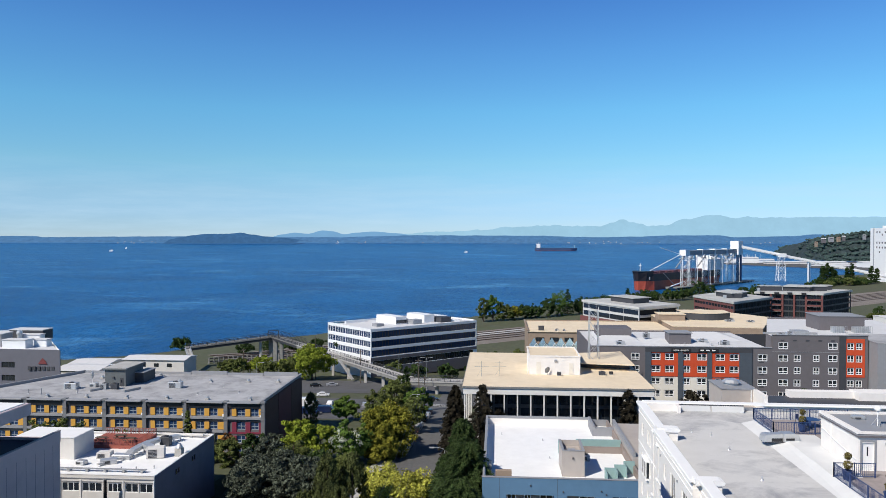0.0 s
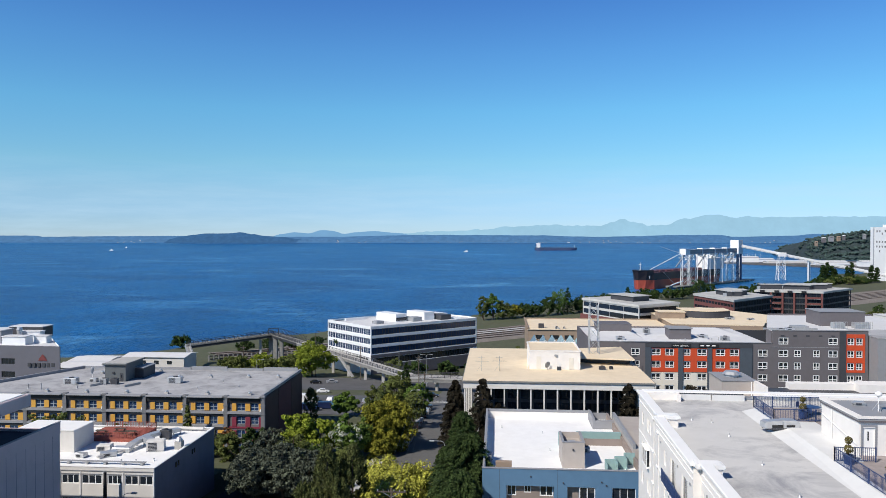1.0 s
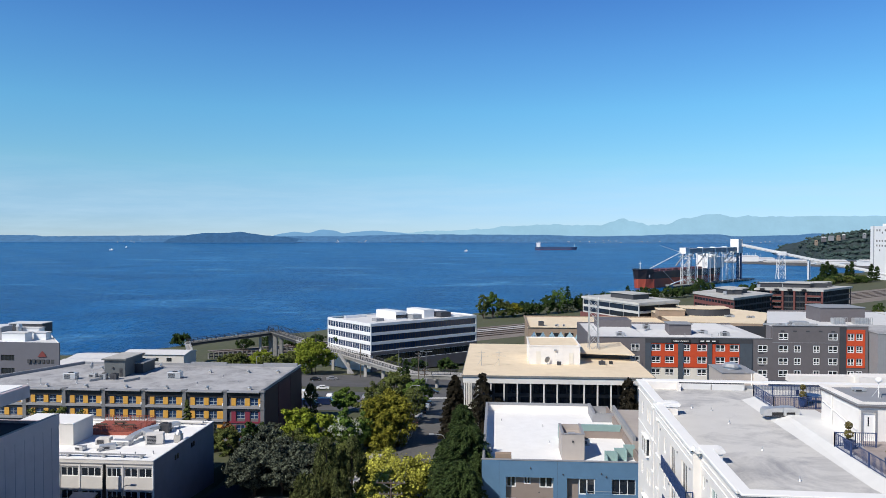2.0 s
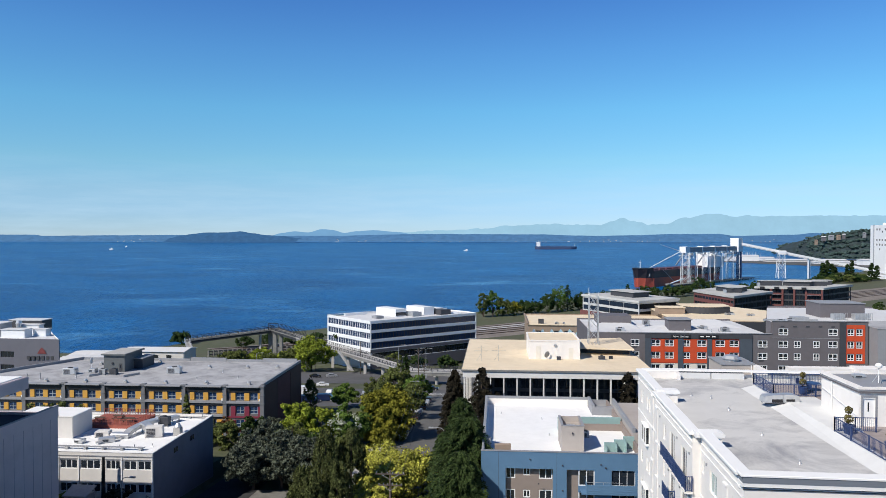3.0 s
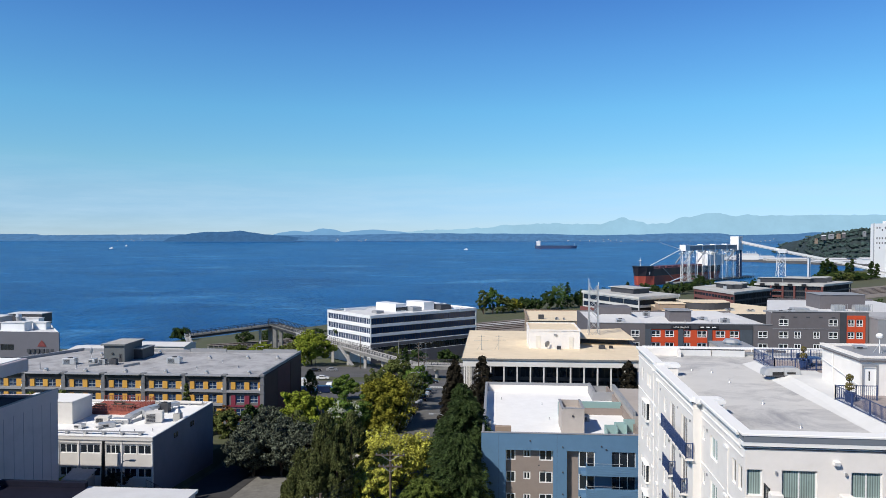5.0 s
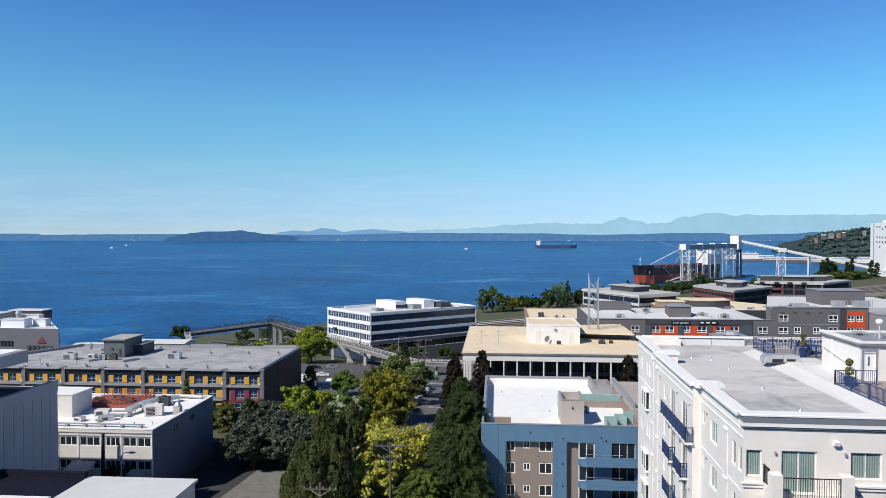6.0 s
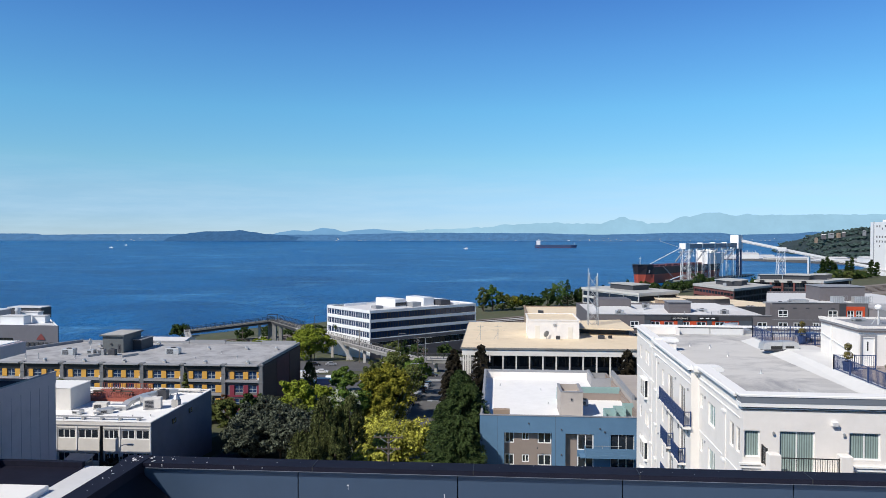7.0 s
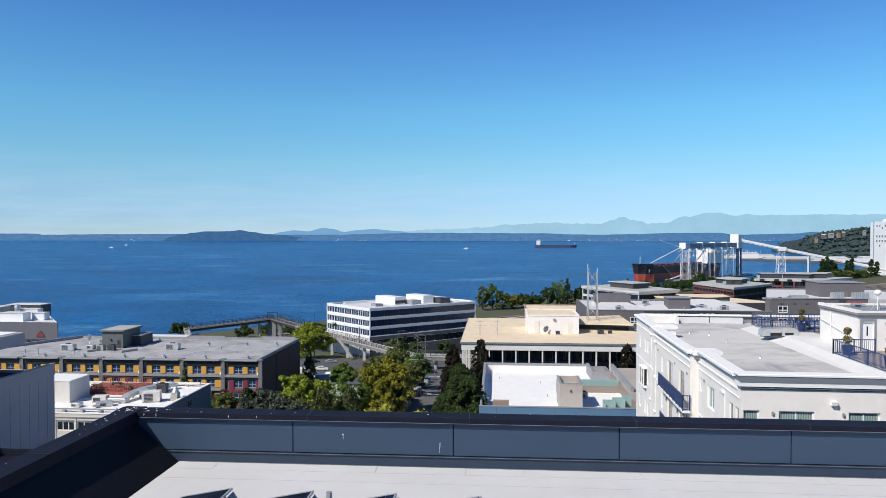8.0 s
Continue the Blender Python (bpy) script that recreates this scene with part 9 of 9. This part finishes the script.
for i, (x, y, h, r, m) in enumerate(((-11, 618, 30, 6, L_OLIVE), (-3, 625, 32, 6.5, L_GREEN), (6, 628, 22, 8, L_OLIVE), (15, 640, 16, 8, L_AUTUMN), (26, 650, 17, 8, L_DARK), (36, 655, 16, 7, L_DARK), (48, 665, 24, 8, L_DARK), (58, 675, 30, 9, L_GREEN), (68, 682, 25, 9, L_DARK), (80, 695, 20, 8, L_DARK), (88, 700, 22, 9, L_DARK), (97, 712, 20, 9, L_DARK), (106, 722, 21, 9, L_DARK), (116, 735, 19, 9, L_DARK), (128, 745, 19, 9, L_OLIVE), (140, 770, 20, 8, L_DARK), (152, 790, 19, 10, L_DARK), (165, 810, 19, 10, L_DARK), (180, 830, 18, 10, L_DARK))):
    if i in (8, 15):
        conifer(x, y, h, r * 0.8, m, "dark pointed conifer on the shore", 120 + i, 3000, 0.7, 0.7, "shore trees")
    else:
        broadleaf(x, y, h * 0.85, r, m, "leafy green tree on the shore", 120 + i, 6000, 0.5, 0.02, 80, "shore trees")
for i, (x, y, h, r) in enumerate(((252, 905, 24, 10), (268, 915, 16, 8), (238, 890, 13, 8), (306, 905, 15, 9), (326, 915, 17, 9), (340, 930, 14, 8), (222, 860, 15, 8), (212, 850, 14, 8), (200, 845, 14, 8))):
    broadleaf(x, y, h, r, L_DARK, "green tree near the grain terminal", 150 + i, 2600, 0.75, 0.12, 50, "terminal trees")
for i in range(26):
    broadleaf(405 + 7.0 * i + rt.uniform(-4, 4), 1075 + 3.5 * i + rt.uniform(-25, 10), 9 + 7 * rt.random(), 8, L_DARK if i % 3 else L_OLIVE, "green tree below the conveyor", 250 + i, 2200, 0.9, 0.02, 50, "conveyor trees")
for i, (x, h) in enumerate(((508, 29), (516, 33), (524, 27), (549, 26), (557, 32), (533, 22), (590, 28), (600, 24))):
    conifer(x, 1150 + 3 * i, h, 5.0, L_DARK, "tall dark poplar below the conveyor", 190 + i, 6000, 1.0, 0.3, "poplars", droop=-0.2)
for i in range(12):
    broadleaf(330 + 22 * i, 640 + 30 * i + rt.uniform(-15, 15), 8 + 4 * rt.random(), 6, L_DARK if i % 2 else L_OLIVE, "green roadside tree near the railway", 210 + i, 1500, 0.7, 0.12, 40, "roadside trees")

# ---------------------------------------------------------------- street furniture
def utility_pole(x, y, h, arms, rz=0, label="weathered wooden utility pole with crossarms and insulators", lean=0.0, thick=0.19, wood=None):
    g = height(x, y)
    t = thing("utility_pole", label, "utility pole", x, y, g - 0.2, rz, group="utility poles")
    part("pole", Shape().tube((0, 0, 0), (lean, 0, h), thick, thick * 0.7, 10), wood or M_WOODPOLE, t)
    for z, w in arms:
        arm = part("crossarm", Shape().box(-w / 2, w / 2, -0.22, -0.1, z - 0.07, z + 0.07), M_WOODPOLE, t)
        part("brace", Shape().bar((-w * 0.3, -0.16, z - 0.05), (0, -0.16, z - 0.7), 0.05), M_DULL_STEEL, t)
        part("brace", Shape().bar((w * 0.3, -0.16, z - 0.05), (0, -0.16, z - 0.7), 0.05), M_DULL_STEEL, t)
        for k in range(6):
            u = -w * 0.46 + w * 0.92 * k / 5
            part("insulator", Shape().lathe((u, -0.16, z + 0.072), [(0.04, 0), (0.07, 0.05), (0.04, 0.09), (0.07, 0.13), (0.03, 0.2)], 8), M_GREY_TRIM, arm)
    return t


utility_pole(-12.4, 87, 10.0, ((9.6, 3.7), (8.2, 3.0)))
utility_pole(-17.3, 71.5, 9.6, ((9.0, 3.6),))
up = utility_pole(-19.4, 196, 12.5, ((11.8, 2.6), (10.6, 2.4)))
for k in range(3):
    part("transformer", Shape().lathe((-0.7 + 0.7 * k, -0.45, 8.6), [(0.25, 0), (0.27, 0.1), (0.27, 0.95), (0.15, 1.05)], 12), M_GREY_TRIM, up)
utility_pole(-27.5, 255, 14, ((13.2, 2.6), (12, 2.6)))
utility_pole(-56.8, 296, 14.5, ((13.6, 2.4),))
utility_pole(-56.7, 99.4, 44.1 - height(-56.7, 99.4), (), label="plain dark wooden utility pole before a low building", lean=0.05, thick=0.32, wood=material("tarred_wood", (0.018, 0.017, 0.016), 0.7, 0.3, 3))
utility_pole(-120, 330, 12, ((11, 2.6),))


def wire(a, b, sag, n=10):
    s = Shape()
    a, b = Vector(a), Vector(b)
    pts = [a + (b - a) * i / n - Vector((0, 0, sag * 4 * (i / n) * (1 - i / n))) for i in range(n + 1)]
    d = (b - a).normalized()
    side = d.cross(Vector((0, 0, 1))).normalized() * 0.018
    up = side.cross(d)
    for p in pts:
        s.v += [tuple(p + o) for o in (side, up, -side, -up)]
    s.f = [(4 * i + j, 4 * i + (j + 1) % 4, 4 * i + 4 + (j + 1) % 4, 4 * i + 4 + j) for i in range(n) for j in range(4)]
    s.f += [(3, 2, 1, 0), (4 * n, 4 * n + 1, 4 * n + 2, 4 * n + 3)]
    return s


for k in range(4):
    u = -1.6 + 1.05 * k
    w = part("power_line", wire((-17.3 + u, 71.3, height(-17.3, 71.5) + 9.0), (-12.4 + u, 86.8, height(-12.4, 87) + 9.6), 0.8), M_BLACK)
    tagged(w, "thin black overhead power line between poles", "cable", group="power lines")
    w = part("power_line", wire((-12.4 + u, 86.8, height(-12.4, 87) + 9.6), (-19.4 + u * 0.6, 195.8, height(-19.4, 196) + 11.8), 1.6), M_BLACK)
    tagged(w, "thin black overhead power line between poles", "cable", group="power lines")
    w = part("power_line", wire((-19.4 + u * 0.6, 195.8, height(-19.4, 196) + 11.8), (-27.5 + u * 0.6, 254.8, height(-27.5, 255) + 13.2), 1.2), M_BLACK)
    tagged(w, "thin black overhead power line between poles", "cable", group="power lines")


def street_lamp(x, y, h, reach=2.0, rz=0, mat=None, double=False):
    g = height(x, y)
    t = thing("street_lamp", "tall grey metal street lamp with a curved arm", "street lamp", x, y, g - 0.1, rz, group="street lamps")
    mat = mat or M_DULL_STEEL
    part("pole", Shape().tube((0, 0, 0), (0, 0, h - 0.5), 0.13, 0.08, 8), mat, t)
    for e in ((1, -1) if double else (1,)):
        arm = Shape()
        pts = [(0, 0, h - 0.5), (e * 0.15, 0, h - 0.15), (e * 0.6, 0, h + 0.05), (e * reach, 0, h + 0.1)]
        for a, b in zip(pts, pts[1:]):
            arm.tube(a, b, 0.06, 0.05, 6)
        ob = part("arm", arm, mat, t)
        part("lamp_head", Shape().bevel_box(min(e * reach, e * (reach + 0.8)), max(e * reach, e * (reach + 0.8)), -0.17, 0.17, h + 0.0, h + 0.2, 0.05), mat, ob)
    return t


street_lamp(-78.8, 306, 20.0, 1.2, 0, M_WOODPOLE)
street_lamp(-39.9, 292, 13.0, 2.2)
street_lamp(-28.5, 292, 11.5, 1.8, 0, None, True)
street_lamp(2, 300, 12.5, 2.0, 180)
street_lamp(-51.5, 95, 5.6, 1.2)
street_lamp(-8.2, 120, 8.5, 1.8, 180)
street_lamp(-22.2, 186, 8.5, 1.8)
street_lamp(-90, 262, 11, 2.0)
street_lamp(250, 520, 12, 2.0)


def car(x, y, rz, paint, label, van=False):
    """A parked car: lofted body, glasshouse, lights and four wheels."""
    g = height(x, y) + 0.1
    t = thing("car", label, "car", x, y, g, rz, group="parked cars")
    L, W, H = (5.2, 1.95, 2.1) if van else (4.5, 1.8, 1.45)
    if van:
        side = [(-2.6, 0.35), (2.6, 0.35), (2.6, 0.95), (1.9, 1.15), (1.3, 1.95), (1.0, 2.1), (-2.5, 2.1), (-2.6, 1.9)]
        glass = [(1.0, 1.25), (1.75, 1.25), (1.25, 1.9), (1.0, 1.95)]
    else:
        side = [(-2.25, 0.3), (2.25, 0.3), (2.25, 0.7), (1.2, 0.88), (0.6, 1.38), (-0.9, 1.45), (-1.7, 0.98), (-2.25, 0.92)]
        glass = [(1.05, 0.9), (0.58, 1.32), (-0.88, 1.38), (-1.5, 0.98)]
    k = len(side)
    s = Shape()
    s.v = [(px, -W / 2 + (0.12 if pz > 1.0 else 0), pz) for px, pz in side] + [(px, W / 2 - (0.12 if pz > 1.0 else 0), pz) for px, pz in side]
    s.f = [tuple(range(k)), tuple(range(2 * k - 1, k - 1, -1))] + [((i + 1) % k, i, k + i, k + (i + 1) % k) for i in range(k)]
    body = part("body", s, paint, t)
    m = len(glass)
    for e in (-1, 1):
        gs = Shape()
        gs.v = [(px, e * (W / 2 - 0.06), pz) for px, pz in glass] + [(px, e * (W / 2 - 0.03), pz) for px, pz in glass]
        gs.f = [tuple(range(m)), tuple(range(2 * m - 1, m - 1, -1))] + [(i, (i + 1) % m, m + (i + 1) % m, m + i) for i in range(m)]
        part("side_window", gs, M_GLASS, body)
    a, b = (side[3], side[4]) if van else (side[3], side[4])
    part("windscreen", Shape().add([(a[0] + 0.02, -W / 2 + 0.18, a[1] + 0.04), (a[0] + 0.02, W / 2 - 0.18, a[1] + 0.04), (b[0] + 0.03, W / 2 - 0.25, b[1] - 0.02), (b[0] + 0.03, -W / 2 + 0.25, b[1] - 0.02)], [(0, 1, 2, 3)]), M_GLASS, body)
    for e in (-0.62, 0.62):
        part("headlight", Shape().box(L / 2 - 0.02, L / 2 + 0.02, e - 0.16, e + 0.16, 0.58, 0.72), M_WHITE_TRIM, body)
        part("tail_light", Shape().box(-L / 2 - 0.02, -L / 2 + 0.02, e - 0.14, e + 0.14, 0.68, 0.86), M_SIGN_RED, body)
    for wx in (-L * 0.3, L * 0.3):
        for e in (-1, 1):
            w = part("wheel", Shape().tube((wx, e * (W / 2 - 0.2), 0.32), (wx, e * (W / 2 + 0.01), 0.32), 0.32, n=14), M_TYRE, t)
            part("rim", Shape().tube((wx, e * (W / 2 + 0.011), 0.32), (wx, e * (W / 2 + 0.03), 0.32), 0.2, n=10), M_STEEL, w)
    return t


P_WHITE = material("white_car_paint", (0.75, 0.75, 0.74), 0.25, 0.02, 1, spec=0.6)
P_NAVY = material("navy_van_paint", (0.010, 0.02, 0.065), 0.25, 0.02, 1, spec=0.6)
P_SILVER = material("silver_car_paint", (0.42, 0.43, 0.45), 0.28, 0.02, 1, metal=0.4)
P_BLACK = material("black_car_paint", (0.015, 0.015, 0.017), 0.2, 0.02, 1, spec=0.6)
P_RED = material("red_car_paint", (0.3, 0.02, 0.02), 0.25, 0.02, 1, spec=0.6)
car(-61.8, 251, 10, P_WHITE, "white saloon car crossing a yard")
car(-53.5, 202, 4, P_NAVY, "dark blue van parked in a lot", True)
car(-49.5, 206, 4, P_NAVY, "dark blue van parked in a lot", True)
car(-45.5, 213, 2, P_NAVY, "dark blue van parked in a lot", True)
car(-41, 222, 95, P_SILVER, "silver car parked in a lot")
car(-19.3, 201, 88, P_SILVER, "silver car parked along a street")
car(-19.3, 194, 88, P_BLACK, "black car parked along a street")
car(-19.5, 184, 90, P_SILVER, "silver car parked along a street")
car(-19.6, 177, 90, P_BLACK, "black car parked along a street")
car(-19.6, 169, 90, P_BLACK, "black car parked along a street")
car(-10.2, 182, 90, P_BLACK, "black car parked along a street")
car(-10.2, 171, 90, P_RED, "dark red car parked along a street")
car(-21.5, 243, 0, P_BLACK, "black car waiting on an avenue")
car(-66, 283, 20, P_SILVER, "silver car parked under a ramp")
car(-72, 280, 20, P_BLACK, "black car parked under a ramp")
car(-58, 225, 92, P_BLACK, "black car parked in a lot")
car(-53, 225, 92, P_WHITE, "white car parked in a lot")
truck = thing("box_truck", "white box truck parked in a lot", "truck", -58.5, 214, height(-58.5, 214) + 0.1, 6)
part("cargo_box", Shape().bevel_box(-3.2, 2.0, -1.2, 1.2, 0.9, 3.5, 0.06), P_WHITE, truck)
cab = part("cab", Shape().add([(2.05, -1.1, 0.5), (3.9, -1.1, 0.5), (3.9, 1.1, 0.5), (2.05, 1.1, 0.5), (2.05, -1.1, 2.5), (3.2, -1.0, 2.5), (3.2, 1.0, 2.5), (2.05, 1.1, 2.5), (3.9, -1.1, 1.3), (3.9, 1.1, 1.3)],
                              [(3, 2, 1, 0), (4, 5, 6, 7), (0, 1, 8, 5, 4), (2, 3, 7, 6, 9), (1, 2, 9, 8), (8, 9, 6, 5), (0, 4, 7, 3)]), P_WHITE, truck)
part("windscreen", Shape().add([(3.88, -0.95, 1.4), (3.88, 0.95, 1.4), (3.27, 0.9, 2.4), (3.27, -0.9, 2.4)], [(0, 1, 2, 3)]), M_GLASS, cab)
part("chassis", Shape().box(-3.1, 3.7, -0.5, 0.5, 0.45, 0.85), M_BLACK, truck)
for wx in (-2.0, 2.9):
    for e in (-1, 1):
        w = part("wheel", Shape().tube((wx, e * 0.8, 0.42), (wx, e * 1.12, 0.42), 0.42, n=14), M_TYRE, truck)
        part("rim", Shape().tube((wx, e * 1.121, 0.42), (wx, e * 1.14, 0.42), 0.24, n=10), M_STEEL, w)
for x, y, rz, p, lab in ((-19.4, 160, 90, P_SILVER, "silver car parked along a street"), (-19.4, 152.5, 90, P_WHITE, "white car parked along a street"), (-19.3, 208.5, 90, P_BLACK, "black car parked along a street"), (-10.3, 193, 90, P_SILVER, "silver car parked along a street"),
                         (-10.4, 160, 90, P_BLACK, "black car parked along a street"), (-13.0, 216, 92, P_BLACK, "black car driving down a street"), (-33, 224, 92, P_SILVER, "silver car parked in a lot"), (-63, 205, 4, P_SILVER, "silver car parked in a lot"), (-28, 247, 2, P_WHITE, "white car on an avenue")):
    car(x, y, rz, p, lab)
# crossing
for y0 in (226.5, 229.5):
    ln = Shape().add([(-21, y0, height(-15, y0) + 0.16), (-9, y0, height(-15, y0) + 0.16), (-9, y0 + 1.2, height(-15, y0 + 1.2) + 0.16), (-21, y0 + 1.2, height(-15, y0 + 1.2) + 0.16)], [(0, 1, 2, 3)])
    tagged(part("road_marking", ln, M_PAINT_LINE), "white crosswalk bar across a street", "road marking", kind="structure")
# low wall, fence and bins between the near yard and the low building
fw = thing("fence", "low dark metal yard fence", "fence", 0, 0, 0)
railing(fw, (-50, 99.0), (-46, 96.0), height(-52, 97), 1.6, M_DARKGREY, 0.3, 2.0)
hv = thing("condenser_shed", "small grey lean-to with pale roof beside a low building", "shed", -59.0, 97.2, height(-59, 97) - 0.1)
part("body", Shape().box(-1.6, 1.6, -1.2, 1.2, 0, 2.4), M_GREY_TRIM, hv)
part("roof", Shape().add([(-1.8, -1.4, 2.41), (1.8, -1.4, 2.41), (1.8, 1.4, 3.1), (-1.8, 1.4, 3.1), (-1.8, -1.4, 2.55), (1.8, -1.4, 2.55), (1.8, 1.4, 3.24), (-1.8, 1.4, 3.24)], [(3, 2, 1, 0), (4, 5, 6, 7), (0, 1, 5, 4), (1, 2, 6, 5), (2, 3, 7, 6), (3, 0, 4, 7)]), M_DULL_STEEL, hv)
